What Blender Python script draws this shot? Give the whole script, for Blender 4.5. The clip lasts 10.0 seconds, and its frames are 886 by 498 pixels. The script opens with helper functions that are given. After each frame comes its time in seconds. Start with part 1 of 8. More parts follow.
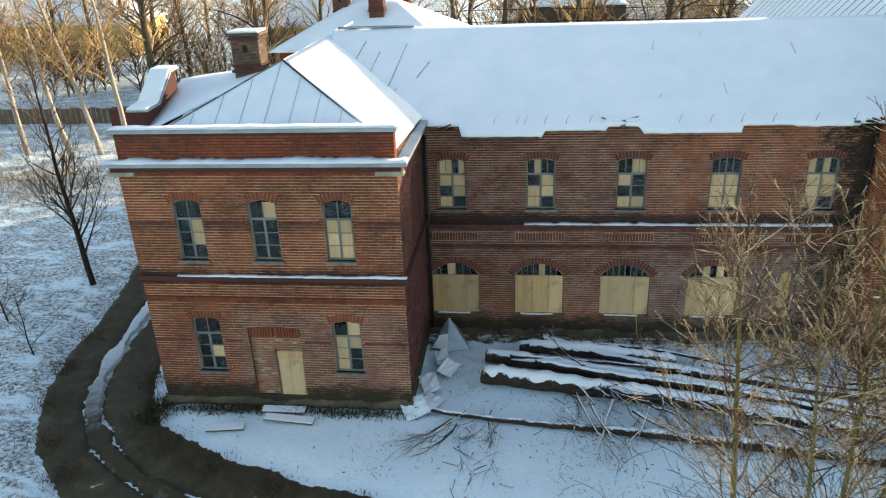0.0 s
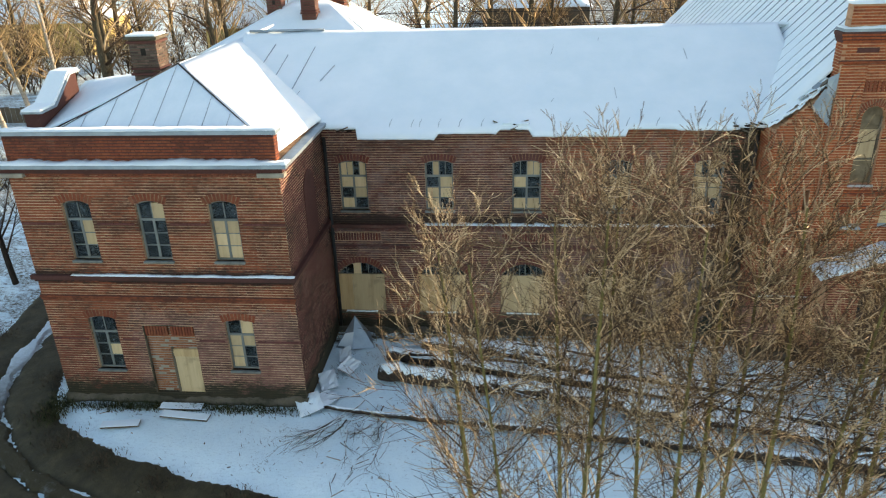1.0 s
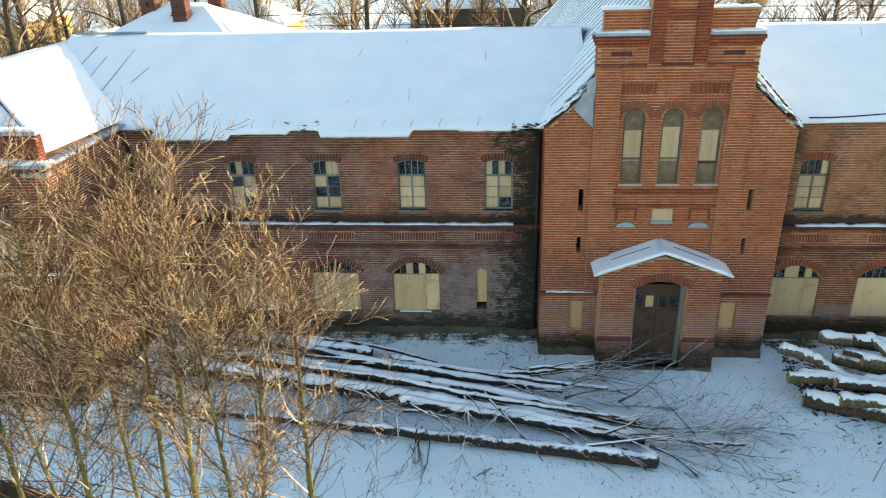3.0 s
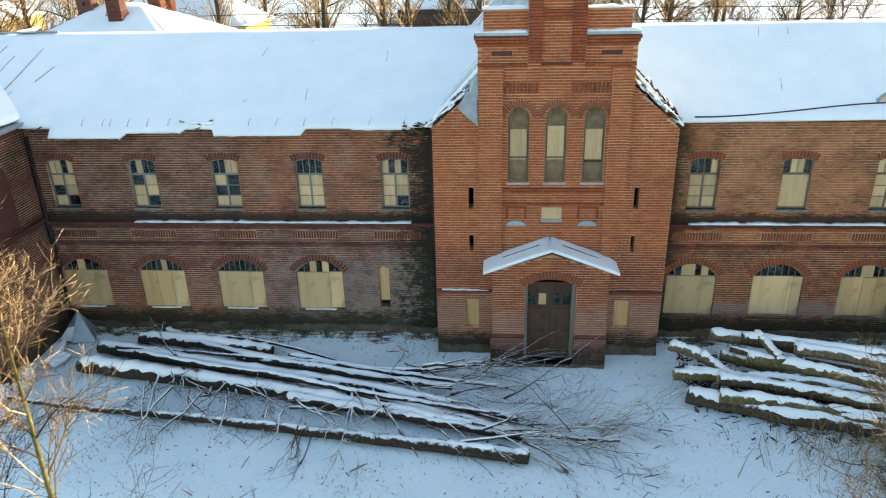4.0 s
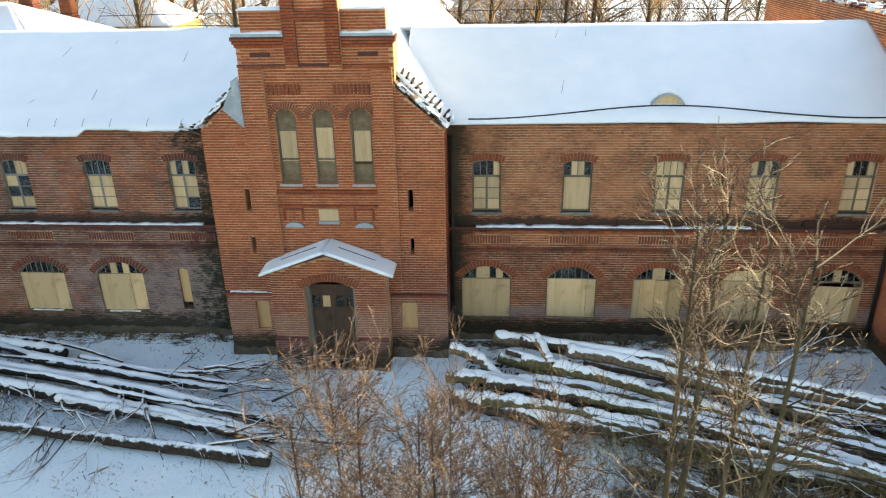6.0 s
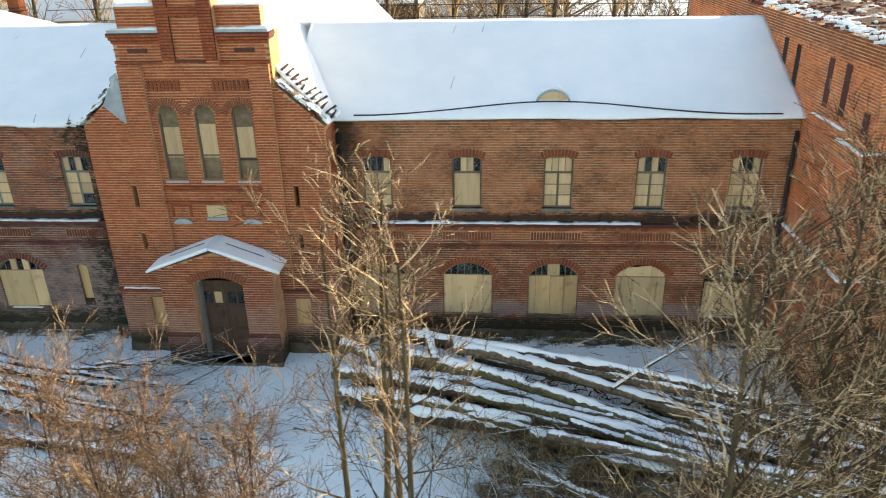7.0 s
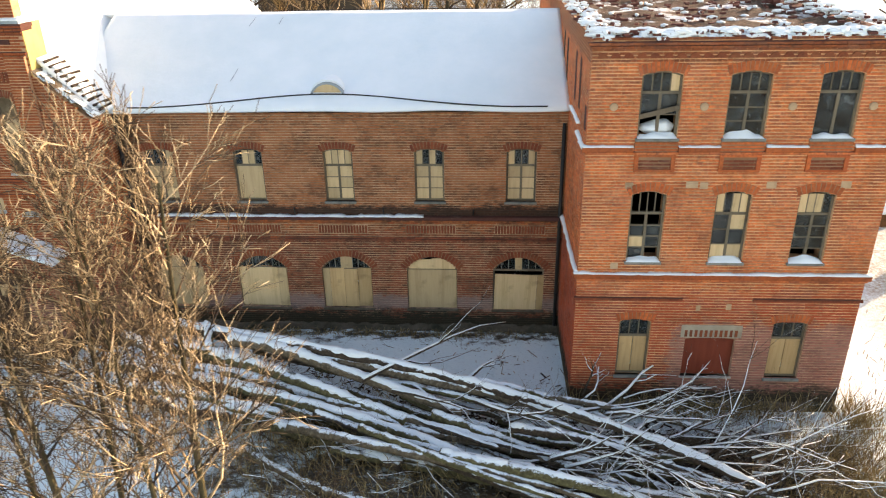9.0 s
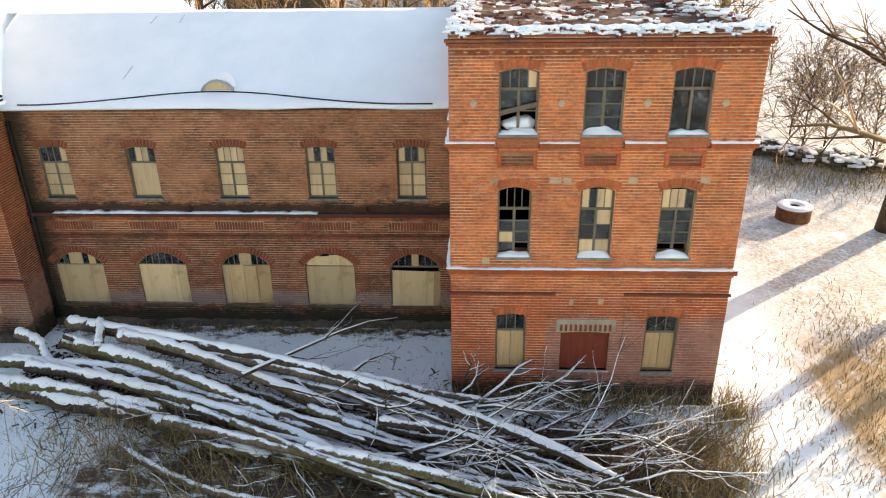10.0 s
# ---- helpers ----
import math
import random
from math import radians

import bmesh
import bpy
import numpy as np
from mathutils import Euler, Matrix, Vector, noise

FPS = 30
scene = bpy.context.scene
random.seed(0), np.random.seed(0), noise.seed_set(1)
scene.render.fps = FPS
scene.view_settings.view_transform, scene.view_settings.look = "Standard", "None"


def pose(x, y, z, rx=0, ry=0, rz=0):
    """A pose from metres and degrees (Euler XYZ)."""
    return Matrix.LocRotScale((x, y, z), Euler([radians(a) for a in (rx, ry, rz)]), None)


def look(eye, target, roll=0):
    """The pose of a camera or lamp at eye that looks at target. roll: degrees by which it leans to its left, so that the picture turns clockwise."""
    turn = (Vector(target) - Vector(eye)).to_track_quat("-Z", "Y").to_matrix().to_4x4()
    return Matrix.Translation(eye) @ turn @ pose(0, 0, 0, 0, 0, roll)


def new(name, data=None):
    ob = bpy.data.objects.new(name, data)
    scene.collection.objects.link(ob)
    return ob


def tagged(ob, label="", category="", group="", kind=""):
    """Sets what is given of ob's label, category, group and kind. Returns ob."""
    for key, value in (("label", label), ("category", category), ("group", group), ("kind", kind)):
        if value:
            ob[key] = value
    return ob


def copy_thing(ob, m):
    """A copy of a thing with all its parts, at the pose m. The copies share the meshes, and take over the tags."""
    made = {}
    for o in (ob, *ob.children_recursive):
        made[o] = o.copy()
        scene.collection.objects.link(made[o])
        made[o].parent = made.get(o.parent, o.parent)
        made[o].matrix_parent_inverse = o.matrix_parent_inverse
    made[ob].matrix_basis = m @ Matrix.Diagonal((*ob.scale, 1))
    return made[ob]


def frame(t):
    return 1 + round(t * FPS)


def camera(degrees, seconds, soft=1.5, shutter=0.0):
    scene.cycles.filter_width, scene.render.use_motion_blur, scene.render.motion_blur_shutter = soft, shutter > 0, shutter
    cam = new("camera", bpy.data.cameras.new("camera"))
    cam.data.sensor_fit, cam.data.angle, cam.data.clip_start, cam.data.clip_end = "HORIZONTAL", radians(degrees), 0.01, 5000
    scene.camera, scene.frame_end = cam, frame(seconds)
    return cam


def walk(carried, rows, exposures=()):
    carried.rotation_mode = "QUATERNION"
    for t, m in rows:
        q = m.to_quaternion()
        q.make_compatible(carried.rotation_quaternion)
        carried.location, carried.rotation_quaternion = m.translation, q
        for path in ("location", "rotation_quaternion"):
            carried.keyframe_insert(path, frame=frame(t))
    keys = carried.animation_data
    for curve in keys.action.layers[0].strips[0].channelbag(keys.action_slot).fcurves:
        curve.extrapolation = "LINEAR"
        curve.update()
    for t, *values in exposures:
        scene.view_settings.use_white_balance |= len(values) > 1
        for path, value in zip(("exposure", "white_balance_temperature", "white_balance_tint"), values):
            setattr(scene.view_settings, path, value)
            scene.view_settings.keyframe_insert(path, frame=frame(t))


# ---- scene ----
cam = camera(62.7, 10.0, soft=1.15, shutter=0.12)
PATH = [
    (0, (3.005, -1.098, 13.24), (2.784, 0.721, 12.438), -2.3),
    (0.5, (4.45, -1.153, 13.297), (4.245, 0.667, 12.493), -2.1),
    (1, (5.89, -1.3, 13.374), (5.706, 0.521, 12.57), -1.8),
    (1.5, (7.446, -1.391, 13.453), (7.272, 0.431, 12.647), -1.7),
    (2, (9.142, -1.423, 13.432), (8.966, 0.399, 12.628), -1.7),
    (2.5, (10.67, -1.407, 13.423), (10.505, 0.416, 12.617), -1.7),
    (4, (15.595, -1.334, 13.313), (15.444, 0.491, 12.508), -1.5),
    (4.5, (17.324, -1.242, 13.276), (17.175, 0.582, 12.472), -1.5),
    (5, (19.095, -1.04, 13.21), (18.946, 0.787, 12.409), -1.4),
    (5.5, (20.783, -0.895, 13.166), (20.638, 0.932, 12.366), -1.3),
    (7, (25.835, -0.549, 13.174), (25.703, 1.271, 12.356), -1.2),
    (7.5, (27.673, -0.46, 13.188), (27.532, 1.356, 12.362), -1.3),
    (8, (29.331, -0.343, 13.132), (29.197, 1.471, 12.302), -1.2),
    (8.5, (30.934, -0.276, 13.085), (30.812, 1.538, 12.254), -1.1),
    (9, (32.608, -0.229, 13.034), (32.49, 1.585, 12.201), -1.1),
    (9.5, (34.206, -0.236, 12.974), (34.098, 1.58, 12.141), -1.0),
    (10, (35.799, -0.309, 12.904), (35.702, 1.509, 12.075), -0.9),
]
walk(cam, [(t, look(eye, target, roll)) for t, eye, target, roll in PATH], exposures=[(0, 1.46, 7350, 13), (2.5, 1.55, 7250, 11), (4.5, 1.76, 7350, 13), (5.5, 1.78, 7650, 17), (7, 1.66, 7950, 17), (10, 1.72, 8200, 23)])

# ---- daylight: low winter sun behind the building, clear sky ----
SUN_EL, SUN_AZ = radians(12.5), radians(51.5)  # azimuth from +y towards +x
world = bpy.data.worlds.new("sky")
scene.world = world
world.use_nodes = True
wt = world.node_tree
sky = wt.nodes.new("ShaderNodeTexSky")
sky.sky_type = "NISHITA"
sky.sun_disc = False
sky.sun_elevation, sky.sun_rotation = SUN_EL, SUN_AZ
sky.dust_density, sky.ozone_density = 1.0, 1.0
wt.links.new(sky.outputs["Color"], wt.nodes["Background"].inputs["Color"])
wt.nodes["Background"].inputs["Strength"].default_value = 0.15
sun_data = bpy.data.lights.new("sun", "SUN")
sun_data.energy, sun_data.angle, sun_data.color = 3.4, radians(0.5), (1.0, 0.86, 0.66)
sun = new("sun", sun_data)
sun_dir = Vector((math.sin(SUN_AZ) * math.cos(SUN_EL), math.cos(SUN_AZ) * math.cos(SUN_EL), math.sin(SUN_EL)))
sun.matrix_world = look(sun_dir * 100, (0, 0, 0))

# ---- materials ----
def nodes_of(name, rough=0.8, metal=0.0, spec=0.3):
    m = bpy.data.materials.new(name)
    m.use_nodes = True
    nt = m.node_tree
    b = nt.nodes["Principled BSDF"]
    b.inputs["Roughness"].default_value = rough
    b.inputs["Metallic"].default_value = metal
    b.inputs["Specular IOR Level"].default_value = spec
    return m, nt, b


def coords(nt, scale=(1, 1, 1), kind="Object"):
    mp = nt.nodes.new("ShaderNodeMapping")
    mp.inputs["Scale"].default_value = scale
    if kind == "Place":
        nt.links.new(nt.nodes.new("ShaderNodeNewGeometry").outputs["Position"], mp.inputs["Vector"])
    else:
        nt.links.new(nt.nodes.new("ShaderNodeTexCoord").outputs[kind], mp.inputs["Vector"])
    return mp.outputs["Vector"]


def noise_of(nt, vec, scale, detail=4, rough=0.6, dist=0.0):
    n = nt.nodes.new("ShaderNodeTexNoise")
    n.inputs["Scale"].default_value, n.inputs["Detail"].default_value = scale, detail
    n.inputs["Roughness"].default_value, n.inputs["Distortion"].default_value = rough, dist
    nt.links.new(vec, n.inputs["Vector"])
    return n.outputs["Fac"]


def ramp_of(nt, fac, stops):
    r = nt.nodes.new("ShaderNodeValToRGB")
    els = r.color_ramp.elements
    while len(els) < len(stops):
        els.new(0.5)
    for e, (p, c) in zip(els, stops):
        e.position, e.color = p, (*c, 1)
    nt.links.new(fac, r.inputs["Fac"])
    return r.outputs["Color"]


def mix_of(nt, fac, a, b, mode="MIX"):
    n = nt.nodes.new("ShaderNodeMix")
    n.data_type, n.blend_type = "RGBA", mode
    for sock, v in ((n.inputs[0], fac), (n.inputs[6], a), (n.inputs[7], b)):
        if isinstance(v, (int, float)):
            sock.default_value = v
        elif isinstance(v, tuple):
            sock.default_value = (*v, 1)
        else:
            nt.links.new(v, sock)
    return n.outputs[2]


def bump_of(nt, b, height, strength=0.3, dist=0.02):
    n = nt.nodes.new("ShaderNodeBump")
    n.inputs["Strength"].default_value, n.inputs["Distance"].default_value = strength, dist
    nt.links.new(height, n.inputs["Height"])
    nt.links.new(n.outputs["Normal"], b.inputs["Normal"])


def step_of(nt, fac, lo, hi):
    n = nt.nodes.new("ShaderNodeMapRange")
    n.inputs["From Min"].default_value, n.inputs["From Max"].default_value = lo, hi
    nt.links.new(fac, n.inputs["Value"])
    return n.outputs["Result"]


def weather(nt, col, patches, rnd=None):
    """Lays weathered patches with ragged noisy outlines over a colour.
    patch: (colour, amount, x range, z range, second z range, noise scale, raggedness); a range fades in from its first to its second value."""
    sep = nt.nodes.new("ShaderNodeSeparateXYZ")
    nt.links.new(coords(nt, (1, 1, 1), "Place"), sep.inputs[0])
    for i, (tint, amount, xr, zr, zr2, scale, ragged) in enumerate(patches):
        val = None
        for axis, rg in (("X", xr), ("Z", zr), ("Z", zr2)):
            if rg is None:
                continue
            s = step_of(nt, sep.outputs[axis], rg[0], rg[1])
            if val is None:
                val = s
            else:
                mu = nt.nodes.new("ShaderNodeMath")
                mu.operation = "MULTIPLY"
                nt.links.new(val, mu.inputs[0])
                nt.links.new(s, mu.inputs[1])
                val = mu.outputs[0]
        shift = nt.nodes.new("ShaderNodeMapping")
        shift.inputs["Location"].default_value = (7.3 * i, 3.1 * i, 1.7 * i)
        nt.links.new(coords(nt, (1.0, 1.0, 1.5), "Place"), shift.inputs["Vector"])
        n = noise_of(nt, shift.outputs["Vector"], scale, 10, 0.76)
        for src, share in ((noise_of(nt, coords(nt, (1.0, 1.0, 2.5), "Place"), 6.5, 5, 0.75), 0.42), (rnd, 0.1)):
            if src is not None:
                mu = nt.nodes.new("ShaderNodeMath")
                mu.operation = "MULTIPLY_ADD"
                mu.inputs[1].default_value, mu.inputs[2].default_value = share, -0.5 * share
                nt.links.new(src, mu.inputs[0])
                su = nt.nodes.new("ShaderNodeMath")
                su.operation = "ADD"
                nt.links.new(n, su.inputs[0])
                nt.links.new(mu.outputs[0], su.inputs[1])
                n = su.outputs[0]
        ad = nt.nodes.new("ShaderNodeMath")
        ad.operation = "MULTIPLY_ADD"
        ad.inputs[1].default_value = ragged
        nt.links.new(n, ad.inputs[0])
        if val is None:
            ad.inputs[2].default_value = 0.5 - ragged * 0.5
        else:
            nt.links.new(val, ad.inputs[2])
        v = step_of(nt, ad.outputs[0], 0.4 + (0.0 if val is None else ragged * 0.5), 0.75 + (0.0 if val is None else ragged * 0.5))
        am = nt.nodes.new("ShaderNodeMath")
        am.operation = "MULTIPLY"
        am.inputs[1].default_value = amount
        nt.links.new(v, am.inputs[0])
        col = mix_of(nt, am.outputs[0], col, tint)
    return col


def brick_material(name, tints, per_object=False, soot=0.5, lime=0.3, patches=()):
    """Fired brick: tints vary brick by brick, with soot and lime stains over them."""
    m, nt, b = nodes_of(name, 0.9, 0, 0.2)
    if per_object:
        rnd = nt.nodes.new("ShaderNodeObjectInfo").outputs["Random"]
    else:
        both = nt.nodes.new("ShaderNodeMath")
        both.operation = "ADD"
        nt.links.new(nt.nodes.new("ShaderNodeObjectInfo").outputs["Random"], both.inputs[0])
        nt.links.new(nt.nodes.new("ShaderNodeNewGeometry").outputs["Random Per Island"], both.inputs[1])
        fr = nt.nodes.new("ShaderNodeMath")
        fr.operation = "FRACT"
        nt.links.new(both.outputs[0], fr.inputs[0])
        rnd = fr.outputs[0]
    n = len(tints)
    mean = [sum(c[q] for c in tints) / n for q in range(3)]
    col = ramp_of(nt, rnd, [(i / (n - 1), tuple(0.85 * a + 0.15 * m0 for a, m0 in zip(c, mean))) for i, c in enumerate(tints)])
    vec = coords(nt, (1, 1, 1), "Place")
    big = noise_of(nt, vec, 0.45, 5, 0.65)
    streak = noise_of(nt, coords(nt, (0.5, 0.5, 1.4), "Place"), 1.1, 7, 0.72)
    fine = noise_of(nt, vec, 14, 4)
    col = mix_of(nt, step_of(nt, fine, 0.4, 1.1), col, (0.06, 0.022, 0.014), "MIX")
    mid = noise_of(nt, coords(nt, (0.7, 0.7, 1.6), "Place"), 1.7, 8, 0.72)
    md = nt.nodes.new("ShaderNodeMath")
    md.operation = "MULTIPLY"
    md.inputs[1].default_value = 0.4
    nt.links.new(step_of(nt, mid, 0.46, 0.72), md.inputs[0])
    col = mix_of(nt, md.outputs[0], col, (0.07, 0.03, 0.022))
    dark = step_of(nt, big, 0.52, 0.72)
    dm = nt.nodes.new("ShaderNodeMath")
    dm.operation = "MULTIPLY"
    dm.inputs[1].default_value = soot
    nt.links.new(dark, dm.inputs[0])
    col = mix_of(nt, dm.outputs[0], col, (0.05, 0.032, 0.024))
    lm = nt.nodes.new("ShaderNodeMath")
    lm.operation = "MULTIPLY"
    lm.inputs[1].default_value = lime
    nt.links.new(step_of(nt, streak, 0.6, 0.75), lm.inputs[0])
    col = mix_of(nt, lm.outputs[0], col, (0.3, 0.25, 0.2))
    col = weather(nt, col, patches, rnd)
    nt.links.new(col, b.inputs["Base Color"])
    bump_of(nt, b, noise_of(nt, vec, 40, 3), 0.4, 0.01)
    return m


RED = [(0.19, 0.048, 0.026), (0.27, 0.07, 0.034), (0.22, 0.055, 0.029), (0.31, 0.09, 0.04), (0.2, 0.05, 0.026)]
ORANGE = [(0.36, 0.085, 0.032), (0.5, 0.135, 0.045), (0.42, 0.105, 0.036), (0.56, 0.17, 0.058), (0.38, 0.09, 0.033)]
TOWER = [(0.63, 0.145, 0.05), (0.82, 0.23, 0.078), (0.71, 0.175, 0.058), (0.85, 0.265, 0.093), (0.65, 0.15, 0.052)]
TAN = [(0.28, 0.095, 0.045), (0.38, 0.15, 0.07), (0.32, 0.115, 0.053), (0.42, 0.18, 0.09), (0.29, 0.1, 0.046)]
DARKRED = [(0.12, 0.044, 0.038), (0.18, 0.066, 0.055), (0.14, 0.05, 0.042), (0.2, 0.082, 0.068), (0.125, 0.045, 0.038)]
brick_red = brick_material("brick_red", RED)
brick_orange = brick_material("brick_orange", ORANGE, soot=0.25, lime=0.2)
brick_dark = brick_material("brick_dark", DARKRED, soot=0.6, lime=0.45)
brick_arch = brick_material("brick_arch", [RED[1], RED[3], RED[2], TAN[0], RED[1]], per_object=True, soot=0.5)
arch_dark = brick_material("brick_arch_dark", [DARKRED[1], DARKRED[0], DARKRED[3], RED[0], DARKRED[2]], per_object=True, soot=0.7, lime=0.5)
arch_tower = brick_material("brick_arch_tower", [ORANGE[0], TOWER[0], ORANGE[1], TOWER[2], ORANGE[2]], per_object=True, soot=0.3)
band_orange = brick_material("band_orange", ORANGE, per_object=True, soot=0.4)
brick_tan = brick_material("brick_tan", TAN, soot=0.4, lime=0.35)


def mortar_material(name, lo, hi, patches=()):
    m, nt, b = nodes_of(name, 0.95, 0, 0.2)
    vec = coords(nt)
    col = ramp_of(nt, noise_of(nt, vec, 1.2, 6, 0.7), [(0.3, lo), (0.7, hi)])
    col = mix_of(nt, step_of(nt, noise_of(nt, coords(nt, (0.5, 0.5, 2.6)), 1.9, 6, 0.7), 0.6, 0.85), col, tuple(0.4 * c for c in lo))
    nt.links.new(weather(nt, col, patches), b.inputs["Base Color"])
    bump_of(nt, b, noise_of(nt, vec, 60, 3), 0.4, 0.01)
    return m


mortar = mortar_material("mortar", (0.30, 0.19, 0.115), (0.58, 0.42, 0.27))
plaster = mortar_material("plaster", (0.22, 0.19, 0.15), (0.42, 0.38, 0.3))
dirty_plaster = mortar_material("dirty_plaster", (0.1, 0.075, 0.045), (0.34, 0.26, 0.16))
stone = mortar_material("foundation_stone", (0.03, 0.032, 0.018), (0.17, 0.135, 0.1))
concrete = mortar_material("concrete", (0.3, 0.28, 0.25), (0.45, 0.43, 0.4))

# weathering of each wall: moss, damp, lime bloom, soot, repaired brick; dark bands by height
MOSS, DARK_BROWN, BLOOM, WARM, MAROON = (0.028, 0.03, 0.018), (0.03, 0.021, 0.017), (0.28, 0.225, 0.21), (0.34, 0.095, 0.04), (0.15, 0.045, 0.036)
SOOT_P = (DARK_BROWN, 0.6, None, None, None, 0.8, 2.4)
# dark band at the storey belt, fading out above and below it
BELT_P = (DARK_BROWN, 0.9, None, (3.95, 4.3), (4.9, 4.35), 1.1, 1.5)
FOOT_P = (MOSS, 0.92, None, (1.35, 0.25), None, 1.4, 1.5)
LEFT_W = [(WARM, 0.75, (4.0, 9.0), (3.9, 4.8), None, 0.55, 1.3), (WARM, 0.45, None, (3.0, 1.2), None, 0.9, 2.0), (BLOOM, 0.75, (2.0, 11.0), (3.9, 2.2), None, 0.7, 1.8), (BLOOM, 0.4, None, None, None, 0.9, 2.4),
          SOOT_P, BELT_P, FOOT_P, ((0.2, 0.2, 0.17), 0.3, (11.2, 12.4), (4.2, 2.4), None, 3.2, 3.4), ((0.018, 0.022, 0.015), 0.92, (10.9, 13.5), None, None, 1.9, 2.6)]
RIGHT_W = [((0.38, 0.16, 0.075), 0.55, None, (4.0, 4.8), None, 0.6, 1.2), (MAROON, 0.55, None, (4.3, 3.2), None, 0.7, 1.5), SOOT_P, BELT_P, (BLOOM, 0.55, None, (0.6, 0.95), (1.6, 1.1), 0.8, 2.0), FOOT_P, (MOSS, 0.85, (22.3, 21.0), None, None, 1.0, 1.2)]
PAV_W = [(WARM, 0.6, None, None, None, 0.5, 1.8), (MAROON, 0.55, None, (4.2, 2.0), None, 0.6, 1.7), (BLOOM, 0.25, (-6.0, -5.2), (3.6, 3.0), None, 1.0, 1.9), SOOT_P, BELT_P, (DARK_BROWN, 0.5, None, (5.5, 6.0), (6.4, 5.95), 1.2, 1.6), FOOT_P]
# the second patch darkens the tower front from 9.5 m upwards
TOW_W = [((0.4, 0.072, 0.032), 0.88, None, (4.9, 3.0), None, 0.5, 1.2), (DARK_BROWN, 0.55, None, (9.5, 9.95), None, 1.2, 1.9), (BLOOM, 0.15, None, None, None, 0.8, 2.6), (BLOOM, 0.45, (37.3, 38.0), (3.2, 2.4), None, 1.3, 2.3), (DARK_BROWN, 0.4, None, None, None, 0.7, 2.4), FOOT_P]
GAB_W = [(MAROON, 0.72, None, (5.6, 2.4), None, 0.6, 1.3), (BLOOM, 0.4, None, (3.0, 1.4), None, 0.9, 1.9), (DARK_BROWN, 0.22, None, None, None, 0.8, 2.4), FOOT_P]
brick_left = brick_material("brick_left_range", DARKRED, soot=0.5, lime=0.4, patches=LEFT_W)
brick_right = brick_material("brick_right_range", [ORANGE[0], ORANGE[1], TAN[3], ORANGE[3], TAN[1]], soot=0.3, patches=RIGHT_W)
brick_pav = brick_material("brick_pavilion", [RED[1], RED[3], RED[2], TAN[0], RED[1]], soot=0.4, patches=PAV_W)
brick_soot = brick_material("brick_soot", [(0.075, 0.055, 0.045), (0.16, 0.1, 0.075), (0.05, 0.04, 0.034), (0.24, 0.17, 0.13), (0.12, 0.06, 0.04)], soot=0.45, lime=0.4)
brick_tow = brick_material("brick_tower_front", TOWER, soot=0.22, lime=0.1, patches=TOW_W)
brick_gab = brick_material("brick_gable", [ORANGE[0], ORANGE[2], ORANGE[1], ORANGE[0], ORANGE[2]], soot=0.18, patches=GAB_W)
# first patch paints the deep shade of the side wall over the dark brick
brick_side_shaded = brick_material("brick_side_shaded", DARKRED, soot=0.6, patches=[(DARK_BROWN, 0.85, None, None, None, 0.5, 1.8), FOOT_P])
mat_band = brick_material("brick_band", [(0.085, 0.036, 0.03), (0.12, 0.052, 0.042), (0.1, 0.04, 0.033)], per_object=True, soot=0.8, lime=0.5)
MORT = ((0.36, 0.21, 0.125), (0.62, 0.41, 0.26))
mortar_left = mortar_material("mortar_left_range", *MORT, LEFT_W[2:])
mortar_right = mortar_material("mortar_right_range", *MORT, RIGHT_W[2:])
mortar_pav = mortar_material("mortar_pavilion", *MORT, PAV_W[3:])
mortar_tow = mortar_material("mortar_tower", (0.56, 0.26, 0.125), (0.8, 0.48, 0.27), TOW_W[3:])
mortar_gab = mortar_material("mortar_gable", (0.4, 0.2, 0.11), (0.66, 0.39, 0.23), GAB_W[2:])
arch_mortar = mortar_material("arch_mortar", (0.2, 0.105, 0.06), (0.34, 0.2, 0.12))

snow, nt, b = nodes_of("snow", 0.6, 0, 0.3)
vec = coords(nt)
nt.links.new(ramp_of(nt, noise_of(nt, vec, 0.8, 5), [(0.3, (0.76, 0.85, 0.88)), (0.7, (0.85, 0.91, 0.93))]), b.inputs["Base Color"])
bump_of(nt, b, noise_of(nt, vec, 5, 6, 0.7), 0.25, 0.05)

ground_snow, nt, b = nodes_of("ground_snow", 0.7, 0, 0.3)
vec = coords(nt)
col = ramp_of(nt, noise_of(nt, vec, 0.6, 6), [(0.3, (0.73, 0.9, 0.96)), (0.65, (0.82, 0.96, 0.99))])
litter = step_of(nt, noise_of(nt, coords(nt, (0.8, 1.5, 1.0)), 2.6, 10, 0.78, 0.4), 0.655, 0.7)
col = mix_of(nt, litter, col, (0.1, 0.08, 0.055))
sep_y = nt.nodes.new("ShaderNodeSeparateXYZ")
nt.links.new(coords(nt), sep_y.inputs[0])
# bare trodden earth in a ragged strip before the ranges
soil = nt.nodes.new("ShaderNodeMath")
soil.operation = "MULTIPLY"
mid_yard = nt.nodes.new("ShaderNodeMath")
mid_yard.operation = "LESS_THAN"
mid_yard.inputs[1].default_value = 35.2
nt.links.new(sep_y.outputs["X"], mid_yard.inputs[0])
strip = nt.nodes.new("ShaderNodeMath")
strip.operation = "MULTIPLY"
nt.links.new(mid_yard.outputs[0], strip.inputs[0])
nt.links.new(step_of(nt, sep_y.outputs["Y"], 19.6, 21.7), strip.inputs[1])
east_of = nt.nodes.new("ShaderNodeMath")
east_of.operation = "GREATER_THAN"
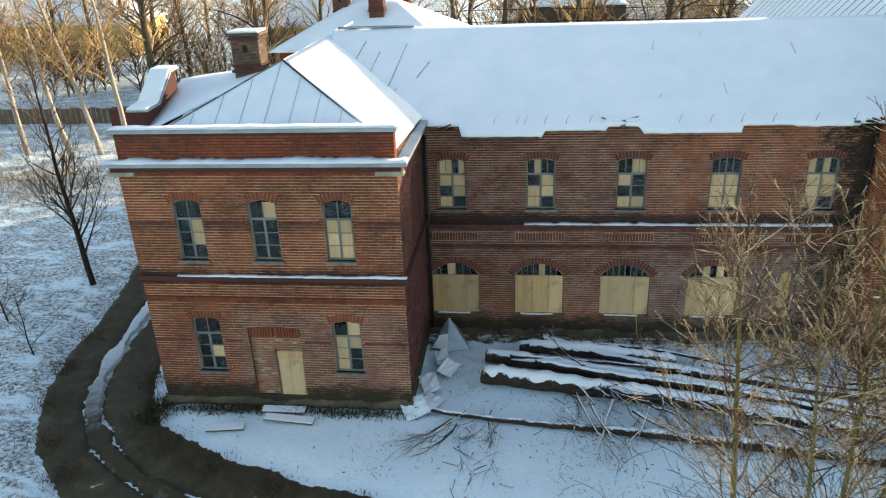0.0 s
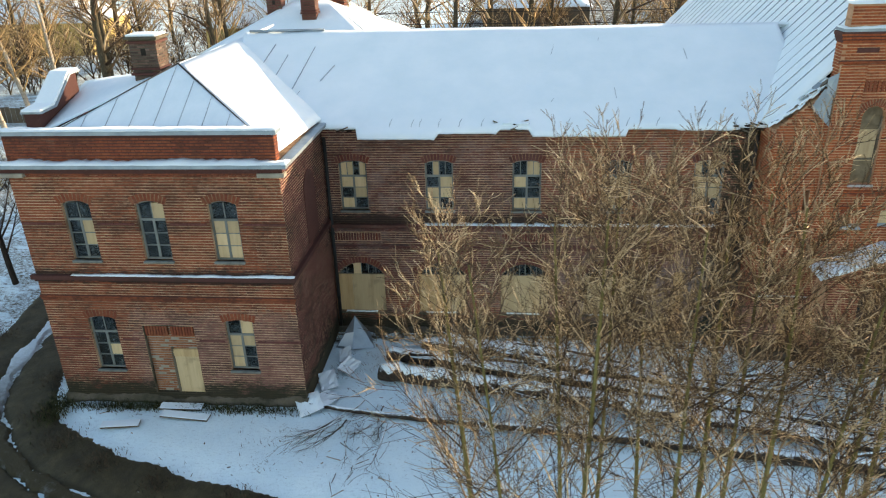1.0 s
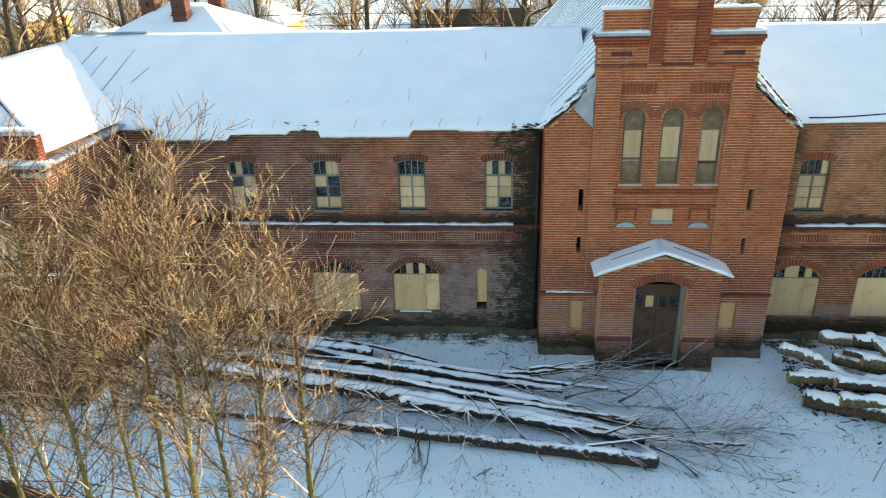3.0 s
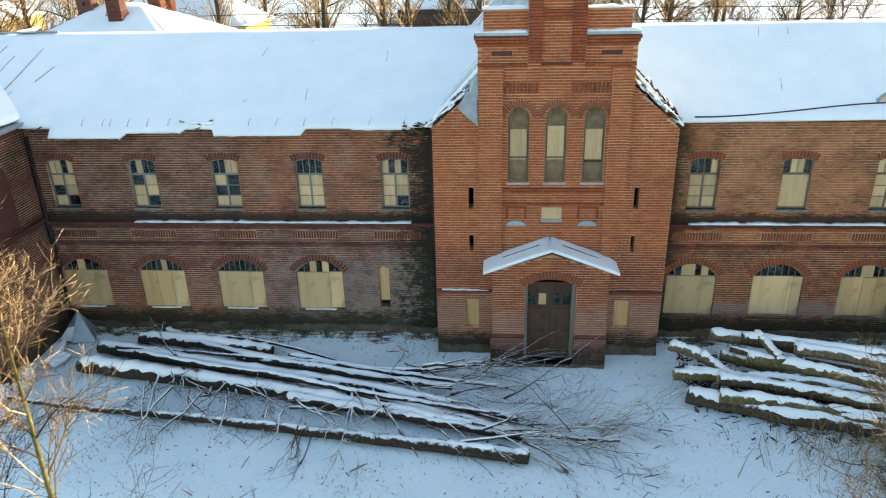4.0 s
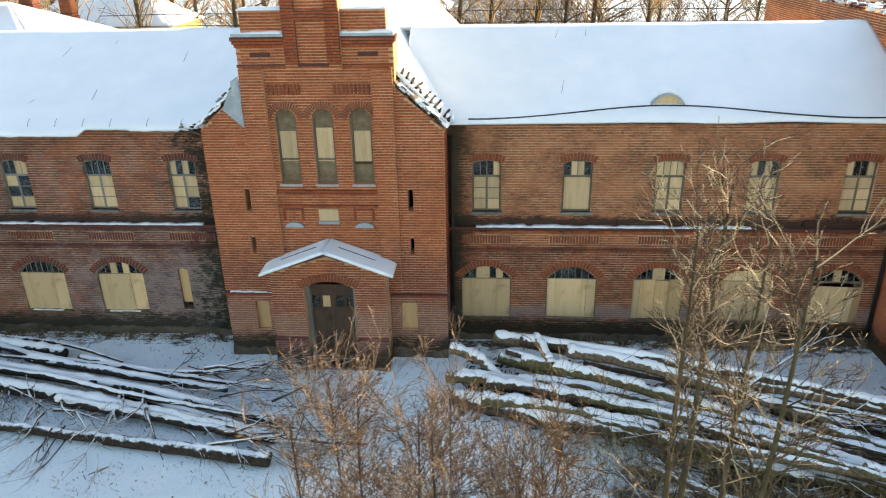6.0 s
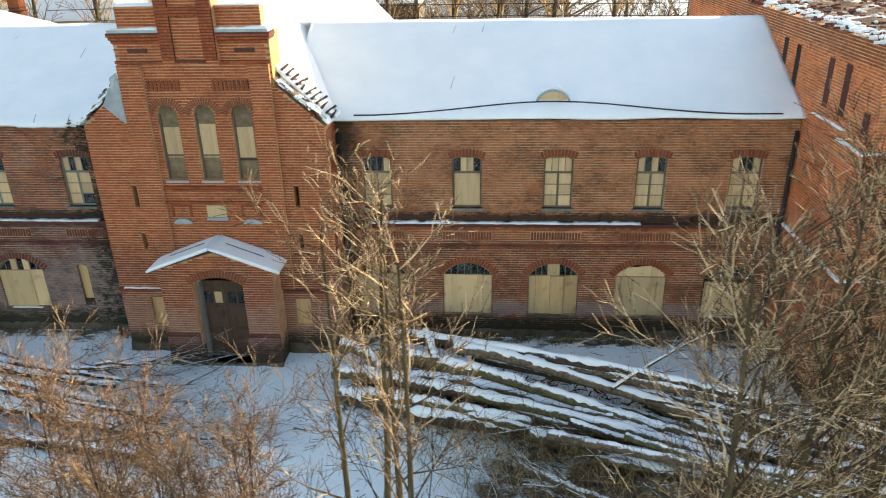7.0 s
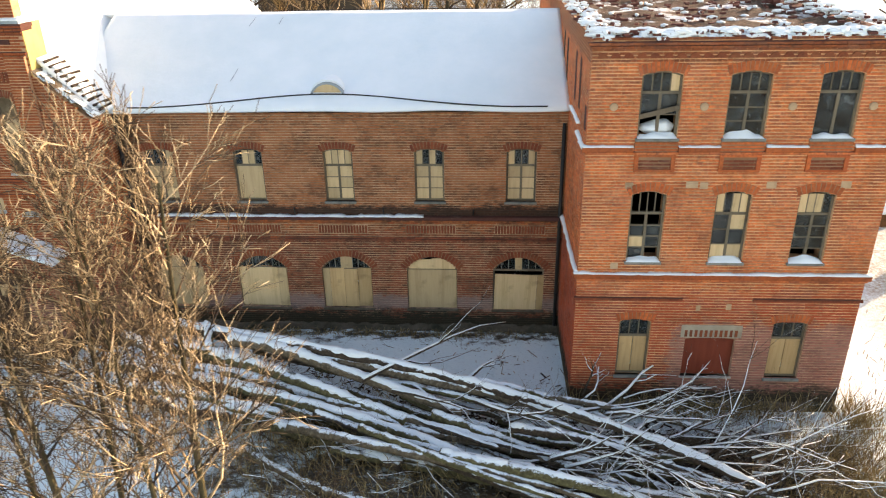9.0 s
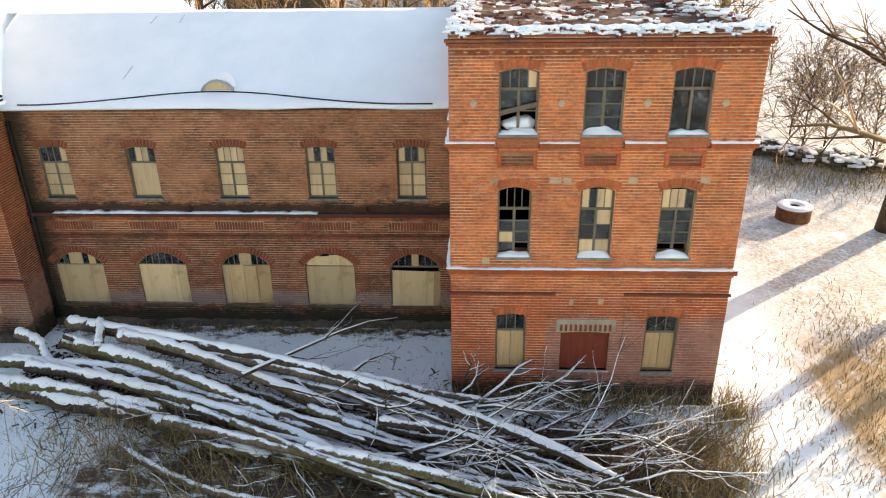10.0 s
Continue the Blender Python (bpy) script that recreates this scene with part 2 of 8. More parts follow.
east_of.inputs[1].default_value = -0.4
nt.links.new(sep_y.outputs["X"], east_of.inputs[0])
strip_b = nt.nodes.new("ShaderNodeMath")
strip_b.operation = "MULTIPLY"
nt.links.new(strip.outputs[0], strip_b.inputs[0])
nt.links.new(east_of.outputs[0], strip_b.inputs[1])
nt.links.new(strip_b.outputs[0], soil.inputs[0])
nt.links.new(step_of(nt, noise_of(nt, coords(nt, (0.9, 1.6, 1.0)), 1.5, 9, 0.76), 0.3, 0.62), soil.inputs[1])
col = mix_of(nt, step_of(nt, soil.outputs[0], 0.34, 0.5), col, (0.07, 0.056, 0.036))
trod = step_of(nt, noise_of(nt, coords(nt, (0.7, 1.2, 1.0)), 0.8, 10, 0.78), 0.36, 0.6)
for axis, lo, hi in (("X", 23.5, 28.5), ("X", 43.2, 41.2), ("Y", 10.8, 12.8), ("Y", 17.2, 15.2)):
    mu = nt.nodes.new("ShaderNodeMath")
    mu.operation = "MULTIPLY"
    nt.links.new(trod, mu.inputs[0])
    nt.links.new(step_of(nt, sep_y.outputs[axis], lo, hi), mu.inputs[1])
    trod = mu.outputs[0]
col = mix_of(nt, step_of(nt, trod, 0.22, 0.42), col, (0.085, 0.064, 0.042))
# grey-blue flecks put the shading of small snow relief into the colour
fleck = step_of(nt, noise_of(nt, coords(nt, (1.0, 2.2, 1.0)), 7.5, 9, 0.8), 0.54, 0.68)
col = mix_of(nt, fleck, col, (0.5, 0.6, 0.65))
patch = step_of(nt, noise_of(nt, coords(nt, (1, 1, 1)), 0.16, 7, 0.7), 0.62, 0.72)
tuft = noise_of(nt, vec, 7, 6, 0.75)
pm = nt.nodes.new("ShaderNodeMath")
pm.operation = "MULTIPLY"
west = nt.nodes.new("ShaderNodeSeparateXYZ")
nt.links.new(coords(nt), west.inputs[0])
wm = step_of(nt, west.outputs["X"], -8.0, -10.5)
thaw = nt.nodes.new("ShaderNodeMath")
thaw.operation = "MULTIPLY"
nt.links.new(wm, thaw.inputs[0])
nt.links.new(step_of(nt, noise_of(nt, coords(nt, (1, 2.2, 1)), 0.45, 9, 0.76), 0.42, 0.5), thaw.inputs[1])
east = step_of(nt, west.outputs["X"], 45.2, 47.4)
south = step_of(nt, west.outputs["Y"], 80.0, 17.0)
es = nt.nodes.new("ShaderNodeMath")
es.operation = "MULTIPLY"
nt.links.new(east, es.inputs[0])
nt.links.new(south, es.inputs[1])
lawn = nt.nodes.new("ShaderNodeMath")
lawn.operation = "MULTIPLY"
nt.links.new(es.outputs[0], lawn.inputs[0])
nt.links.new(step_of(nt, noise_of(nt, coords(nt), 0.35, 8, 0.74), 0.34, 0.5), lawn.inputs[1])
both = nt.nodes.new("ShaderNodeMath")
both.operation = "MAXIMUM"
nt.links.new(patch, both.inputs[0])
la = nt.nodes.new("ShaderNodeMath")
la.operation = "MAXIMUM"
nt.links.new(thaw.outputs[0], la.inputs[0])
nt.links.new(lawn.outputs[0], la.inputs[1])
nt.links.new(la.outputs[0], both.inputs[1])
nt.links.new(both.outputs[0], pm.inputs[0])
nt.links.new(step_of(nt, tuft, 0.4, 0.6), pm.inputs[1])
tan = mix_of(nt, wm, (0.3, 0.215, 0.105), (0.11, 0.085, 0.045))
col = mix_of(nt, pm.outputs[0], col, tan)
straw = step_of(nt, noise_of(nt, coords(nt, (1.6, 0.6, 1.0)), 0.9, 10, 0.75), 0.34, 0.52)
for axis, lo, hi in (("X", 45.0, 46.6), ("X", 60.0, 52.0), ("Y", 22.5, 19.0)):
    mu = nt.nodes.new("ShaderNodeMath")
    mu.operation = "MULTIPLY"
    nt.links.new(straw, mu.inputs[0])
    nt.links.new(step_of(nt, sep_y.outputs[axis], lo, hi), mu.inputs[1])
    straw = mu.outputs[0]
col = mix_of(nt, step_of(nt, straw, 0.15, 0.75), col, mix_of(nt, noise_of(nt, coords(nt, (9, 2.5, 1)), 3.0, 6, 0.7), (0.27, 0.195, 0.09), (0.58, 0.44, 0.24)))
# brown-grey mottle over the yard: thin lawn, with tree shade put into the colour
bent = step_of(nt, noise_of(nt, coords(nt, (1.0, 0.7, 1.0)), 1.7, 10, 0.8), 0.42, 0.74)
for axis, lo, hi in (("X", 44.2, 47.5), ("Y", 19.0, 24.0)):
    mu = nt.nodes.new("ShaderNodeMath")
    mu.operation = "MULTIPLY"
    nt.links.new(bent, mu.inputs[0])
    nt.links.new(step_of(nt, sep_y.outputs[axis], lo, hi), mu.inputs[1])
    bent = mu.outputs[0]
col = mix_of(nt, bent, col, (0.27, 0.23, 0.19))
nt.links.new(col, b.inputs["Base Color"])
bump_of(nt, b, noise_of(nt, vec, 4.5, 10, 0.78), 0.5, 0.12)

rubble_mat, nt, b = nodes_of("rubble_with_snow", 0.9, 0, 0.2)
vec = coords(nt)
dirt = ramp_of(nt, noise_of(nt, vec, 4, 6), [(0.3, (0.045, 0.03, 0.022)), (0.7, (0.17, 0.1, 0.065))])
col = mix_of(nt, step_of(nt, noise_of(nt, vec, 0.7, 8, 0.72), 0.54, 0.6), dirt, (0.85, 0.87, 0.89))
nt.links.new(col, b.inputs["Base Color"])
bump_of(nt, b, noise_of(nt, vec, 6, 8, 0.7), 0.9, 0.15)

mud, nt, b = nodes_of("mud", 0.75, 0, 0.35)
vec = coords(nt)
nt.links.new(ramp_of(nt, noise_of(nt, vec, 1.5, 8, 0.7), [(0.3, (0.026, 0.02, 0.009)), (0.52, (0.054, 0.043, 0.019)), (0.66, (0.09, 0.072, 0.034)), (0.73, (0.6, 0.64, 0.66))]), b.inputs["Base Color"])
bump_of(nt, b, noise_of(nt, vec, 6, 8, 0.7), 0.6, 0.08)

# trodden snow on the ridge between the ruts, muddier towards the bend
ridge_snow, nt, b = nodes_of("ridge_snow", 0.8, 0, 0.3)
sep_r = nt.nodes.new("ShaderNodeSeparateXYZ")
nt.links.new(coords(nt), sep_r.inputs[0])
mire = nt.nodes.new("ShaderNodeMath")
mire.operation = "ADD"
nt.links.new(noise_of(nt, coords(nt, (1.0, 1.0, 1.0)), 2.6, 9, 0.78), mire.inputs[0])
nt.links.new(step_of(nt, sep_r.outputs["Y"], 20.6, 15.2), mire.inputs[1])
col = mix_of(nt, step_of(nt, mire.outputs[0], 0.62, 1.45), (0.66, 0.75, 0.8), (0.05, 0.04, 0.018))
nt.links.new(col, b.inputs["Base Color"])
bump_of(nt, b, noise_of(nt, coords(nt), 6, 9, 0.78), 0.7, 0.1)

dry_grass, nt, b = nodes_of("dry_grass", 0.9, 0, 0.2)
rnd = nt.nodes.new("ShaderNodeNewGeometry").outputs["Random Per Island"]
nt.links.new(ramp_of(nt, rnd, [(0, (0.16, 0.11, 0.045)), (0.5, (0.3, 0.22, 0.1)), (1, (0.42, 0.33, 0.17))]), b.inputs["Base Color"])


moss_grass, nt, b = nodes_of("moss_grass", 0.9, 0, 0.2)
rnd = nt.nodes.new("ShaderNodeNewGeometry").outputs["Random Per Island"]
nt.links.new(ramp_of(nt, rnd, [(0, (0.018, 0.022, 0.008)), (0.6, (0.05, 0.055, 0.02)), (1, (0.12, 0.11, 0.05))]), b.inputs["Base Color"])


def board_material(name, lo, hi, grain=(14, 14, 0.8)):
    m, nt, b = nodes_of(name, 0.7, 0, 0.3)
    rnd = nt.nodes.new("ShaderNodeObjectInfo").outputs["Random"]
    g = noise_of(nt, coords(nt, grain), 1.5, 6, 0.65)
    col = mix_of(nt, g, lo, hi)
    run = noise_of(nt, coords(nt, (3.0, 3.0, 0.25)), 1.6, 5, 0.7)
    col = mix_of(nt, step_of(nt, run, 0.5, 0.95), col, tuple(c * k for c, k in zip(lo, (0.62, 0.52, 0.42))))
    blotch = noise_of(nt, coords(nt), 2.2, 5)
    col = mix_of(nt, step_of(nt, blotch, 0.55, 0.85), col, tuple(c * 0.45 for c in lo))
    vr = nt.nodes.new("ShaderNodeMapRange")
    vr.inputs["To Min"].default_value, vr.inputs["To Max"].default_value = 0.72, 1.08
    nt.links.new(rnd, vr.inputs["Value"])
    hs = nt.nodes.new("ShaderNodeHueSaturation")
    nt.links.new(vr.outputs["Result"], hs.inputs["Value"])
    nt.links.new(col, hs.inputs["Color"])
    nt.links.new(hs.outputs["Color"], b.inputs["Base Color"])
    bump_of(nt, b, g, 0.2, 0.01)
    return m


plywood = board_material("plywood", (0.56, 0.4, 0.21), (0.74, 0.56, 0.33))
plank_wood = board_material("plank_wood", (0.46, 0.3, 0.14), (0.66, 0.46, 0.24), (9, 9, 0.5))
old_wood = board_material("old_wood", (0.08, 0.06, 0.04), (0.2, 0.16, 0.11))
door_wood = board_material("door_wood", (0.06, 0.037, 0.026), (0.13, 0.08, 0.052))
red_panel = board_material("red_panel", (0.22, 0.04, 0.02), (0.33, 0.07, 0.035))
frame_paint = board_material("frame_paint", (0.12, 0.135, 0.13), (0.28, 0.29, 0.26))
frame_brown = board_material("frame_brown", (0.11, 0.088, 0.06), (0.24, 0.2, 0.14))

glass, nt, b = nodes_of("window_glass", 0.1, 0, 0.5)
vec = coords(nt, (1, 1, 1), "Place")
nt.links.new(ramp_of(nt, noise_of(nt, vec, 2.6, 6, 0.7), [(0.35, (0.03, 0.04, 0.045)), (0.55, (0.09, 0.115, 0.12)), (0.75, (0.3, 0.33, 0.32))]), b.inputs["Base Color"])
nt.links.new(step_of(nt, noise_of(nt, vec, 4.0, 5, 0.7), 0.8, 0.35), b.inputs["Transmission Weight"])
nt.links.new(step_of(nt, noise_of(nt, vec, 7.0, 4, 0.7), 0.45, 1.2), b.inputs["Roughness"])
b.inputs["IOR"].default_value = 1.35
bump_of(nt, b, noise_of(nt, vec, 1.7, 2, 0.5), 0.35, 0.06)

frosted, nt, b = nodes_of("frosted_zinc", 0.5, 0, 0.4)
vec = coords(nt)
nt.links.new(ramp_of(nt, noise_of(nt, coords(nt, (1.0, 0.5, 1.0)), 1.3, 7, 0.7), [(0.3, (0.7, 0.81, 0.86)), (0.6, (0.8, 0.89, 0.93)), (0.75, (0.88, 0.94, 0.97))]), b.inputs["Base Color"])
bump_of(nt, b, noise_of(nt, vec, 9, 4), 0.15, 0.02)
metal, nt, b = nodes_of("zinc_sheet", 0.45, 0.6, 0.5)
vec = coords(nt)
nt.links.new(ramp_of(nt, noise_of(nt, vec, 2.0, 6), [(0.3, (0.22, 0.27, 0.3)), (0.7, (0.36, 0.42, 0.46))]), b.inputs["Base Color"])
rust, nt, b = nodes_of("rusty_iron", 0.85, 0.3, 0.3)
vec = coords(nt)
nt.links.new(ramp_of(nt, noise_of(nt, vec, 5, 6), [(0.3, (0.1, 0.045, 0.02)), (0.7, (0.26, 0.12, 0.05))]), b.inputs["Base Color"])
dark_iron, nt, b = nodes_of("dark_iron", 0.6, 0.5, 0.4)
b.inputs["Base Color"].default_value = (0.03, 0.03, 0.03, 1)


def bark_material(name, stops, scale=(3, 3, 0.8)):
    m, nt, b = nodes_of(name, 0.9, 0, 0.2)
    f = noise_of(nt, coords(nt, scale), 4, 6, 0.7)
    nt.links.new(ramp_of(nt, f, stops), b.inputs["Base Color"])
    bump_of(nt, b, f, 0.9, 0.04)
    return m


def felled_bark(name, stops, cover):
    """Bark of felled wood with crusty snow lying on whatever faces up."""
    m, nt, b = nodes_of(name, 0.85, 0, 0.2)
    f = noise_of(nt, coords(nt, (3, 3, 3), "Place"), 3, 6, 0.7)
    col = ramp_of(nt, f, stops)
    sep = nt.nodes.new("ShaderNodeSeparateXYZ")
    nt.links.new(nt.nodes.new("ShaderNodeNewGeometry").outputs["Normal"], sep.inputs[0])
    ad = nt.nodes.new("ShaderNodeMath")
    ad.operation = "MULTIPLY_ADD"
    ad.inputs[1].default_value = 1.9
    nt.links.new(noise_of(nt, coords(nt, (1, 1, 1), "Place"), 3.2, 9, 0.78), ad.inputs[0])
    nt.links.new(sep.outputs["Z"], ad.inputs[2])
    col = mix_of(nt, step_of(nt, ad.outputs[0], 1.66 - cover, 1.84 - cover), col, (0.78, 0.87, 0.92))
    nt.links.new(col, b.inputs["Base Color"])
    bump_of(nt, b, f, 0.9, 0.04)
    return m


LOG_BROWN, LOG_OLIVE, LOG_DARK = ((0.03, 0.022, 0.015), (0.07, 0.05, 0.034), (0.15, 0.11, 0.075)), ((0.022, 0.02, 0.011), (0.055, 0.046, 0.025), (0.12, 0.1, 0.058)), ((0.015, 0.012, 0.009), (0.042, 0.031, 0.023), (0.09, 0.066, 0.047))
PALE_LOG = ((0.06, 0.045, 0.028), (0.15, 0.115, 0.075), (0.27, 0.22, 0.15))
log_barks = [felled_bark("felled_bark_" + n, [(0.3, c[0]), (0.52, c[1]), (0.75, c[2])], -0.05) for n, c in (("brown", LOG_BROWN), ("olive", LOG_OLIVE), ("dark", LOG_DARK), ("pale", PALE_LOG), ("mossy", tuple((c[0] * 0.8, c[1] * 0.9, c[2] * 0.65) for c in PALE_LOG)))]
branch_bark = felled_bark("snowy_branch_bark", [(0.3, LOG_DARK[0]), (0.52, LOG_BROWN[1]), (0.75, LOG_BROWN[2])], -0.02)
bark = bark_material("bark_grey", [(0.3, (0.045, 0.035, 0.022)), (0.55, (0.1, 0.08, 0.05)), (0.75, (0.2, 0.17, 0.1))])
bark_green = bark_material("bark_olive", [(0.3, (0.085, 0.07, 0.022)), (0.55, (0.2, 0.17, 0.06)), (0.8, (0.33, 0.28, 0.12))])
# mossy bark toned darker, the shade on the stems put into the colour
bark_stem = bark_material("bark_mossy_shaded", [(0.3, (0.035, 0.029, 0.015)), (0.55, (0.08, 0.066, 0.034)), (0.8, (0.15, 0.125, 0.07))])
bark_dark = bark_material("bark_dark", [(0.3, (0.018, 0.013, 0.01)), (0.7, (0.06, 0.042, 0.03))])
birch = bark_material("bark_birch", [(0.38, (0.05, 0.045, 0.04)), (0.45, (0.42, 0.36, 0.28)), (0.8, (0.6, 0.54, 0.45))], (2, 2, 6))
log_end = bark_material("cut_wood", [(0.3, (0.22, 0.14, 0.07)), (0.7, (0.42, 0.3, 0.17))])
twig, nt, b = nodes_of("twig_bark", 0.75, 0, 0.3)
rnd = nt.nodes.new("ShaderNodeNewGeometry").outputs["Random Per Island"]
nt.links.new(ramp_of(nt, rnd, [(0, (0.042, 0.025, 0.014)), (0.4, (0.115, 0.067, 0.033)), (0.68, (0.29, 0.19, 0.092)), (1, (0.76, 0.58, 0.36))]), b.inputs["Base Color"])
# brighter copy of the twig bark: the backlit glow is put into the colour
twig_backlit, nt, b = nodes_of("twig_backlit", 0.7, 0, 0.3)
rnd = nt.nodes.new("ShaderNodeNewGeometry").outputs["Random Per Island"]
nt.links.new(ramp_of(nt, rnd, [(0, (0.2, 0.12, 0.05)), (0.5, (0.4, 0.26, 0.11)), (1, (0.62, 0.44, 0.22))]), b.inputs["Base Color"])
twig_red, nt, b = nodes_of("twig_red", 0.75, 0, 0.3)
rnd = nt.nodes.new("ShaderNodeNewGeometry").outputs["Random Per Island"]
nt.links.new(ramp_of(nt, rnd, [(0, (0.045, 0.028, 0.019)), (0.5, (0.13, 0.078, 0.046)), (1, (0.46, 0.32, 0.19))]), b.inputs["Base Color"])
twig_dark, nt, b = nodes_of("twig_dark", 0.8, 0, 0.3)
rnd = nt.nodes.new("ShaderNodeNewGeometry").outputs["Random Per Island"]
nt.links.new(ramp_of(nt, rnd, [(0, (0.03, 0.022, 0.015)), (1, (0.11, 0.075, 0.045))]), b.inputs["Base Color"])
yellow_wall, nt, b = nodes_of("yellow_plaster", 0.9, 0, 0.2)
nt.links.new(ramp_of(nt, noise_of(nt, coords(nt), 1.0, 5), [(0.3, (0.5, 0.36, 0.12)), (0.7, (0.62, 0.47, 0.2))]), b.inputs["Base Color"])
# near-black lining: the unlit dark of rooms and holes put into the colour
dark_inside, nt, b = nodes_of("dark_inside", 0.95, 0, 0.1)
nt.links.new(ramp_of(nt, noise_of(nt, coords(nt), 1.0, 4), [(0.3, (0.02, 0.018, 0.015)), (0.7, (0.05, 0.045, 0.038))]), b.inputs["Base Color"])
twig_brown, nt, b = nodes_of("twig_brown", 0.78, 0, 0.3)
rnd = nt.nodes.new("ShaderNodeNewGeometry").outputs["Random Per Island"]
nt.links.new(ramp_of(nt, rnd, [(0, (0.032, 0.022, 0.015)), (0.4, (0.095, 0.062, 0.036)), (0.68, (0.235, 0.165, 0.09)), (1, (0.74, 0.58, 0.37))]), b.inputs["Base Color"])

# ---- mesh helpers ----
def mesh_ob(name, verts, faces, material, parent=None, label="", smooth=False):
    me = bpy.data.meshes.new(name)
    me.from_pydata([tuple(v) for v in verts], [], [tuple(f) for f in faces])
    me.materials.append(material)
    if smooth:
        me.shade_smooth()
    ob = new(name, me)
    if parent is not None:
        ob.parent = parent
    if label:
        ob["label"] = label
    return ob


def part(name, bm, material, parent=None, label="", smooth=False):
    bmesh.ops.recalc_face_normals(bm, faces=bm.faces)
    me = bpy.data.meshes.new(name)
    bm.to_mesh(me)
    bm.free()
    me.materials.append(material)
    if smooth:
        me.shade_smooth()
    ob = new(name, me)
    if parent is not None:
        ob.parent = parent
    if label:
        ob["label"] = label
    return ob


def thing(name, at, label, category, group="", kind="", rz=0.0):
    ob = new(name)
    ob.empty_display_size = 0.2
    ob.matrix_world = pose(*at, 0, 0, rz)
    return tagged(ob, label, category, group, kind)


def box(bm, x0, x1, y0, y1, z0, z1, bevel=0.0):
    vs = [bm.verts.new((x, y, z)) for z in (z0, z1) for y in (y0, y1) for x in (x0, x1)]
    fs = [bm.faces.new([vs[i] for i in f]) for f in ((0, 2, 3, 1), (4, 5, 7, 6), (0, 1, 5, 4), (2, 6, 7, 3), (0, 4, 6, 2), (1, 3, 7, 5))]
    if bevel > 0:
        es = list({e for f in fs for e in f.edges})
        bmesh.ops.bevel(bm, geom=es, offset=bevel, segments=1, affect="EDGES")
    return vs


def box_part(name, dims, material, parent=None, label="", bevel=0.0):
    bm = bmesh.new()
    box(bm, *dims, bevel)
    return part(name, bm, material, parent, label)


def prism(bm, poly, y0, y1):
    """Extrudes a polygon of (x, z) from y0 to y1."""
    a = [bm.verts.new((x, y0, z)) for x, z in poly]
    c = [bm.verts.new((x, y1, z)) for x, z in poly]
    bm.faces.new(a)
    bm.faces.new(c[::-1])
    n = len(poly)
    for i in range(n):
        bm.faces.new((a[i], a[(i + 1) % n], c[(i + 1) % n], c[i]))


def arc_points(x0, x1, zs, zc, n=10):
    """Points of a segmental arch from (x0, zs) over the crown zc to (x1, zs)."""
    h, w = zc - zs, (x1 - x0) / 2
    r = (w * w + h * h) / (2 * h)
    cx, cz = (x0 + x1) / 2, zc - r
    a = math.asin(min(1.0, w / r))
    return [(cx + r * math.sin(-a + 2 * a * i / n), cz + r * math.cos(-a + 2 * a * i / n)) for i in range(n + 1)]


def wall_mesh(name, x0, x1, z0, z1, y0, y1, holes, material, parent=None, label=""):
    """A wall along x with real openings. holes: (xa, xb, za, z_spring, z_crown)."""
    bm = bmesh.new()
    xs = sorted({x0, x1, *[h[0] for h in holes], *[h[1] for h in holes]})
    zs = sorted({z0, z1, *[h[2] for h in holes], *[h[4] for h in holes]})
    for i in range(len(xs) - 1):
        run = None
        for k in range(len(zs) - 1):
            xm, zm = (xs[i] + xs[i + 1]) / 2, (zs[k] + zs[k + 1]) / 2
            solid = not any(h[0] < xm < h[1] and h[2] < zm < h[4] for h in holes)
            if solid:
                run = (run[0], zs[k + 1]) if run else (zs[k], zs[k + 1])
            if run and (not solid or k == len(zs) - 2):
                box(bm, xs[i], xs[i + 1], y0, y1, run[0], run[1])
                run = None
    for xa, xb, za, sp, cr in holes:
        if cr - sp > 0.02:
            pts = arc_points(xa, xb, sp, cr)
            mid = len(pts) // 2
            prism(bm, [(xa, cr)] + pts[:mid + 1], y0, y1)
            prism(bm, pts[mid:] + [(xb, cr)], y0, y1)
    return part(name, bm, material, parent, label)


BRICK_L, BRICK_H, JOINT, BED = 0.25, 0.059, 0.003, 0.025


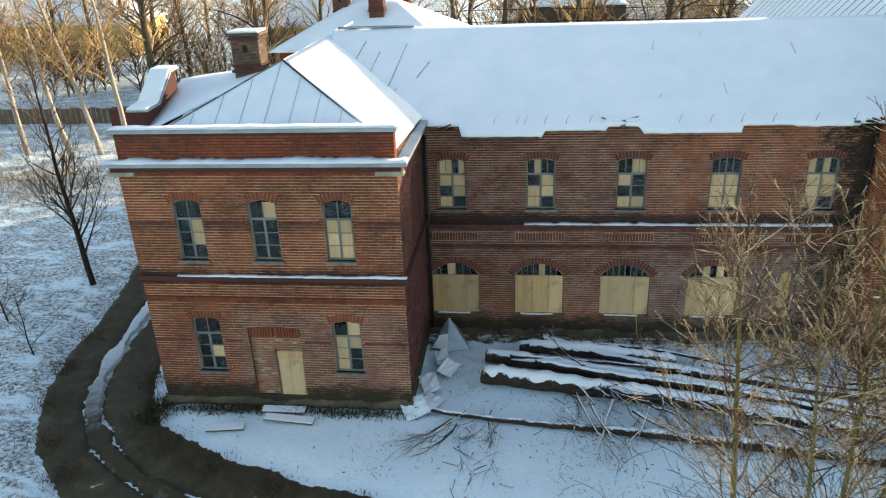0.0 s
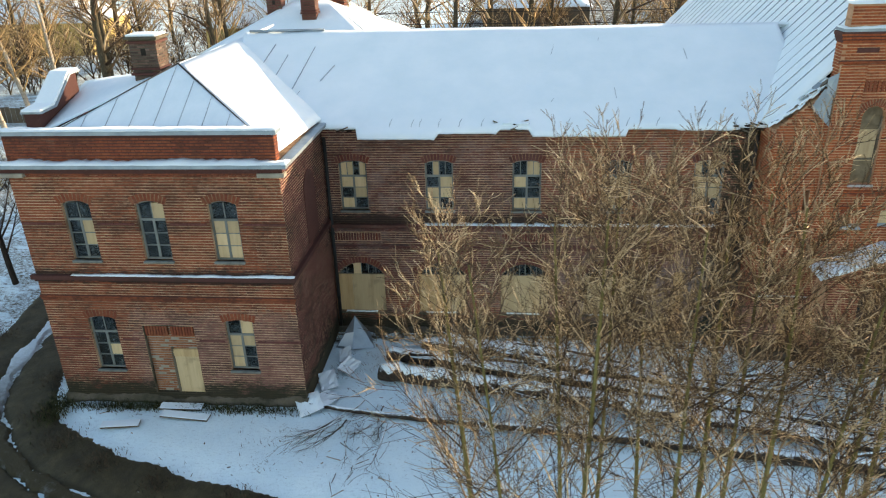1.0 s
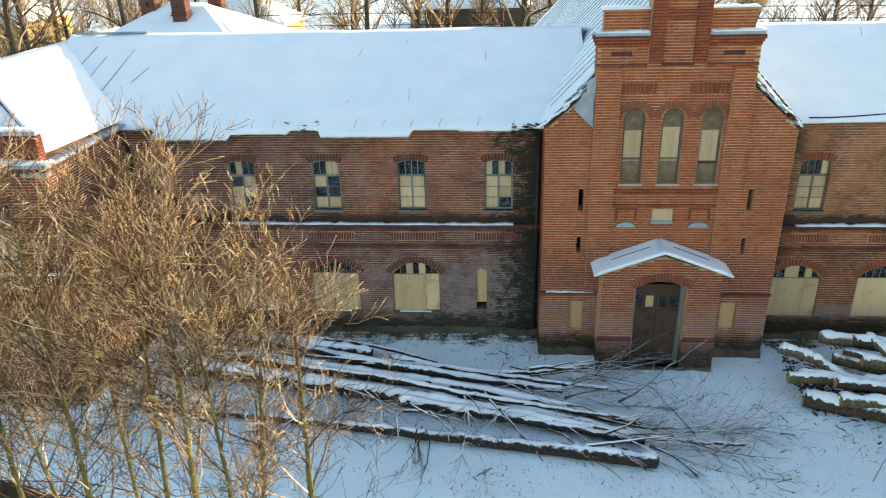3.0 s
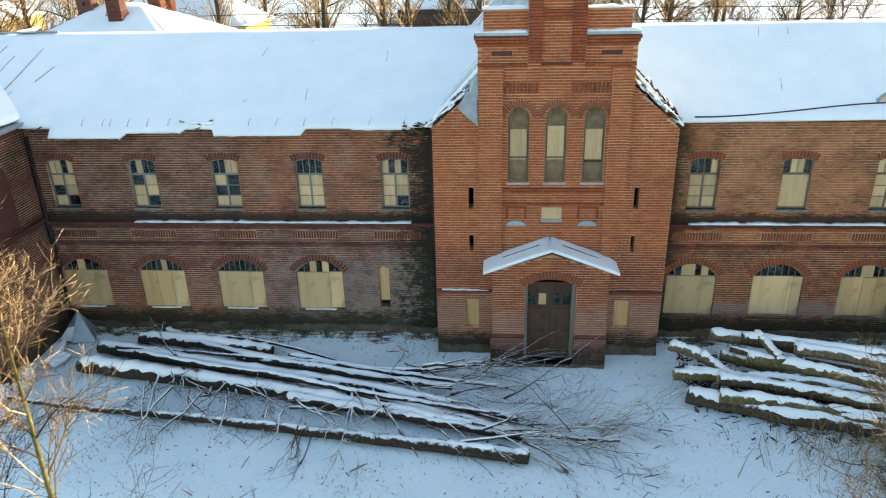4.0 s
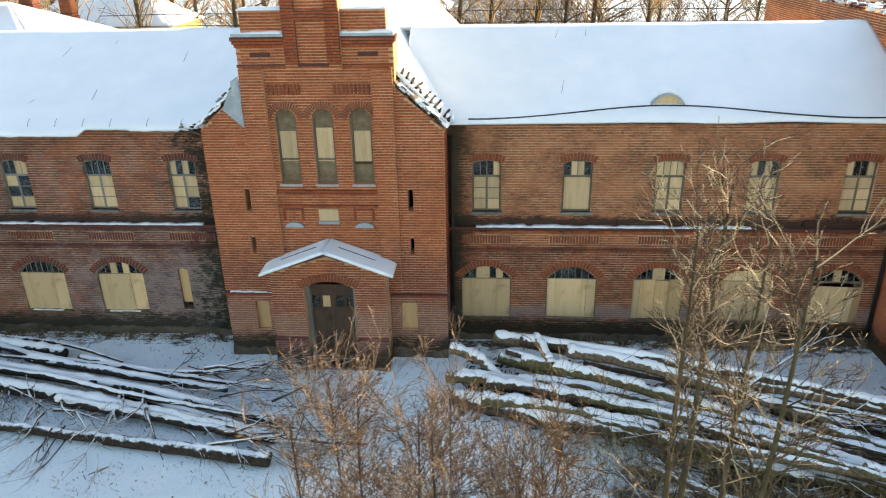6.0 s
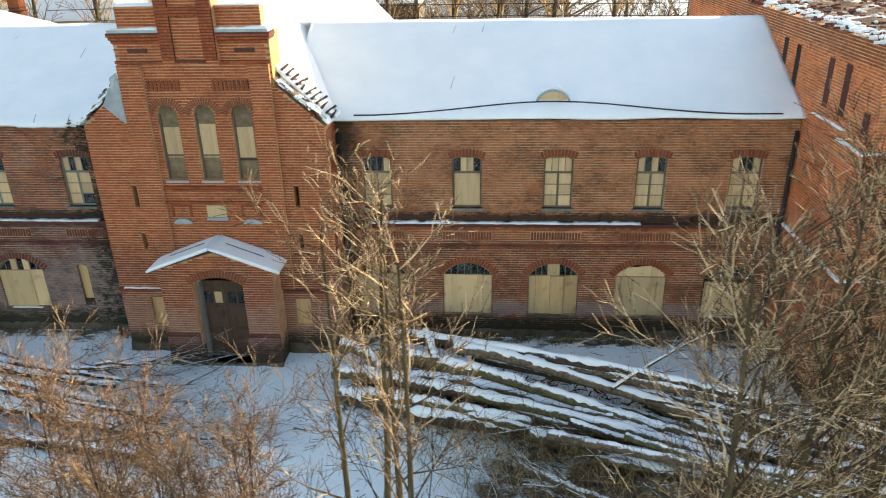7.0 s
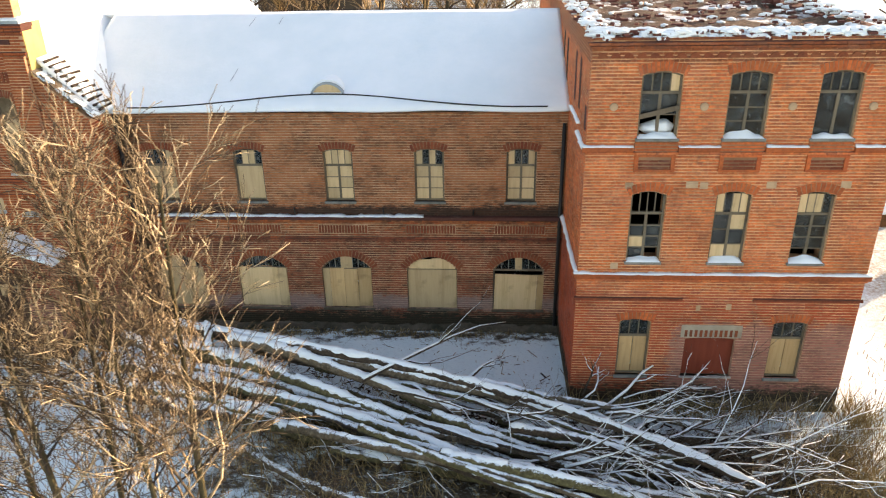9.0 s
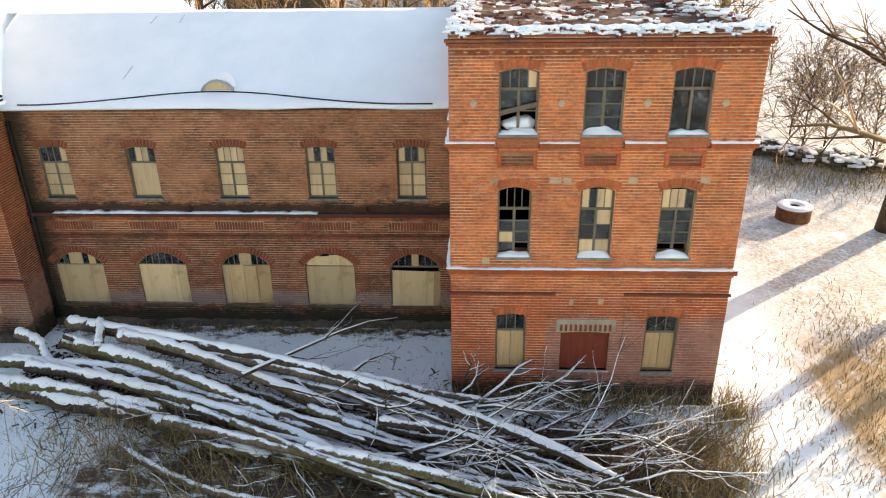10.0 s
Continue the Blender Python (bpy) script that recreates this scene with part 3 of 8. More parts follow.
def brickwork(name, u0, u1, z0, z1, place, holes, material, parent, seed=1, proud=0.009, top=None, loss=0.0, single=None):
    """Running-bond bricks, each with its own edges, over a rectangle u0..u1, z0..z1.
    place(u, d, z) gives the point that lies d metres in front of the wall. top(u): upper limit of the wall."""
    rng = np.random.default_rng(seed)
    verts, faces = [], []
    moulds, loose = [], 0
    course, row = BRICK_H + BED, 0
    z = z0
    while z + BRICK_H <= z1 + 0.001:
        off = (row % 2) * (BRICK_L + JOINT) / 2
        head = row % 6 == 3
        step = (0.12 if head else BRICK_L) + JOINT
        u = u0 - off * (0.5 if head else 1)
        za, zb, zm = z, z + BRICK_H, z + BRICK_H / 2
        cuts = []
        for xa, xb, zl, sp, cr in holes:
            if zl - 0.01 < zm < cr:
                if zm <= sp:
                    cuts.append((xa, xb))
                else:
                    h, w = cr - sp, (xb - xa) / 2
                    r = (w * w + h * h) / (2 * h)
                    dz = zm - (cr - r)
                    hw = math.sqrt(max(0, r * r - dz * dz))
                    cuts.append(((xa + xb) / 2 - hw, (xa + xb) / 2 + hw))
        while u < u1:
            a, c = max(u, u0), min(u + step - JOINT, u1)
            u += step
            if c - a < 0.014 or (top is not None and zb > top((a + c) / 2)) or (loss and rng.random() < loss):
                continue
            segs = [(a, c)]
            for ca, cb in cuts:
                nxt = []
                for s, e in segs:
                    if e <= ca or s >= cb:
                        nxt.append((s, e))
                    else:
                        if s < ca:
                            nxt.append((s, ca))
                        if e > cb:
                            nxt.append((cb, e))
                segs = nxt
            for s, e in segs:
                if e - s < 0.014:
                    continue
                if single is not None and single[0] < zm < single[1] and abs(e - s - BRICK_L) < 0.002 and loose < 300:
                    # a whole brick that can be told apart: an object of its own on a shared mesh
                    if len(moulds) < 4:
                        w, h2, q2 = BRICK_L / 2, BRICK_H / 2, 0.004
                        d = proud + rng.uniform(-0.004, 0.005)
                        o = Vector(place(0, 0, 0))
                        ring = [(-w, -h2), (w, -h2), (w, h2), (-w, h2)]
                        vv = [Vector(place(x, -0.004, y)) - o for x, y in ring] + [Vector(place(x - q2 * (1 if x > 0 else -1), d, y - q2 * (1 if y > 0 else -1))) - o for x, y in ring]
                        mb = bpy.data.meshes.new("brick")
                        mb.from_pydata(vv, [], [(4, 5, 6, 7), (0, 1, 5, 4), (1, 2, 6, 5), (2, 3, 7, 6), (3, 0, 4, 7)])
                        mb.materials.append(material)
                        moulds.append(mb)
                    ob = new("brick", moulds[loose % len(moulds)])
                    ob.parent = parent
                    ob.location = Vector(place((s + e) / 2, rng.uniform(-0.002, 0.002), zm + rng.uniform(-0.002, 0.002)))
                    loose += 1
                    continue
                d = proud + rng.uniform(-0.004, 0.005)
                j = rng.uniform(-0.003, 0.003, 4)
                k = len(verts)
                zb = za + BRICK_H + BED * min(0.9, max(0.0, rng.normal(0.0, 0.13)))
                q = ((s, za + j[0]), (e, za + j[1]), (e, zb + j[2]), (s, zb + j[3]))
                verts += [place(x, -0.004, y) for x, y in q]
                verts += [place(x, d, y) for x, y in ((s + 0.004, za + j[0] + 0.004), (e - 0.004, za + j[1] + 0.004), (e - 0.004, zb + j[2] - 0.004), (s + 0.004, zb + j[3] - 0.004))]
                faces += [(k + 4, k + 5, k + 6, k + 7), (k, k + 1, k + 5, k + 4), (k + 1, k + 2, k + 6, k + 5), (k + 2, k + 3, k + 7, k + 6), (k + 3, k, k + 4, k + 7)]
        z += course
        row += 1
    ob = mesh_ob(name, verts, faces, material, parent)
    ob["kind"] = "stuff"
    return ob


def front(y):
    return lambda u, d, z: (u, y - d, z)


def side_west(x):
    """A wall that faces -x; u runs along y."""
    return lambda u, d, z: (x - d, u, z)


def side_east(x):
    return lambda u, d, z: (x + d, -u, z)


def tube_arrays(paths, sides=5, cap=True):
    """Tapered tubes: paths is a list of (points, radii)."""
    verts, faces = [], []
    for pts, radii in paths:
        pts = [Vector(p) for p in pts]
        base = len(verts)
        ref = None
        for i, p in enumerate(pts):
            t = (pts[min(i + 1, len(pts) - 1)] - pts[max(i - 1, 0)])
            t = t.normalized() if t.length > 1e-6 else Vector((0, 0, 1))
            if ref is None:
                ref = t.orthogonal().normalized()
            ref = (ref - t * ref.dot(t))
            ref = ref.normalized() if ref.length > 1e-6 else t.orthogonal().normalized()
            bi = t.cross(ref)
            for s in range(sides):
                a = 2 * math.pi * s / sides
                verts.append(p + (ref * math.cos(a) + bi * math.sin(a)) * radii[i])
        for i in range(len(pts) - 1):
            for s in range(sides):
                s2 = (s + 1) % sides
                faces.append((base + i * sides + s, base + i * sides + s2, base + (i + 1) * sides + s2, base + (i + 1) * sides + s))
        if cap:
            faces.append(tuple(base + s for s in range(sides))[::-1])
            faces.append(tuple(base + (len(pts) - 1) * sides + s for s in range(sides)))
    return verts, faces


def tubes(name, paths, material, parent=None, label="", sides=5, smooth=True):
    v, f = tube_arrays(paths, sides)
    return mesh_ob(name, v, f, material, parent, label, smooth)

# ---- plan of the house (metres) ----
MY, PY, TY, GY, QY = 21.48, 16.9, 17.35, 20.2, 19.3   # faces: main wall, pavilion, tower, gable bay, porch
PX0, PX1, TX0, TX1, GX0, GX1 = -8.04, -0.31, 35.06, 42.55, 13.57, 20.92
MID = 17.23
AXES_L = [0.65 + 2.88 * k for k in range(5)]
AXES_R = [22.17 + 2.88 * k for k in range(5)]
EAVE, RIDGE, RIDGE_Y = 7.70, 10.0, 26.0


def gap(cx, w, z0, sp, cr):
    return (cx - w / 2, cx + w / 2, z0, sp, cr)


UP = [gap(c, 0.94, 4.74, 6.38, 6.48) for c in AXES_L]
LOW = [gap(c, 1.68, 0.84, 2.32, 2.77) for c in AXES_L[:4]] + [gap(11.6, 0.36, 0.95, 2.5, 2.56)]
UP_R = [gap(c, 0.94, 4.74, 6.38, 6.48) for c in AXES_R]
LOW_R = [gap(c, 1.68, 0.82, 2.32, 2.77) for c in AXES_R]
PAV_UP = [gap(c, 0.82, 4.9, 6.6, 6.72) for c in (-6.3, -4.14, -2.04)]
PAV_LOW = [gap(-6.36, 0.86, 1.18, 2.95, 3.03), gap(-2.1, 0.86, 1.24, 2.9, 2.98), gap(-4.32, 1.6, 0.34, 2.72, 2.76)]
TOW_3 = [gap(c, 0.97, 8.0, 9.52, 9.62) for c in (36.76, 38.83, 40.92)]
TOW_2 = [gap(c, 0.88, 4.66, 6.5, 6.62) for c in (36.73, 38.85, 40.9)]
TOW_1 = [gap(36.72, 0.86, 1.08, 2.82, 2.9), gap(40.88, 0.9, 1.06, 2.8, 2.88), gap(38.8, 1.36, 1.08, 2.3, 2.34)]
GAB = [gap(c, 0.64, 6.1, 8.12, 8.44) for c in (16.19, 17.31, 18.45)]
GAB_LOW = [gap(14.75, 0.44, 0.95, 2.0, 2.02), gap(19.68, 0.5, 1.02, 2.0, 2.02), gap(14.74, 0.16, 5.2, 5.9, 5.92), gap(19.85, 0.16, 5.2, 5.9, 5.92),
           gap(14.74, 0.14, 3.75, 4.3, 4.32), gap(19.85, 0.14, 3.75, 4.3, 4.32), gap(17.26, 0.62, 4.78, 5.26, 5.28)]


# ---- ground ----
def ground_height(x, y):
    h = 0.05 * noise.noise((x * 0.25, y * 0.25, 0)) + 0.025 * noise.noise((x * 0.9, y * 0.9, 3))
    if x < -12:
        h += 0.16 * min(1.0, (-12 - x) / 2) * (noise.noise((x * 0.45, y * 0.45, 11)) + 0.5 * noise.noise((x * 1.1, y * 1.1, 6)))
    return h


def in_road(x, y):
    """Distance to the centre line of the farm track that bends round the pavilion."""
    pts = [(-14.5, 40.0), (-13.2, 30.0), (-12.0, 24.0), (-11.4, 20.0), (-10.7, 17.2), (-9.2, 14.9), (-6.8, 13.2), (-3.4, 12.0), (1.0, 11.0), (6.0, 10.3)]
    best = 99.0
    for (ax, ay), (bx, by) in zip(pts, pts[1:]):
        dx, dy = bx - ax, by - ay
        t = max(0.0, min(1.0, ((x - ax) * dx + (y - ay) * dy) / (dx * dx + dy * dy)))
        best = min(best, math.hypot(x - ax - t * dx, y - ay - t * dy))
    return best


def grid_sheet(name, xs, ys, height, material):
    verts = [(x, y, height(x, y)) for y in ys for x in xs]
    n = len(xs)
    faces = [(j * n + i, j * n + i + 1, (j + 1) * n + i + 1, (j + 1) * n + i) for j in range(len(ys) - 1) for i in range(n - 1)]
    return mesh_ob(name, verts, faces, material, smooth=True)


def ground_z(x, y):
    near = -30 < x < 70 and -12 < y < 60
    h = ground_height(x, y) if near else 0.0
    d = in_road(x, y)
    if d < 2.4:
        h -= 0.14 * min(1.0, (2.4 - d) / 0.5)
    if y > 60:
        h += (y - 60) * 0.03
    return h


xs = [-600, -300, -150, -80, -50] + list(np.arange(-34, 62, 0.4)) + [64, 72, 85, 110, 160, 300, 600]
ys = [-300, -120, -50, -25] + list(np.arange(-14, 34, 0.4)) + list(np.arange(34, 62, 2.0)) + [65, 72, 85, 110, 160, 260, 450, 900]
ground = grid_sheet("ground", [float(x) for x in xs], [float(y) for y in ys], ground_z, ground_snow)
tagged(ground, "snow-covered yard with dead leaves and dry grass", "ground", kind="structure")


def track_strip(name, offset, width, label, mat, lift, wild=0.35, last=10):
    """One bare wheel rut of the farm track."""
    pts = [(-14.5, 40.0), (-13.2, 30.0), (-12.0, 24.0), (-11.4, 20.0), (-10.7, 17.2), (-9.2, 14.9), (-6.8, 13.2), (-3.4, 12.0), (1.0, 11.0), (6.0, 10.3)][:last]
    fine = []
    for k in range(len(pts) - 1):
        p0, p1, p2, p3 = pts[max(k - 1, 0)], pts[k], pts[k + 1], pts[min(k + 2, len(pts) - 1)]
        for s in range(46):
            t = s / 46
            fine.append(tuple(0.5 * (2 * b + (c - a) * t + (2 * a - 5 * b + 4 * c - d) * t * t + (3 * b - a - 3 * c + d) * t ** 3) for a, b, c, d in zip(p0, p1, p2, p3)))
    verts, faces, m = [], [], 9
    for i, (x, y) in enumerate(fine):
        x2, y2 = fine[min(i + 1, len(fine) - 1)]
        x1, y1 = fine[max(i - 1, 0)]
        tx, ty = x2 - x1, y2 - y1
        l = math.hypot(tx, ty) or 1
        nx, ny = -ty / l, tx / l
        for j in range(m):
            s = (j / (m - 1) - 0.5) * width * (1 + wild * noise.noise((x * 0.8, y * 0.8, offset * 9)) + 0.45 * wild * noise.noise((x * 2.4, y * 2.4, offset * 5 + (j > 4))) + 0.5 * wild * noise.noise((x * 6.5, y * 6.5, offset * 3 + (j > 4)))) + offset
            px, py = x + nx * s, y + ny * s
            z = ground_height(px, py) + (lift + 0.025 * noise.noise((px * 2.6, py * 2.6, 2)) if 0 < j < m - 1 else -0.16)
            verts.append((px, py, z))
    n = len(fine)
    faces = [(i * m + j, (i + 1) * m + j, (i + 1) * m + j + 1, i * m + j + 1) for i in range(n - 1) for j in range(m - 1)]
    return tagged(mesh_ob(name, verts, faces, mat, smooth=True), label, "track", kind="structure")


track_strip("road", 1.02, 1.6, "muddy thawed wheel rut of a farm track", mud, -0.05, 0.26)
track_strip("road", -0.94, 1.5, "muddy thawed wheel rut of a farm track", mud, -0.05, 0.26)
track_strip("road_snow_ridge", 0.0, 0.52, "strip of trodden snow and mud between the ruts", ridge_snow, -0.014, 0.9)


# ---- main range ----
def left_top(u):
    """Ragged wall top where the eaves cornice has fallen."""
    steps = [(-0.4, 7.6), (1.0, 7.5), (1.05, 7.1), (3.45, 7.02), (3.6, 7.35), (5.3, 7.32), (5.5, 7.52), (6.4, 7.5), (6.45, 7.2), (9.4, 7.12), (9.45, 7.52), (10.9, 7.45), (12.6, 7.56), (14, 7.48)]
    z = steps[0][1]
    for x, h in steps:
        if u >= x:
            z = h
    return z


def rough_foot(x0, x1, y, h, parent, seed, d=0.07):
    """Uneven mossy foot of a wall along x, of rubble and earth."""
    n = int((x1 - x0) / 0.11)
    verts, faces = [], []
    for i in range(n + 1):
        x = x0 + (x1 - x0) * i / n
        k = h * (0.75 + 0.55 * noise.noise((x * 0.8, seed, 0)) + 0.35 * noise.noise((x * 4.1, seed, 3)))
        e = d * (1.0 + 0.7 * noise.noise((x * 2.3, seed, 6)))
        verts += [(x, y - e * 1.9, -0.3), (x, y - e * 1.6, k * 0.25), (x, y - e, k * 0.8), (x, y - 0.004, k), (x, y + 0.05, k), (x, y + 0.05, -0.3)]
    for i in range(n):
        for j in range(5):
            a = i * 6 + j
            faces.append((a, a + 6, a + 7, a + 1))
    faces += [(0, 1, 2, 3, 4, 5), tuple(n * 6 + q for q in (5, 4, 3, 2, 1, 0))]
    return mesh_ob("plinth", verts, faces, stone, parent, "damp mossy rubble foot of the wall")


def brick_band(x0, x1, y, z0, z1, d, parent, seed, mat, name="string_course"):
    """A projecting course of bricks along x."""
    box_part(name, (x0, x1, y - d + 0.012, y + 0.002, z0, z1), mat_band, parent)
    brickwork("band_bricks", x0, x1, z0 + 0.004, z1 + 0.02, front(y - d + 0.008), [], mat, parent, seed)


def main_wall(name, x0, x1, holes, top, mat, label, seed, ztop, bed):
    w = thing(name, ((x0 + x1) / 2, MY, 0), label, "wall", kind="structure")
    w.matrix_world = Matrix.Identity(4)
    wall_mesh("wall_core", x0, x1, -0.3, ztop, MY, MY + 0.5, holes, bed, w)
    brickwork("brickwork", x0, x1, 0.0, ztop, front(MY), holes, mat, w, seed, top=top, single=(6.52, 7.1))
    rough_foot(x0, x1, MY, 0.3, w, seed)
    # storey belt with dentils, and the band below it
    box_part("belt", (x0, x1, MY - 0.17, MY + 0.002, 4.14, 4.25), mat_band, w)
    brick_band(x0, x1, MY, 4.04, 4.136, 0.1, w, seed + 30, mat, "belt_soffit")
    brick_band(x0, x1, MY, 3.36, 3.43, 0.06, w, seed + 31, mat, "band")
    brick_band(x0, x1, MY, 3.43, 3.5, 0.03, w, seed + 32, mat, "band")
    return w


wall_left = main_wall("wall_left_range", PX1, GX0, UP + LOW, None, brick_left, "weathered red brick wall with ragged broken eaves", 3, 7.66, mortar_left)
wall_right = main_wall("wall_right_range", GX1, TX0, UP_R + LOW_R, None, brick_right, "weathered red brick wall of the two-storey range", 4, 7.62, mortar_right)


def soldier_arch(parent, hole, y, h=0.22, n=0, mat=None):
    """A segmental arch of upright bricks over an opening."""
    xa, xb, z0, sp, cr = hole
    n = n or max(9, int((xb - xa) / 0.08))
    w = xb - xa + 0.12
    rise = max(cr - sp, 0.03)
    hw = w / 2
    r = (hw * hw + rise * rise) / (2 * rise)
    cx, cz = (xa + xb) / 2, cr - r
    a = math.asin(min(1, hw / r))
    bed = []
    for q in range(13):
        t = -a + 2 * a * q / 12
        bed.append((math.sin(t), math.cos(t)))
    bm = bmesh.new()
    prism(bm, [(cx + (r + 0.002) * s, cz + (r + 0.002) * c) for s, c in bed] + [(cx + (r + h) * s, cz + (r + h) * c) for s, c in bed[::-1]], y - 0.014, y + 0.03)
    part("arch_bed", bm, arch_mortar, parent)
    me = bpy.data.meshes.new("brick")
    bw = 2 * a * r / n - 0.011
    bm = bmesh.new()
    box(bm, -bw / 2, bw / 2, -0.02, 0.02, 0.0, h)
    bm.to_mesh(me)
    bm.free()
    me.materials.append(mat or brick_arch)
    for i in range(n):
        t = -a + 2 * a * (i + 0.5) / n
        ob = new("brick", me)
        ob.parent = parent
        ob.matrix_world = pose(cx + (r + 0.004) * math.sin(t), y, cz + (r + 0.004) * math.cos(t)) @ pose(0, 0, 0, 0, math.degrees(t), 0)


def window(name, hole, y, top, rows, label, mat=None, sill=True, bars=0.045, snowy=False, split=True, board=None):
    """Wooden casement in an opening. top: lights of the transom row, rows: lights below; g glass, p board, . empty."""
    xa, xb, z0, sp, cr = hole
    mat = mat or frame_paint
    w = thing(name, ((xa + xb) / 2, y, z0), label, "window", kind="structure")
    cx = (xa + xb) / 2
    hw, H = (xb - xa) / 2, cr - z0
    yf, yb = 0.10, 0.17
    fr = 0.055
    bm = bmesh.new()
    box(bm, -hw, -hw + fr, yf, yb, 0, sp - z0 + 0.02)
    box(bm, hw - fr, hw, yf, yb, 0, sp - z0 + 0.02)
    box(bm, -hw + fr, hw - fr, yf, yb, 0, fr)
    pts = [(x - cx, z - z0) for x, z in arc_points(xa, xb, sp, cr)]
    prism(bm, pts + [(x, z - fr) for x, z in pts[::-1]], yf, yb)
    part("window_frame", bm, mat, w)
    if sill:
        box_part("window_sill", (-hw - 0.04, hw + 0.04, -0.09, yf, -0.07, 0.0), frame_paint if sill != "stone" else concrete, w, "", 0.008)
        if snowy:
            bm = bmesh.new()
            nx, g = 12, []
            for j in range(5):
                for i in range(nx + 1):
                    x, yy = -hw + 2 * hw * i / nx, -0.085 + (yf + 0.085) * j / 4
                    hz = (0.05 + 0.07 * (1 - (x / hw) ** 2)) * (0.35 + 0.16 * j) * (1.0 + 0.9 * noise.noise((cx + x * 3, z0, yy * 4)))
                    g.append(bm.verts.new((x, yy, max(0.004, hz) if 0 < i < nx and j else 0.002)))
            for j in range(4):
                for i in range(nx):
                    q = j * (nx + 1) + i
                    bm.faces.new((g[q], g[q + 1], g[q + nx + 2], g[q + nx + 1]))
            part("snow_heap", bm, snow, w, "snow lying on the sill", True)
    zt = (sp - z0) * 0.72 if rows else (sp - z0) * 0.0
    top_z = H - fr
    if rows:
        box_part("transom", (-hw + fr, hw - fr, yf - 0.01, yb, zt - 0.035, zt + 0.035), mat, w)
    if split and rows:
        box_part("mullion", (-0.035, 0.035, yf - 0.005, yb, fr, zt - 0.035), mat, w)

    def light(x0, x1, za, zb, c):
        if c == ".":
            return
        if c == "p":
            box_part("board", (x0, x1, yf + 0.012, yf + 0.03, za, zb), board or plywood, w)
        else:
            ob = box_part("pane", (x0, x1, yf + 0.03, yf + 0.036, za, zb), glass, w)
            ob.visible_shadow = False

    n = len(top)
    dx = (2 * hw - 2 * fr) / max(n, 1)
    za = zt + 0.035 if rows else fr
    for i, c in enumerate(top):
        x0 = -hw + fr + i * dx
        lim = min(top_z, [z for x, z in pts if abs(x - (x0 + dx / 2)) <= hw / 2 + 0.3][0] + 0.3)
        light(x0 + 0.01, x0 + dx - 0.01, za, min(sp - z0, lim) + 0.02, c)
        if i:
            box_part("muntin", (x0 - 0.014, x0 + 0.014, yf + 0.005, yb - 0.01, za, sp - z0 + 0.03), mat, w)
    m = len(rows)
    for j, r in enumerate(rows):
        zb = zt - 0.035 - (zt - 0.035 - fr) * j / m
        zc = zt - 0.035 - (zt - 0.035 - fr) * (j + 1) / m
        k = len(r)
        for i, c in enumerate(r):
            x0 = -hw + fr + (2 * hw - 2 * fr) * i / k
            x1 = -hw + fr + (2 * hw - 2 * fr) * (i + 1) / k
            light(x0 + 0.008, x1 - 0.008, zc + 0.006, zb - 0.006, c)
        if j:
            box_part("muntin", (-hw + fr, hw - fr, yf + 0.003, yb - 0.01, zb - 0.014, zb + 0.014), mat, w)
    return w


UPPER_L = [("ppgp", ["pp", "gp", "pg"]), ("gpgg", ["gp", "pp", "pg"]), ("ggpp", ["pg", "gg", "pp"]), ("gggg", ["pp", "pp", "pp"]), ("pgpg", ["pp", "pp", "pg"])]
UPPER_R = [("gggp", ["pp", "pp", "pp"]), ("gppg", ["p"]), ("pppp", ["pp", "pp", "pp"]), ("pgpg", ["pp", "pp", "pp"]), ("pggp", ["pp", "pp", "pp"])]
wn = 0
for hole, (top, rows) in zip(UP, UPPER_L):
    wn += 1
    window(f"window_{wn}", hole, MY, top, rows, "old grey-green casement, some lights boarded, some glazed")
    soldier_arch(wall_left, hole, MY, mat=arch_dark)
for hole, (top, rows) in zip(UP_R, UPPER_R):
    wn += 1
    window(f"window_{wn}", hole, MY, top, rows, "old casement with pale boards behind its lights", frame_brown, split=len(rows) > 1)
    soldier_arch(wall_right, hole, MY)


# belt snow
def snow_strip(name, x0, x1, y0, y1, z, h, parent=None, seed=0, breaks=()):
    """An uneven ridge of snow lying on a ledge along x."""
    n = max(4, int((x1 - x0) / 0.12))
    verts, faces = [], []
    for i in range(n + 1):
        x = x0 + (x1 - x0) * i / n
        k = h * (0.55 + 0.6 * noise.noise((x * 1.3, seed, 0.3)) + 0.5 * noise.noise((x * 5.3, seed, 1.3)))
        k = max(k, 0.012)
        if any(a < x < c for a, c in breaks):
            k = 0.004
        wv = 0.025 * noise.noise((x * 2.1, seed, 7.7)) + 0.03 * noise.noise((x * 6.7, seed, 3.1))
        verts += [(x, y0 + wv, z), (x, y0 + wv - 0.01, z + k * 0.6), (x, (y0 + y1) / 2, z + k), (x, y1, z + k * 1.2), (x, y1, z)]
    for i in range(n):
        for j in range(4):
            a = i * 5 + j
            faces.append((a, a + 5, a + 6, a + 1))
    faces += [(0, 1, 2, 3, 4), tuple(n * 5 + q for q in (4, 3, 2, 1, 0))]
    return mesh_ob(name, verts, faces, snow, parent, "", True)


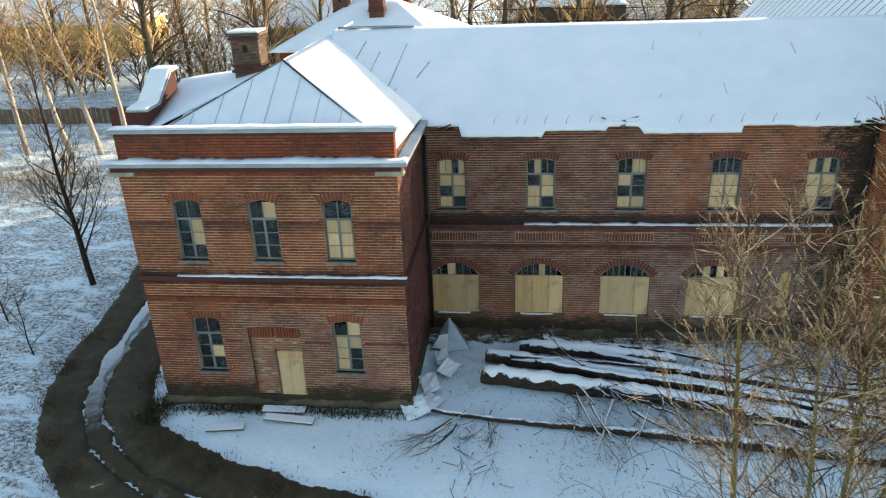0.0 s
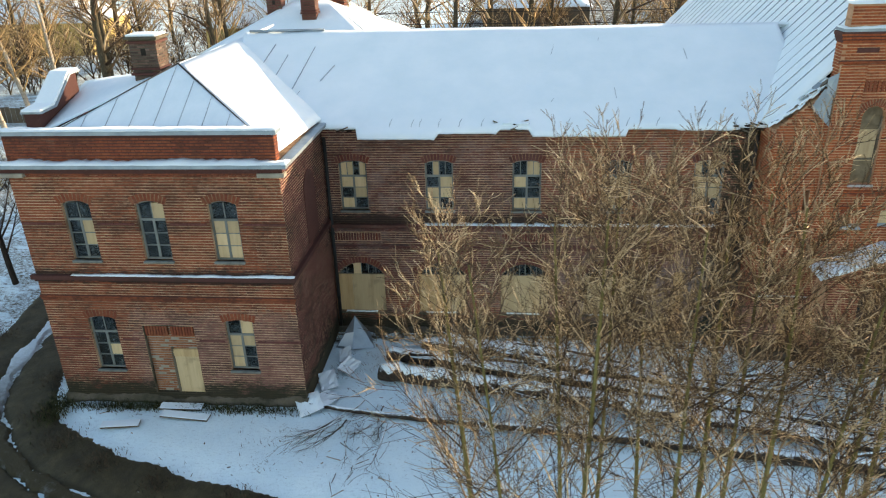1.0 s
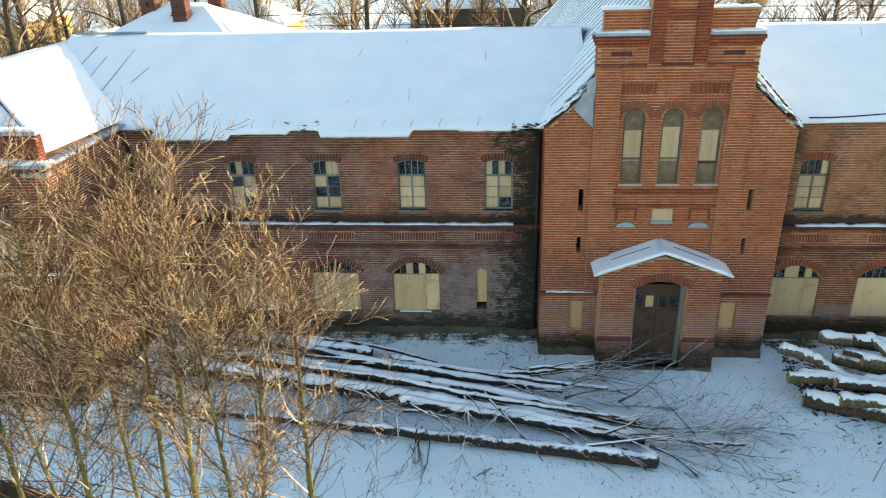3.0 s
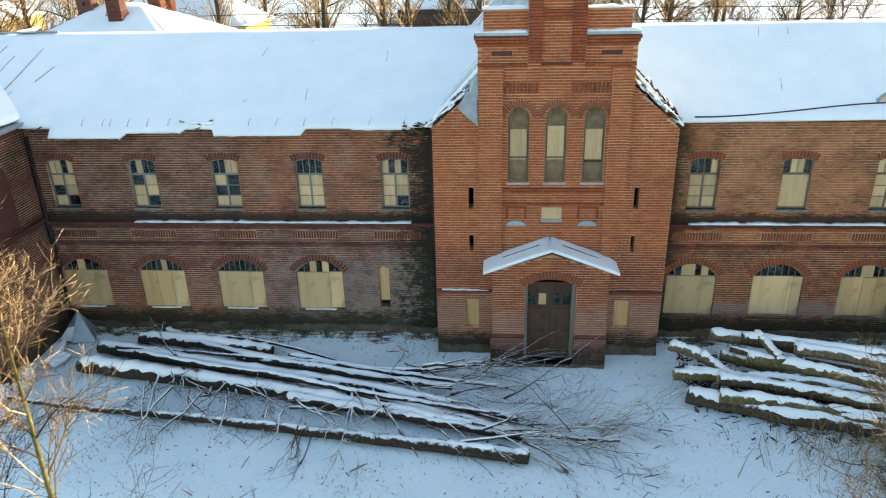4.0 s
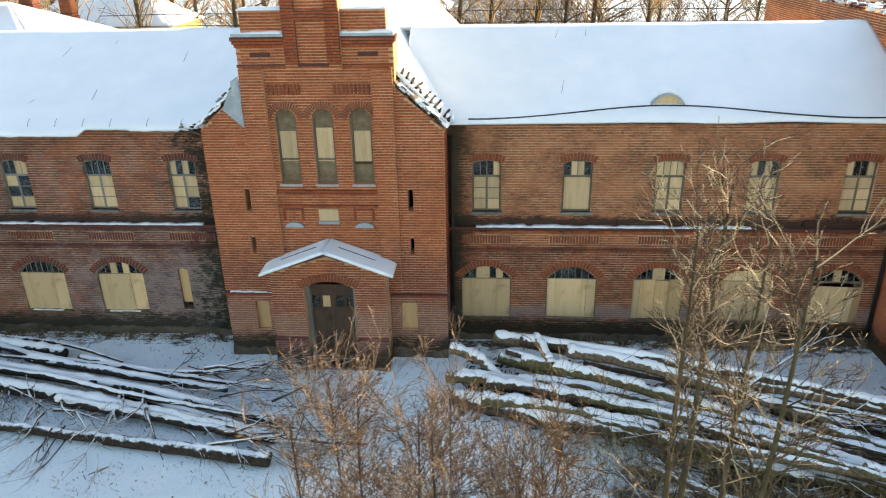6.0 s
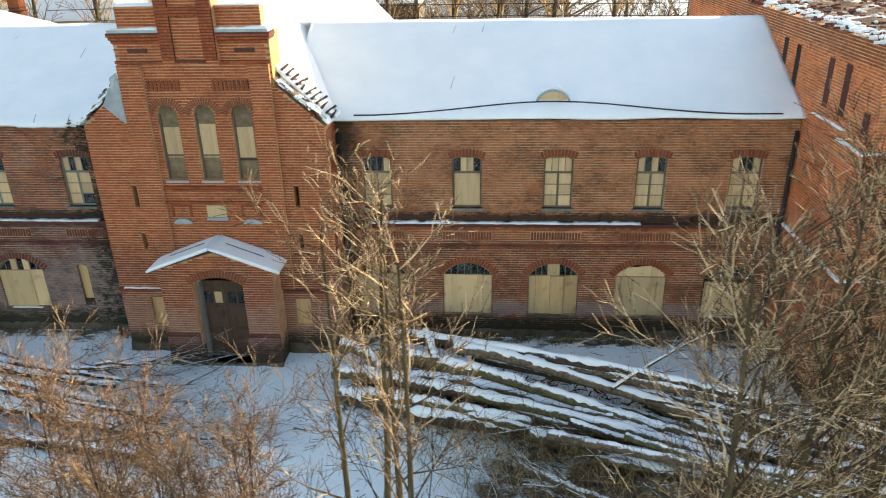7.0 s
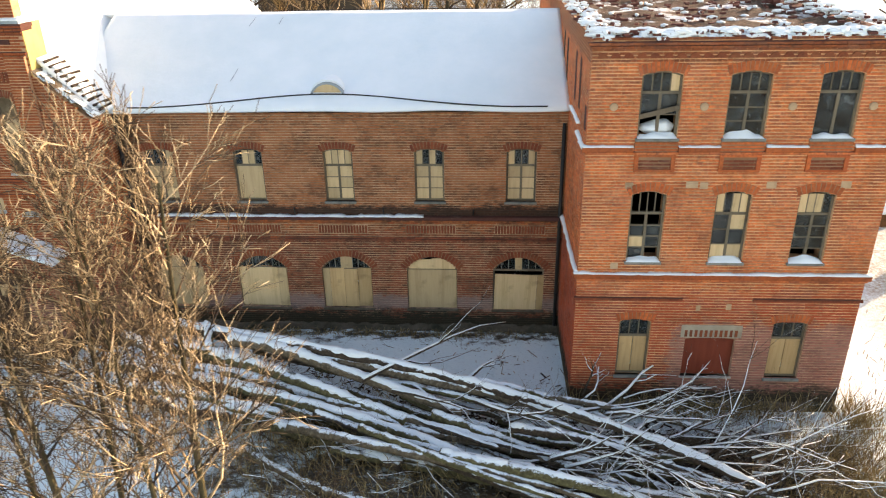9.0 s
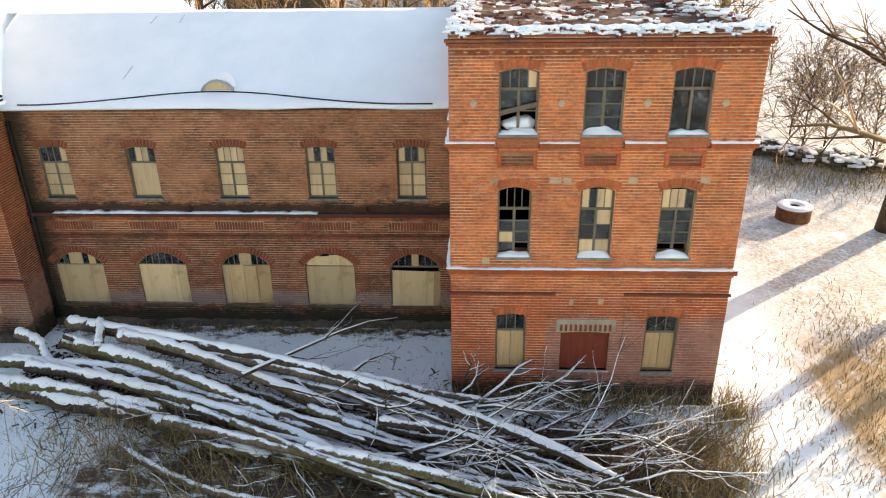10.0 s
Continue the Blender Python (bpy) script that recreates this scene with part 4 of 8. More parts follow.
def arched_opening(name, hole, y, pattern, label, boards, slip=0.0, tilt=0.0):
    """Wide segmental-arched opening: boards below, barred fanlight above. pattern: lights of the fanlight."""
    xa, xb, z0, sp, cr = hole
    w = thing(name, ((xa + xb) / 2, y, z0), label, "window", kind="structure")
    hw, cx = (xb - xa) / 2, (xa + xb) / 2
    zt = sp - z0 - 0.05
    bm = bmesh.new()
    pts = [(x - cx, z - z0) for x, z in arc_points(xa, xb, sp, cr, 14)]
    prism(bm, pts + [(x * 0.95, z - 0.05) for x, z in pts[::-1]], 0.1, 0.18)
    box(bm, -hw, -hw + 0.05, 0.1, 0.18, 0, sp - z0)
    box(bm, hw - 0.05, hw, 0.1, 0.18, 0, sp - z0)
    part("window_frame", bm, frame_brown, w)
    box_part("transom", (-hw, hw, 0.09, 0.18, zt - 0.03, zt + 0.03), frame_brown, w)
    x = -hw + 0.02
    for frac, mat in boards:
        x2 = x + (2 * hw - 0.04) * frac
        wob = noise.noise((cx * 3.1, x * 5.0, 1.0))
        ob = box_part("board", (x + 0.004, x2 - 0.004, 0.055 + 0.012 * wob, 0.085 + 0.012 * wob, 0.02 + 0.05 * max(0.0, wob), zt + 0.02 + 0.04 * wob), mat, w, "", 0.004)
        ob.matrix_local = pose(0, -0.03 * (slip > 0), -slip, 0, tilt, 0)
        x = x2
    n = len(pattern)
    for i, c in enumerate(pattern):
        x0, x1 = -hw + 0.06 + (2 * hw - 0.12) * i / n, -hw + 0.06 + (2 * hw - 0.12) * (i + 1) / n
        zl = [z for xx, z in arc_points(-hw, hw, sp - z0, cr - z0, 40) if abs(xx - (x0 + x1) / 2) < 0.06][0] - 0.03
        if c == "p":
            box_part("board", (x0, x1, 0.08, 0.1, zt + 0.03, zl), plywood, w)
        elif c == "g":
            box_part("pane", (x0, x1, 0.14, 0.146, zt + 0.03, zl), glass, w).visible_shadow = False
        if i:
            box_part("bar", (x0 - 0.012, x0 + 0.012, 0.11, 0.13, zt + 0.03, zl), frame_paint, w)
    box_part("window_sill", (-hw - 0.04, hw + 0.04, -0.05, 0.06, -0.08, -0.002), stone, w, "worn stone sill", 0.01)
    if cx < 13:
        snow_strip("snow_on_sill", -hw * 0.75, hw * 0.6, -0.05, 0.05, 0.0, 0.022, w, cx, [(-0.35 + 0.1 * math.sin(cx), -0.2), (0.1, 0.22 + 0.1 * math.cos(cx))])
    return w


one, P2, P3 = [(1.0, plywood)], [(0.36, plank_wood), (0.34, plank_wood), (0.3, plywood)], [(0.34, plank_wood), (0.33, plank_wood), (0.33, plank_wood)]
ARCH_L = [("ggpggg", [(0.3, plank_wood), (0.7, plywood)]), ("ggggpggg", P2), ("gggggggg", [(0.7, plywood), (0.3, plywood)]), ("ggpgpgg", [(0.7, plywood), (0.3, plywood)])]
ARCH_R = [("ggppgpg", one), ("ggggggg", [(0.8, plywood), (0.2, plywood)]), ("gggppggg", [(0.14, plywood), (0.3, plank_wood), (0.28, plank_wood), (0.28, plank_wood)]), ("pp", one), ("gggpggg", [(0.86, plywood), (0.14, plank_wood)])]
for holes, pats, wl in ((LOW[:4], ARCH_L, wall_left), (LOW_R, ARCH_R, wall_right)):
    for hole, (pat, boards) in zip(holes, pats):
        wn += 1
        arched_opening(f"window_{wn}", hole, MY, pat, "arched opening closed with pale boards under a barred fanlight", boards, *((0.16, 1.8) if hole is LOW_R[4] else (0, 0)))
        soldier_arch(wl, hole, MY, mat=arch_dark if wl is wall_left else None)
wn += 1
w = thing(f"window_{wn}", (11.6, MY, 0.95), "narrow slit opening closed with a board", "window", kind="structure")
box_part("board", (-0.18, 0.18, 0.1, 0.13, 0.25, 1.6), plank_wood, w)

snow_strip("snow_on_belt", 3.0, GX0 - 0.9, MY - 0.19, MY, 4.252, 0.06, wall_left, 1, [(3.9, 4.15), (5.2, 5.45), (6.5, 6.7), (8.3, 8.45), (10.1, 10.35), (11.6, 11.75)])
snow_strip("snow_on_belt", GX1 + 0.9, 30.6, MY - 0.19, MY, 4.252, 0.06, wall_right, 2, [(23.4, 23.7), (26.2, 26.4), (28.0, 28.5), (29.6, 29.7)])
# rear walls, ends and floors close the range, near black so rooms look unlit
for nm, dims in (("wall_rear", (PX1, TX0, 30.6, 31.0, -0.3, 7.6)),):
    tagged(box_part(nm, dims, dark_inside), "plain rear wall of the range", "wall", kind="structure")
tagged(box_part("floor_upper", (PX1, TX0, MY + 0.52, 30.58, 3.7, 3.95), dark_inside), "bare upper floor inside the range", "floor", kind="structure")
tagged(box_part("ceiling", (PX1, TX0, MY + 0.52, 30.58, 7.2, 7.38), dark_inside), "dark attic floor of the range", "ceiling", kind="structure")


# ---- roofs ----
def roof_sheet(name, corners, thick, material, parent=None, label="", nu=40, nv=10, rough=0.04, seed=0, edge=None):
    """A thick roof slope between four corners (eave left, eave right, ridge right, ridge left)."""
    A, B, C, D = [Vector(c) for c in corners]
    nrm = (B - A).cross(D - A).normalized()
    if nrm.z < 0:
        nrm = -nrm
    top = []
    for j in range(nv + 1):
        for i in range(nu + 1):
            s, t = i / nu, j / nv
            if edge is not None:
                t0 = edge(A.x + (B.x - A.x) * s)
                t = t0 + (1 - t0) * t
            p = A.lerp(B, s).lerp(D.lerp(C, s), t)
            k = thick + rough * noise.noise((p.x * 0.5, p.y * 0.5, seed)) + 0.35 * rough * noise.noise((p.x * 2, p.y * 2, seed + 5))
            if j == 0:
                k *= 0.6
            top.append((p, p + nrm * k))
    n = nu + 1
    verts = [q for p, q in top] + [p for p, q in top]
    o = len(top)
    faces = []
    for j in range(nv):
        for i in range(nu):
            a = j * n + i
            faces.append((a, a + 1, a + n + 1, a + n))
            faces.append((o + a, o + a + n, o + a + n + 1, o + a + 1))
    for i in range(nu):
        faces.append((i, o + i, o + i + 1, i + 1))
        a = nv * n + i
        faces.append((a, a + 1, o + a + 1, o + a))
    for j in range(nv):
        a = j * n
        faces.append((a, a + n, o + a + n, o + a))
        a += nu
        faces.append((a, o + a, o + a + n, a + n))
    return mesh_ob(name, verts, faces, material, parent, label, True)


roof = thing("roof", (0, 0, 0), "snow-covered sheet-metal roof with ragged eaves", "roof", kind="structure")
def left_edge(x):
    """How far up the slope the snow begins: the eaves are torn back in places."""
    if x < PX1:
        return 0.10
    return max(0.0, (left_top(x) - 7.05) / 0.5) * 0.085 + 0.006 * noise.noise((x * 3, 1, 1))


def right_edge(x):
    return 0.02 + 0.018 * noise.noise((x * 0.4, 2.2, 0))


S = (RIDGE - EAVE) / (RIDGE_Y - 21.2)
def slope_pt(x, y):
    return (x, y, RIDGE - (RIDGE_Y - y) * S)


roof_sheet("slope_front", [slope_pt(-4.0, 20.55), slope_pt(GX0 + 1.5, 20.55), slope_pt(GX0 + 1.5, 26), slope_pt(-4.0, 26)], 0.10, snow, roof, "", 150, 24, 0.03, 1, left_edge)
roof_sheet("slope_front", [slope_pt(GX1 - 1.5, 21.1), slope_pt(TX0, 21.1), slope_pt(TX0, 26), slope_pt(GX1 - 1.5, 26)], 0.10, snow, roof, "", 120, 24, 0.03, 2, right_edge)
roof_sheet("slope_rear", [(TX0, 31.2, EAVE - 0.2), (-4, 31.2, EAVE - 0.2), (-4, 26, RIDGE), (TX0, 26, RIDGE)], 0.1, snow, roof, "", 60, 8, 0.04, 3)
# pavilion hipped roof
AP = Vector((-4.17, 20.3, 9.82))
roof_sheet("hip_front", [(PX0 + 0.1, 17.25, 7.95), (PX1 - 0.1, 17.25, 7.95), AP, AP], 0.06, frosted, roof, "", 24, 12, 0.02, 4)
roof_sheet("hip_east", [(PX1 - 0.1, 17.25, 7.95), (0.0, 27, 7.75), (-4.17, 27, 9.85), AP], 0.06, snow, roof, "", 30, 12, 0.03, 5)
roof_sheet("hip_west", [(PX0 - 0.2, 30, 7.9), (PX0 + 0.1, 17.25, 7.95), AP, (-4.17, 30, 9.85)], 0.06, snow, roof, "", 30, 12, 0.03, 6)
# cross gable behind the stepped front
CR = 11.75
roof_sheet("gable_east", [(GX1 + 0.1, 20.55, 7.78), (GX1 + 0.1, 40, 7.78), (MID, 40, CR), (MID, 20.55, CR)], 0.09, snow, roof, "", 40, 14, 0.03, 7)
roof_sheet("gable_west", [(GX0 - 0.1, 40, 7.78), (GX0 - 0.1, 20.55, 7.78), (MID, 20.55, CR), (MID, 40, CR)], 0.07, snow, roof, "", 40, 14, 0.02, 8)

# ---- pavilion ----
pav = thing("wall_pavilion", (0, 0, 0), "red brick corner pavilion with snowy cornice", "wall", kind="structure")
wall_mesh("wall_core", PX0, PX1, -0.3, 7.8, PY, PY + 0.5, PAV_UP + PAV_LOW, mortar_pav, pav)
brickwork("brickwork", PX0, PX1, 0.0, 7.7, front(PY), PAV_UP + PAV_LOW, brick_pav, pav, 11, single=(6.8, 7.45))
box_part("east_wall_core", (PX1 - 0.5, PX1, PY + 0.5, MY + 0.4, -0.3, 7.8), mortar_pav, pav)
brickwork("brickwork", -MY, -PY, 0.48, 7.7, side_east(PX1), [], brick_side_shaded, pav, 12)
box_part("west_wall_core", (PX0, PX0 + 0.5, PY + 0.5, 30.6, -0.3, 7.8), mortar_pav, pav)
brickwork("brickwork", PY, 30.6, 0.48, 7.7, side_west(PX0), [], brick_pav, pav, 13)
box_part("rear_wall_core", (PX0 + 0.5, PX1, 30.2, 30.6, -0.3, 7.8), mortar_pav, pav)
# near-black floors stand in for the dark of the unlit rooms
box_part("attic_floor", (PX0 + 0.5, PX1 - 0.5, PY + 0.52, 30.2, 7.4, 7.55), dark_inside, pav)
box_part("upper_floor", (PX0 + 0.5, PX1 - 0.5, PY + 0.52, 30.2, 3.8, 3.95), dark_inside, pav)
rough_foot(PX0 - 0.05, PX1 + 0.05, PY, 0.3, pav, 8)
brick_band(PX0 - 0.05, PX1 + 0.05, PY, 3.66, 3.74, 0.05, pav, 15, brick_pav)
brick_band(PX0 - 0.03, PX1 + 0.03, PY, 3.58, 3.66, 0.025, pav, 16, brick_pav)
brick_band(PX0 - 0.06, PX1 + 0.06, PY, 4.2, 4.28, 0.06, pav, 17, brick_pav)
brick_band(PX0 - 0.1, PX1 + 0.1, PY, 7.47, 7.55, 0.07, pav, 18, brick_pav)
for c0, c1 in ((PX0, -6.82), (-5.78, -4.66), (-3.62, -2.56), (-1.52, PX1)):
    brick_band(c0, c1, PY, 5.98, 6.05, 0.014, pav, 19, brick_dark)
for c0, c1 in ((PX0, -6.9), (-5.83, -5.3), (-3.4, -2.6), (-1.6, PX1)):
    brick_band(c0, c1, PY, 2.2, 2.27, 0.014, pav, 20, brick_dark)
for z0, z1, d, m in ((4.28, 4.42, 0.12, mat_band), (7.55, 7.72, 0.14, mat_band), (7.72, 7.82, 0.3, metal)):
    box_part("string_course", (PX0 - d, PX1 + d, PY - d, PY - 0.001, z0, z1), m, pav)
    box_part("string_course", (PX1 + 0.001, PX1 + d, PY + 0.001, MY, z0, z1), m, pav)
box_part("cornice_block", (PX0 - 0.2, PX0 + 0.55, PY - 0.2, PY + 0.05, 7.45, 7.56), plaster, pav)
box_part("cornice_block", (PX1 - 0.55, PX1 + 0.2, PY - 0.2, PY + 0.05, 7.45, 7.56), plaster, pav)
snow_strip("snow_on_cornice", PX0 - 0.32, PX1 + 0.32, PY - 0.31, PY + 0.1, 7.825, 0.1, pav, 5)
snow_strip("snow_on_belt", -6.9, PX1 + 0.1, PY - 0.13, PY, 4.423, 0.05, pav, 6)
box_part("parapet_core", (PX0 + 0.05, PX1 - 0.05, PY + 0.06, PY + 0.36, 7.82, 8.58), mat_band, pav)
brickwork("brickwork", -(PY + 0.36), -(PY + 0.06), 7.84, 8.56, side_east(PX1 - 0.05), [], brick_pav, pav, 84)
brickwork("brickwork", PX0 + 0.05, PX1 - 0.05, 7.84, 8.56, front(PY + 0.06), [], brick_pav, pav, 14)
box_part("parapet_coping", (PX0 - 0.08, PX1 + 0.05, PY - 0.04, PY + 0.42, 8.58, 8.68), metal, pav, "zinc parapet coping")
snow_strip("snow_on_parapet", PX0 - 0.08, PX1 + 0.05, PY - 0.02, PY + 0.42, 8.682, 0.03, pav, 7)
for hole, top, rows in ((PAV_UP[0], "gg", ["gp", "gp", "gg"]), (PAV_UP[1], "gp", ["gg", "gg", "gg"]), (PAV_UP[2], "gg", ["pp", "pp", "pp"]), (PAV_LOW[0], "gg", ["gg", "gp", "gg"]), (PAV_LOW[1], "gp", ["pp", "pg", "pg"])):
    wn += 1
    window(f"window_{wn}", hole, PY, top, rows, "blue-grey painted casement, partly boarded with pale plywood")
    soldier_arch(pav, hole, PY)
dr = thing("door_1", (-4.32, PY, 0.34), "bricked-up doorway with a pale boarded door", "door", kind="structure")
box_part("infill", (-0.8, 0.0, 0.12, 0.3, 0, 2.4), plaster, dr, "patched brick and plaster infill")
box_part("infill", (0.0, 0.8, 0.12, 0.3, 1.55, 2.4), plaster, dr)
brickwork("brickwork", -0.79, 0.79, 0.02, 2.38, lambda u, d, z: (u, 0.12 - d, z), [(0.0, 0.79, 0.0, 1.55, 1.55)], brick_tan, dr, 77, loss=0.12)
box_part("door_leaf", (0.0, 0.76, 0.07, 0.11, 0.0, 1.54), plywood, dr, "pale plywood sheet", 0.005)
box_part("lintel_board", (-0.02, 0.8, 0.05, 0.11, 1.3, 1.56), plank_wood, dr)
for k in range(17):
    if k != 8:
        box_part("header_brick", (-0.76 + k * 0.09, -0.69 + k * 0.09, 0.03, 0.13, 2.04, 2.36), brick_arch, dr)
# dark strips along the left and top edges of the recess
box_part("reveal", (-0.8, -0.775, 0.01, 0.12, 0.0, 2.4), stone, dr, "dark strip along the door recess")
box_part("reveal", (-0.775, 0.8, 0.01, 0.12, 2.375, 2.4), stone, dr)
box_part("post", (-0.07, 0.0, 0.05, 0.12, 0.0, 1.6), old_wood, dr, "grey wooden door post")

# ---- tower ----
tow = thing("wall_tower", (0, 0, 0), "three-storey orange brick tower with ruined snowy top", "wall", kind="structure")
TH = TOW_1 + TOW_2 + TOW_3
wall_mesh("wall_core", TX0, TX1, -0.3, 10.35, TY, TY + 0.55, TH, mortar_tow, tow)
brickwork("brickwork", TX0, TX1, 0.0, 10.42, front(TY), TH, brick_tow, tow, 21, single=(6.85, 7.58))
rough_foot(TX0, TX1, TY, 0.35, tow, 9)
box_part("west_wall_core", (TX0, TX0 + 0.55, TY + 0.55, 36, -0.3, 10.35), mortar_tow, tow)
brickwork("brickwork", TY, 36, 0.3, 10.42, side_west(TX0), [], brick_tow, tow, 22)
box_part("east_wall_core", (TX1 - 0.55, TX1, TY + 0.55, 36, -0.3, 10.3), brick_dark, tow)
box_part("rear_wall_core", (TX0 + 0.55, TX1 - 0.55, 35.5, 36, -0.3, 10.3), mortar_tow, tow)
for z in (3.9, 7.3):
    box_part("floor_slab", (TX0 + 0.55, TX1 - 0.55, TY + 0.57, 35.5, z, z + 0.15), dark_inside, tow)
roof_sheet("rubble_top", [(TX0 + 0.3, TY + 0.3, 10.1), (TX1 - 0.3, TY + 0.3, 10.1), (TX1 - 0.3, 35.7, 10.1), (TX0 + 0.3, 35.7, 10.1)], 0.12, rubble_mat, tow, "collapsed roof with snow and dead weeds", 40, 60, 0.16, 31)
box_part("string_course", (TX0 - 0.1, TX1 + 0.1, TY - 0.1, TY - 0.001, 4.16, 4.3), band_orange, tow)
box_part("string_course", (TX0 - 0.1, TX0 - 0.001, TY, 21.4, 4.16, 4.3), band_orange, tow)
snow_strip("snow_on_belt", TX0 - 0.12, TX1 + 0.1, TY - 0.12, TY, 4.302, 0.06, tow, 9)
brick_band(TX0 - 0.05, 37.9, TY, 3.5, 3.58, 0.06, tow, 23, brick_red)
brick_band(39.75, TX1 + 0.05, TY, 3.5, 3.58, 0.06, tow, 24, brick_red)
brick_band(TX0 - 0.03, TX1 + 0.03, TY, 7.58, 7.66, 0.05, tow, 25, brick_tow)
brick_band(TX0 - 0.04, TX1 + 0.04, TY, 4.08, 4.16, 0.05, tow, 26, brick_tow)
brick_band(TX0 - 0.06, TX1 + 0.06, TY, 10.14, 10.22, 0.06, tow, 27, brick_tow)
brick_band(TX0 - 0.1, TX1 + 0.1, TY, 10.22, 10.3, 0.1, tow, 28, brick_tow)
for cx in (36.76, 38.83, 40.92):
    # framed brick apron below each top window
    for x0, x1, z0, z1 in ((cx - 0.5, cx + 0.5, 7.52, 7.58), (cx - 0.5, cx + 0.5, 7.14, 7.2), (cx - 0.5, cx - 0.4, 7.2, 7.52), (cx + 0.4, cx + 0.5, 7.2, 7.52)):
        box_part("apron_frame", (x0, x1, TY - 0.06, TY - 0.001, z0, z1), arch_tower, tow, "", 0.004)
    box_part("apron_panel", (cx - 0.4, cx + 0.4, TY - 0.018, TY - 0.001, 7.2, 7.52), arch_mortar, tow)
    brickwork("band_bricks", cx - 0.4, cx + 0.4, 7.21, 7.51, front(TY - 0.014), [], brick_red, tow, int(cx))
    box_part("window_apron", (cx - 0.52, cx + 0.52, TY - 0.035, TY - 0.001, 7.66, 7.93), arch_mortar, tow, "sooty brick under the sill")
    brickwork("band_bricks", cx - 0.52, cx + 0.52, 7.67, 7.93, front(TY - 0.032), [], arch_tower, tow, int(cx) + 5)
for a, c in ((TX0 - 0.1, 36.2), (37.3, 38.3), (39.4, 40.4), (41.5, TX1 + 0.1)):
    box_part("string_course", (a, c, TY - 0.1, TY - 0.001, 7.66, 7.78), band_orange, tow)
    snow_strip("snow_on_belt", a, c, TY - 0.12, TY, 7.782, 0.06, tow, 10 + a)
for hole, top, rows in zip(TOW_3 + TOW_2, ("gggp", "gggg", "gggg", "....", "pgpp", "pppg"), (["gg", ".."], ["gg", "gg", "gg"], ["gg"], ["..", "gg", "pg", "g."], ["gp", "gg", "pp"], ["gg", "gg", "gg", ".."])):
    wn += 1
    window(f"window_{wn}", hole, TY, top, rows, "weathered broken casement with snow on its sill", frame_brown, snowy=True)
    soldier_arch(tow, hole, TY, mat=arch_tower)
fallen = thing("plank", (36.76, TY + 0.06, 8.0), "grey plank fallen slantwise across the broken window", "plank")
ob = box_part("board", (-0.5, 0.5, -0.02, 0.02, -0.06, 0.06), old_wood, fallen, "", 0.004)
ob.matrix_local = pose(0, 0, 0.62, 0, -14, 0)
bm = bmesh.new()
bmesh.ops.create_icosphere(bm, subdivisions=3, radius=1.0)
for vt in bm.verts:
    vt.co = Vector((vt.co.x * 0.43, vt.co.y * 0.2, vt.co.z * (0.2 + 0.06 * vt.co.x))) * (1 + 0.2 * noise.noise(vt.co * 2.0))
drift = tagged(part("snow_drift", bm, snow, None, "", True), "snow drifted into the broken tower window", "snow")
drift.matrix_world = pose(36.78, TY + 0.33, 8.18)
for hole in TOW_1[:2]:
    wn += 1
    window(f"window_{wn}", hole, TY, "ggg", ["pp"], "narrow window closed with two upright planks", frame_brown, split=False, board=plank_wood)
    soldier_arch(tow, hole, TY, mat=arch_tower)
dr = thing("door_2", (38.8, TY, 1.08), "doorway closed with a faded red panel", "door", kind="structure")
box_part("door_leaf", (-0.68, 0.68, 0.12, 0.16, 0.0, 1.22), red_panel, dr)
box_part("sill", (-0.72, 0.72, -0.05, 0.12, -0.05, 0.0), concrete, dr, "pale snowy sill", 0.008)
for k in range(11):
    box_part("brick", (-0.72 + k * 0.135, -0.65 + k * 0.135, -0.035, 0.0, 1.3, 1.5), brick_arch, dr)
box_part("lintel", (-0.82, 0.82, -0.018, 0.1, 1.262, 1.66), plaster, dr, "bare plaster lintel")

# ---- gable bay ----
gab = thing("wall_gable", (0, 0, 0), "tall red brick entrance bay with a stepped gable", "wall", kind="structure")
wall_mesh("wall_core", GX0, GX1, -0.3, 7.76, GY, GY + 0.5, [h for h in GAB + GAB_LOW if h[4] < 7.7] + [(h[0], h[1], h[2], 7.76, 7.76) for h in GAB], mortar_gab, gab)


def gable_top(u):
    d = abs(u - MID)
    if d > 2.25:
        return 7.76 + (3.7 - d) * 0.9
    if d > 0.82:
        return 10.5
    return 12.3


wall_mesh("gable_core", MID - 2.25, MID + 2.25, 7.76, 10.5, GY, GY + 0.45, [(h[0], h[1], 7.76, h[3], h[4]) for h in GAB], mortar_gab, gab)
bm = bmesh.new()
for s in (-1, 1):
    prism(bm, [(MID + s * 2.25, 7.76), (MID + s * 3.69, 7.76), (MID + s * 2.25, 9.05)], GY, GY + 0.45)
part("shoulder", bm, mortar_gab, gab)
rough_foot(GX0, 15.4, GY, 0.35, gab, 5)
rough_foot(19.08, GX1, GY, 0.35, gab, 6)
brickwork("brickwork", GX0, GX1, 0.0, 10.48, front(GY), GAB + GAB_LOW, brick_gab, gab, 41, top=gable_top, single=(8.6, 10.4))
brickwork("brickwork", -MY, -GY, 0.0, 7.7, side_east(GX1), [], brick_gab, gab, 42)
brickwork("brickwork", GY, MY, 0.0, 7.7, side_west(GX0), [], brick_gab, gab, 43)
box_part("return_core", (GX0, GX0 + 0.5, GY + 0.5, MY + 0.5, -0.3, 7.76), mortar_gab, gab)
box_part("return_core", (GX1 - 0.5, GX1, GY + 0.5, MY + 0.5, -0.3, 7.76), mortar_gab, gab)
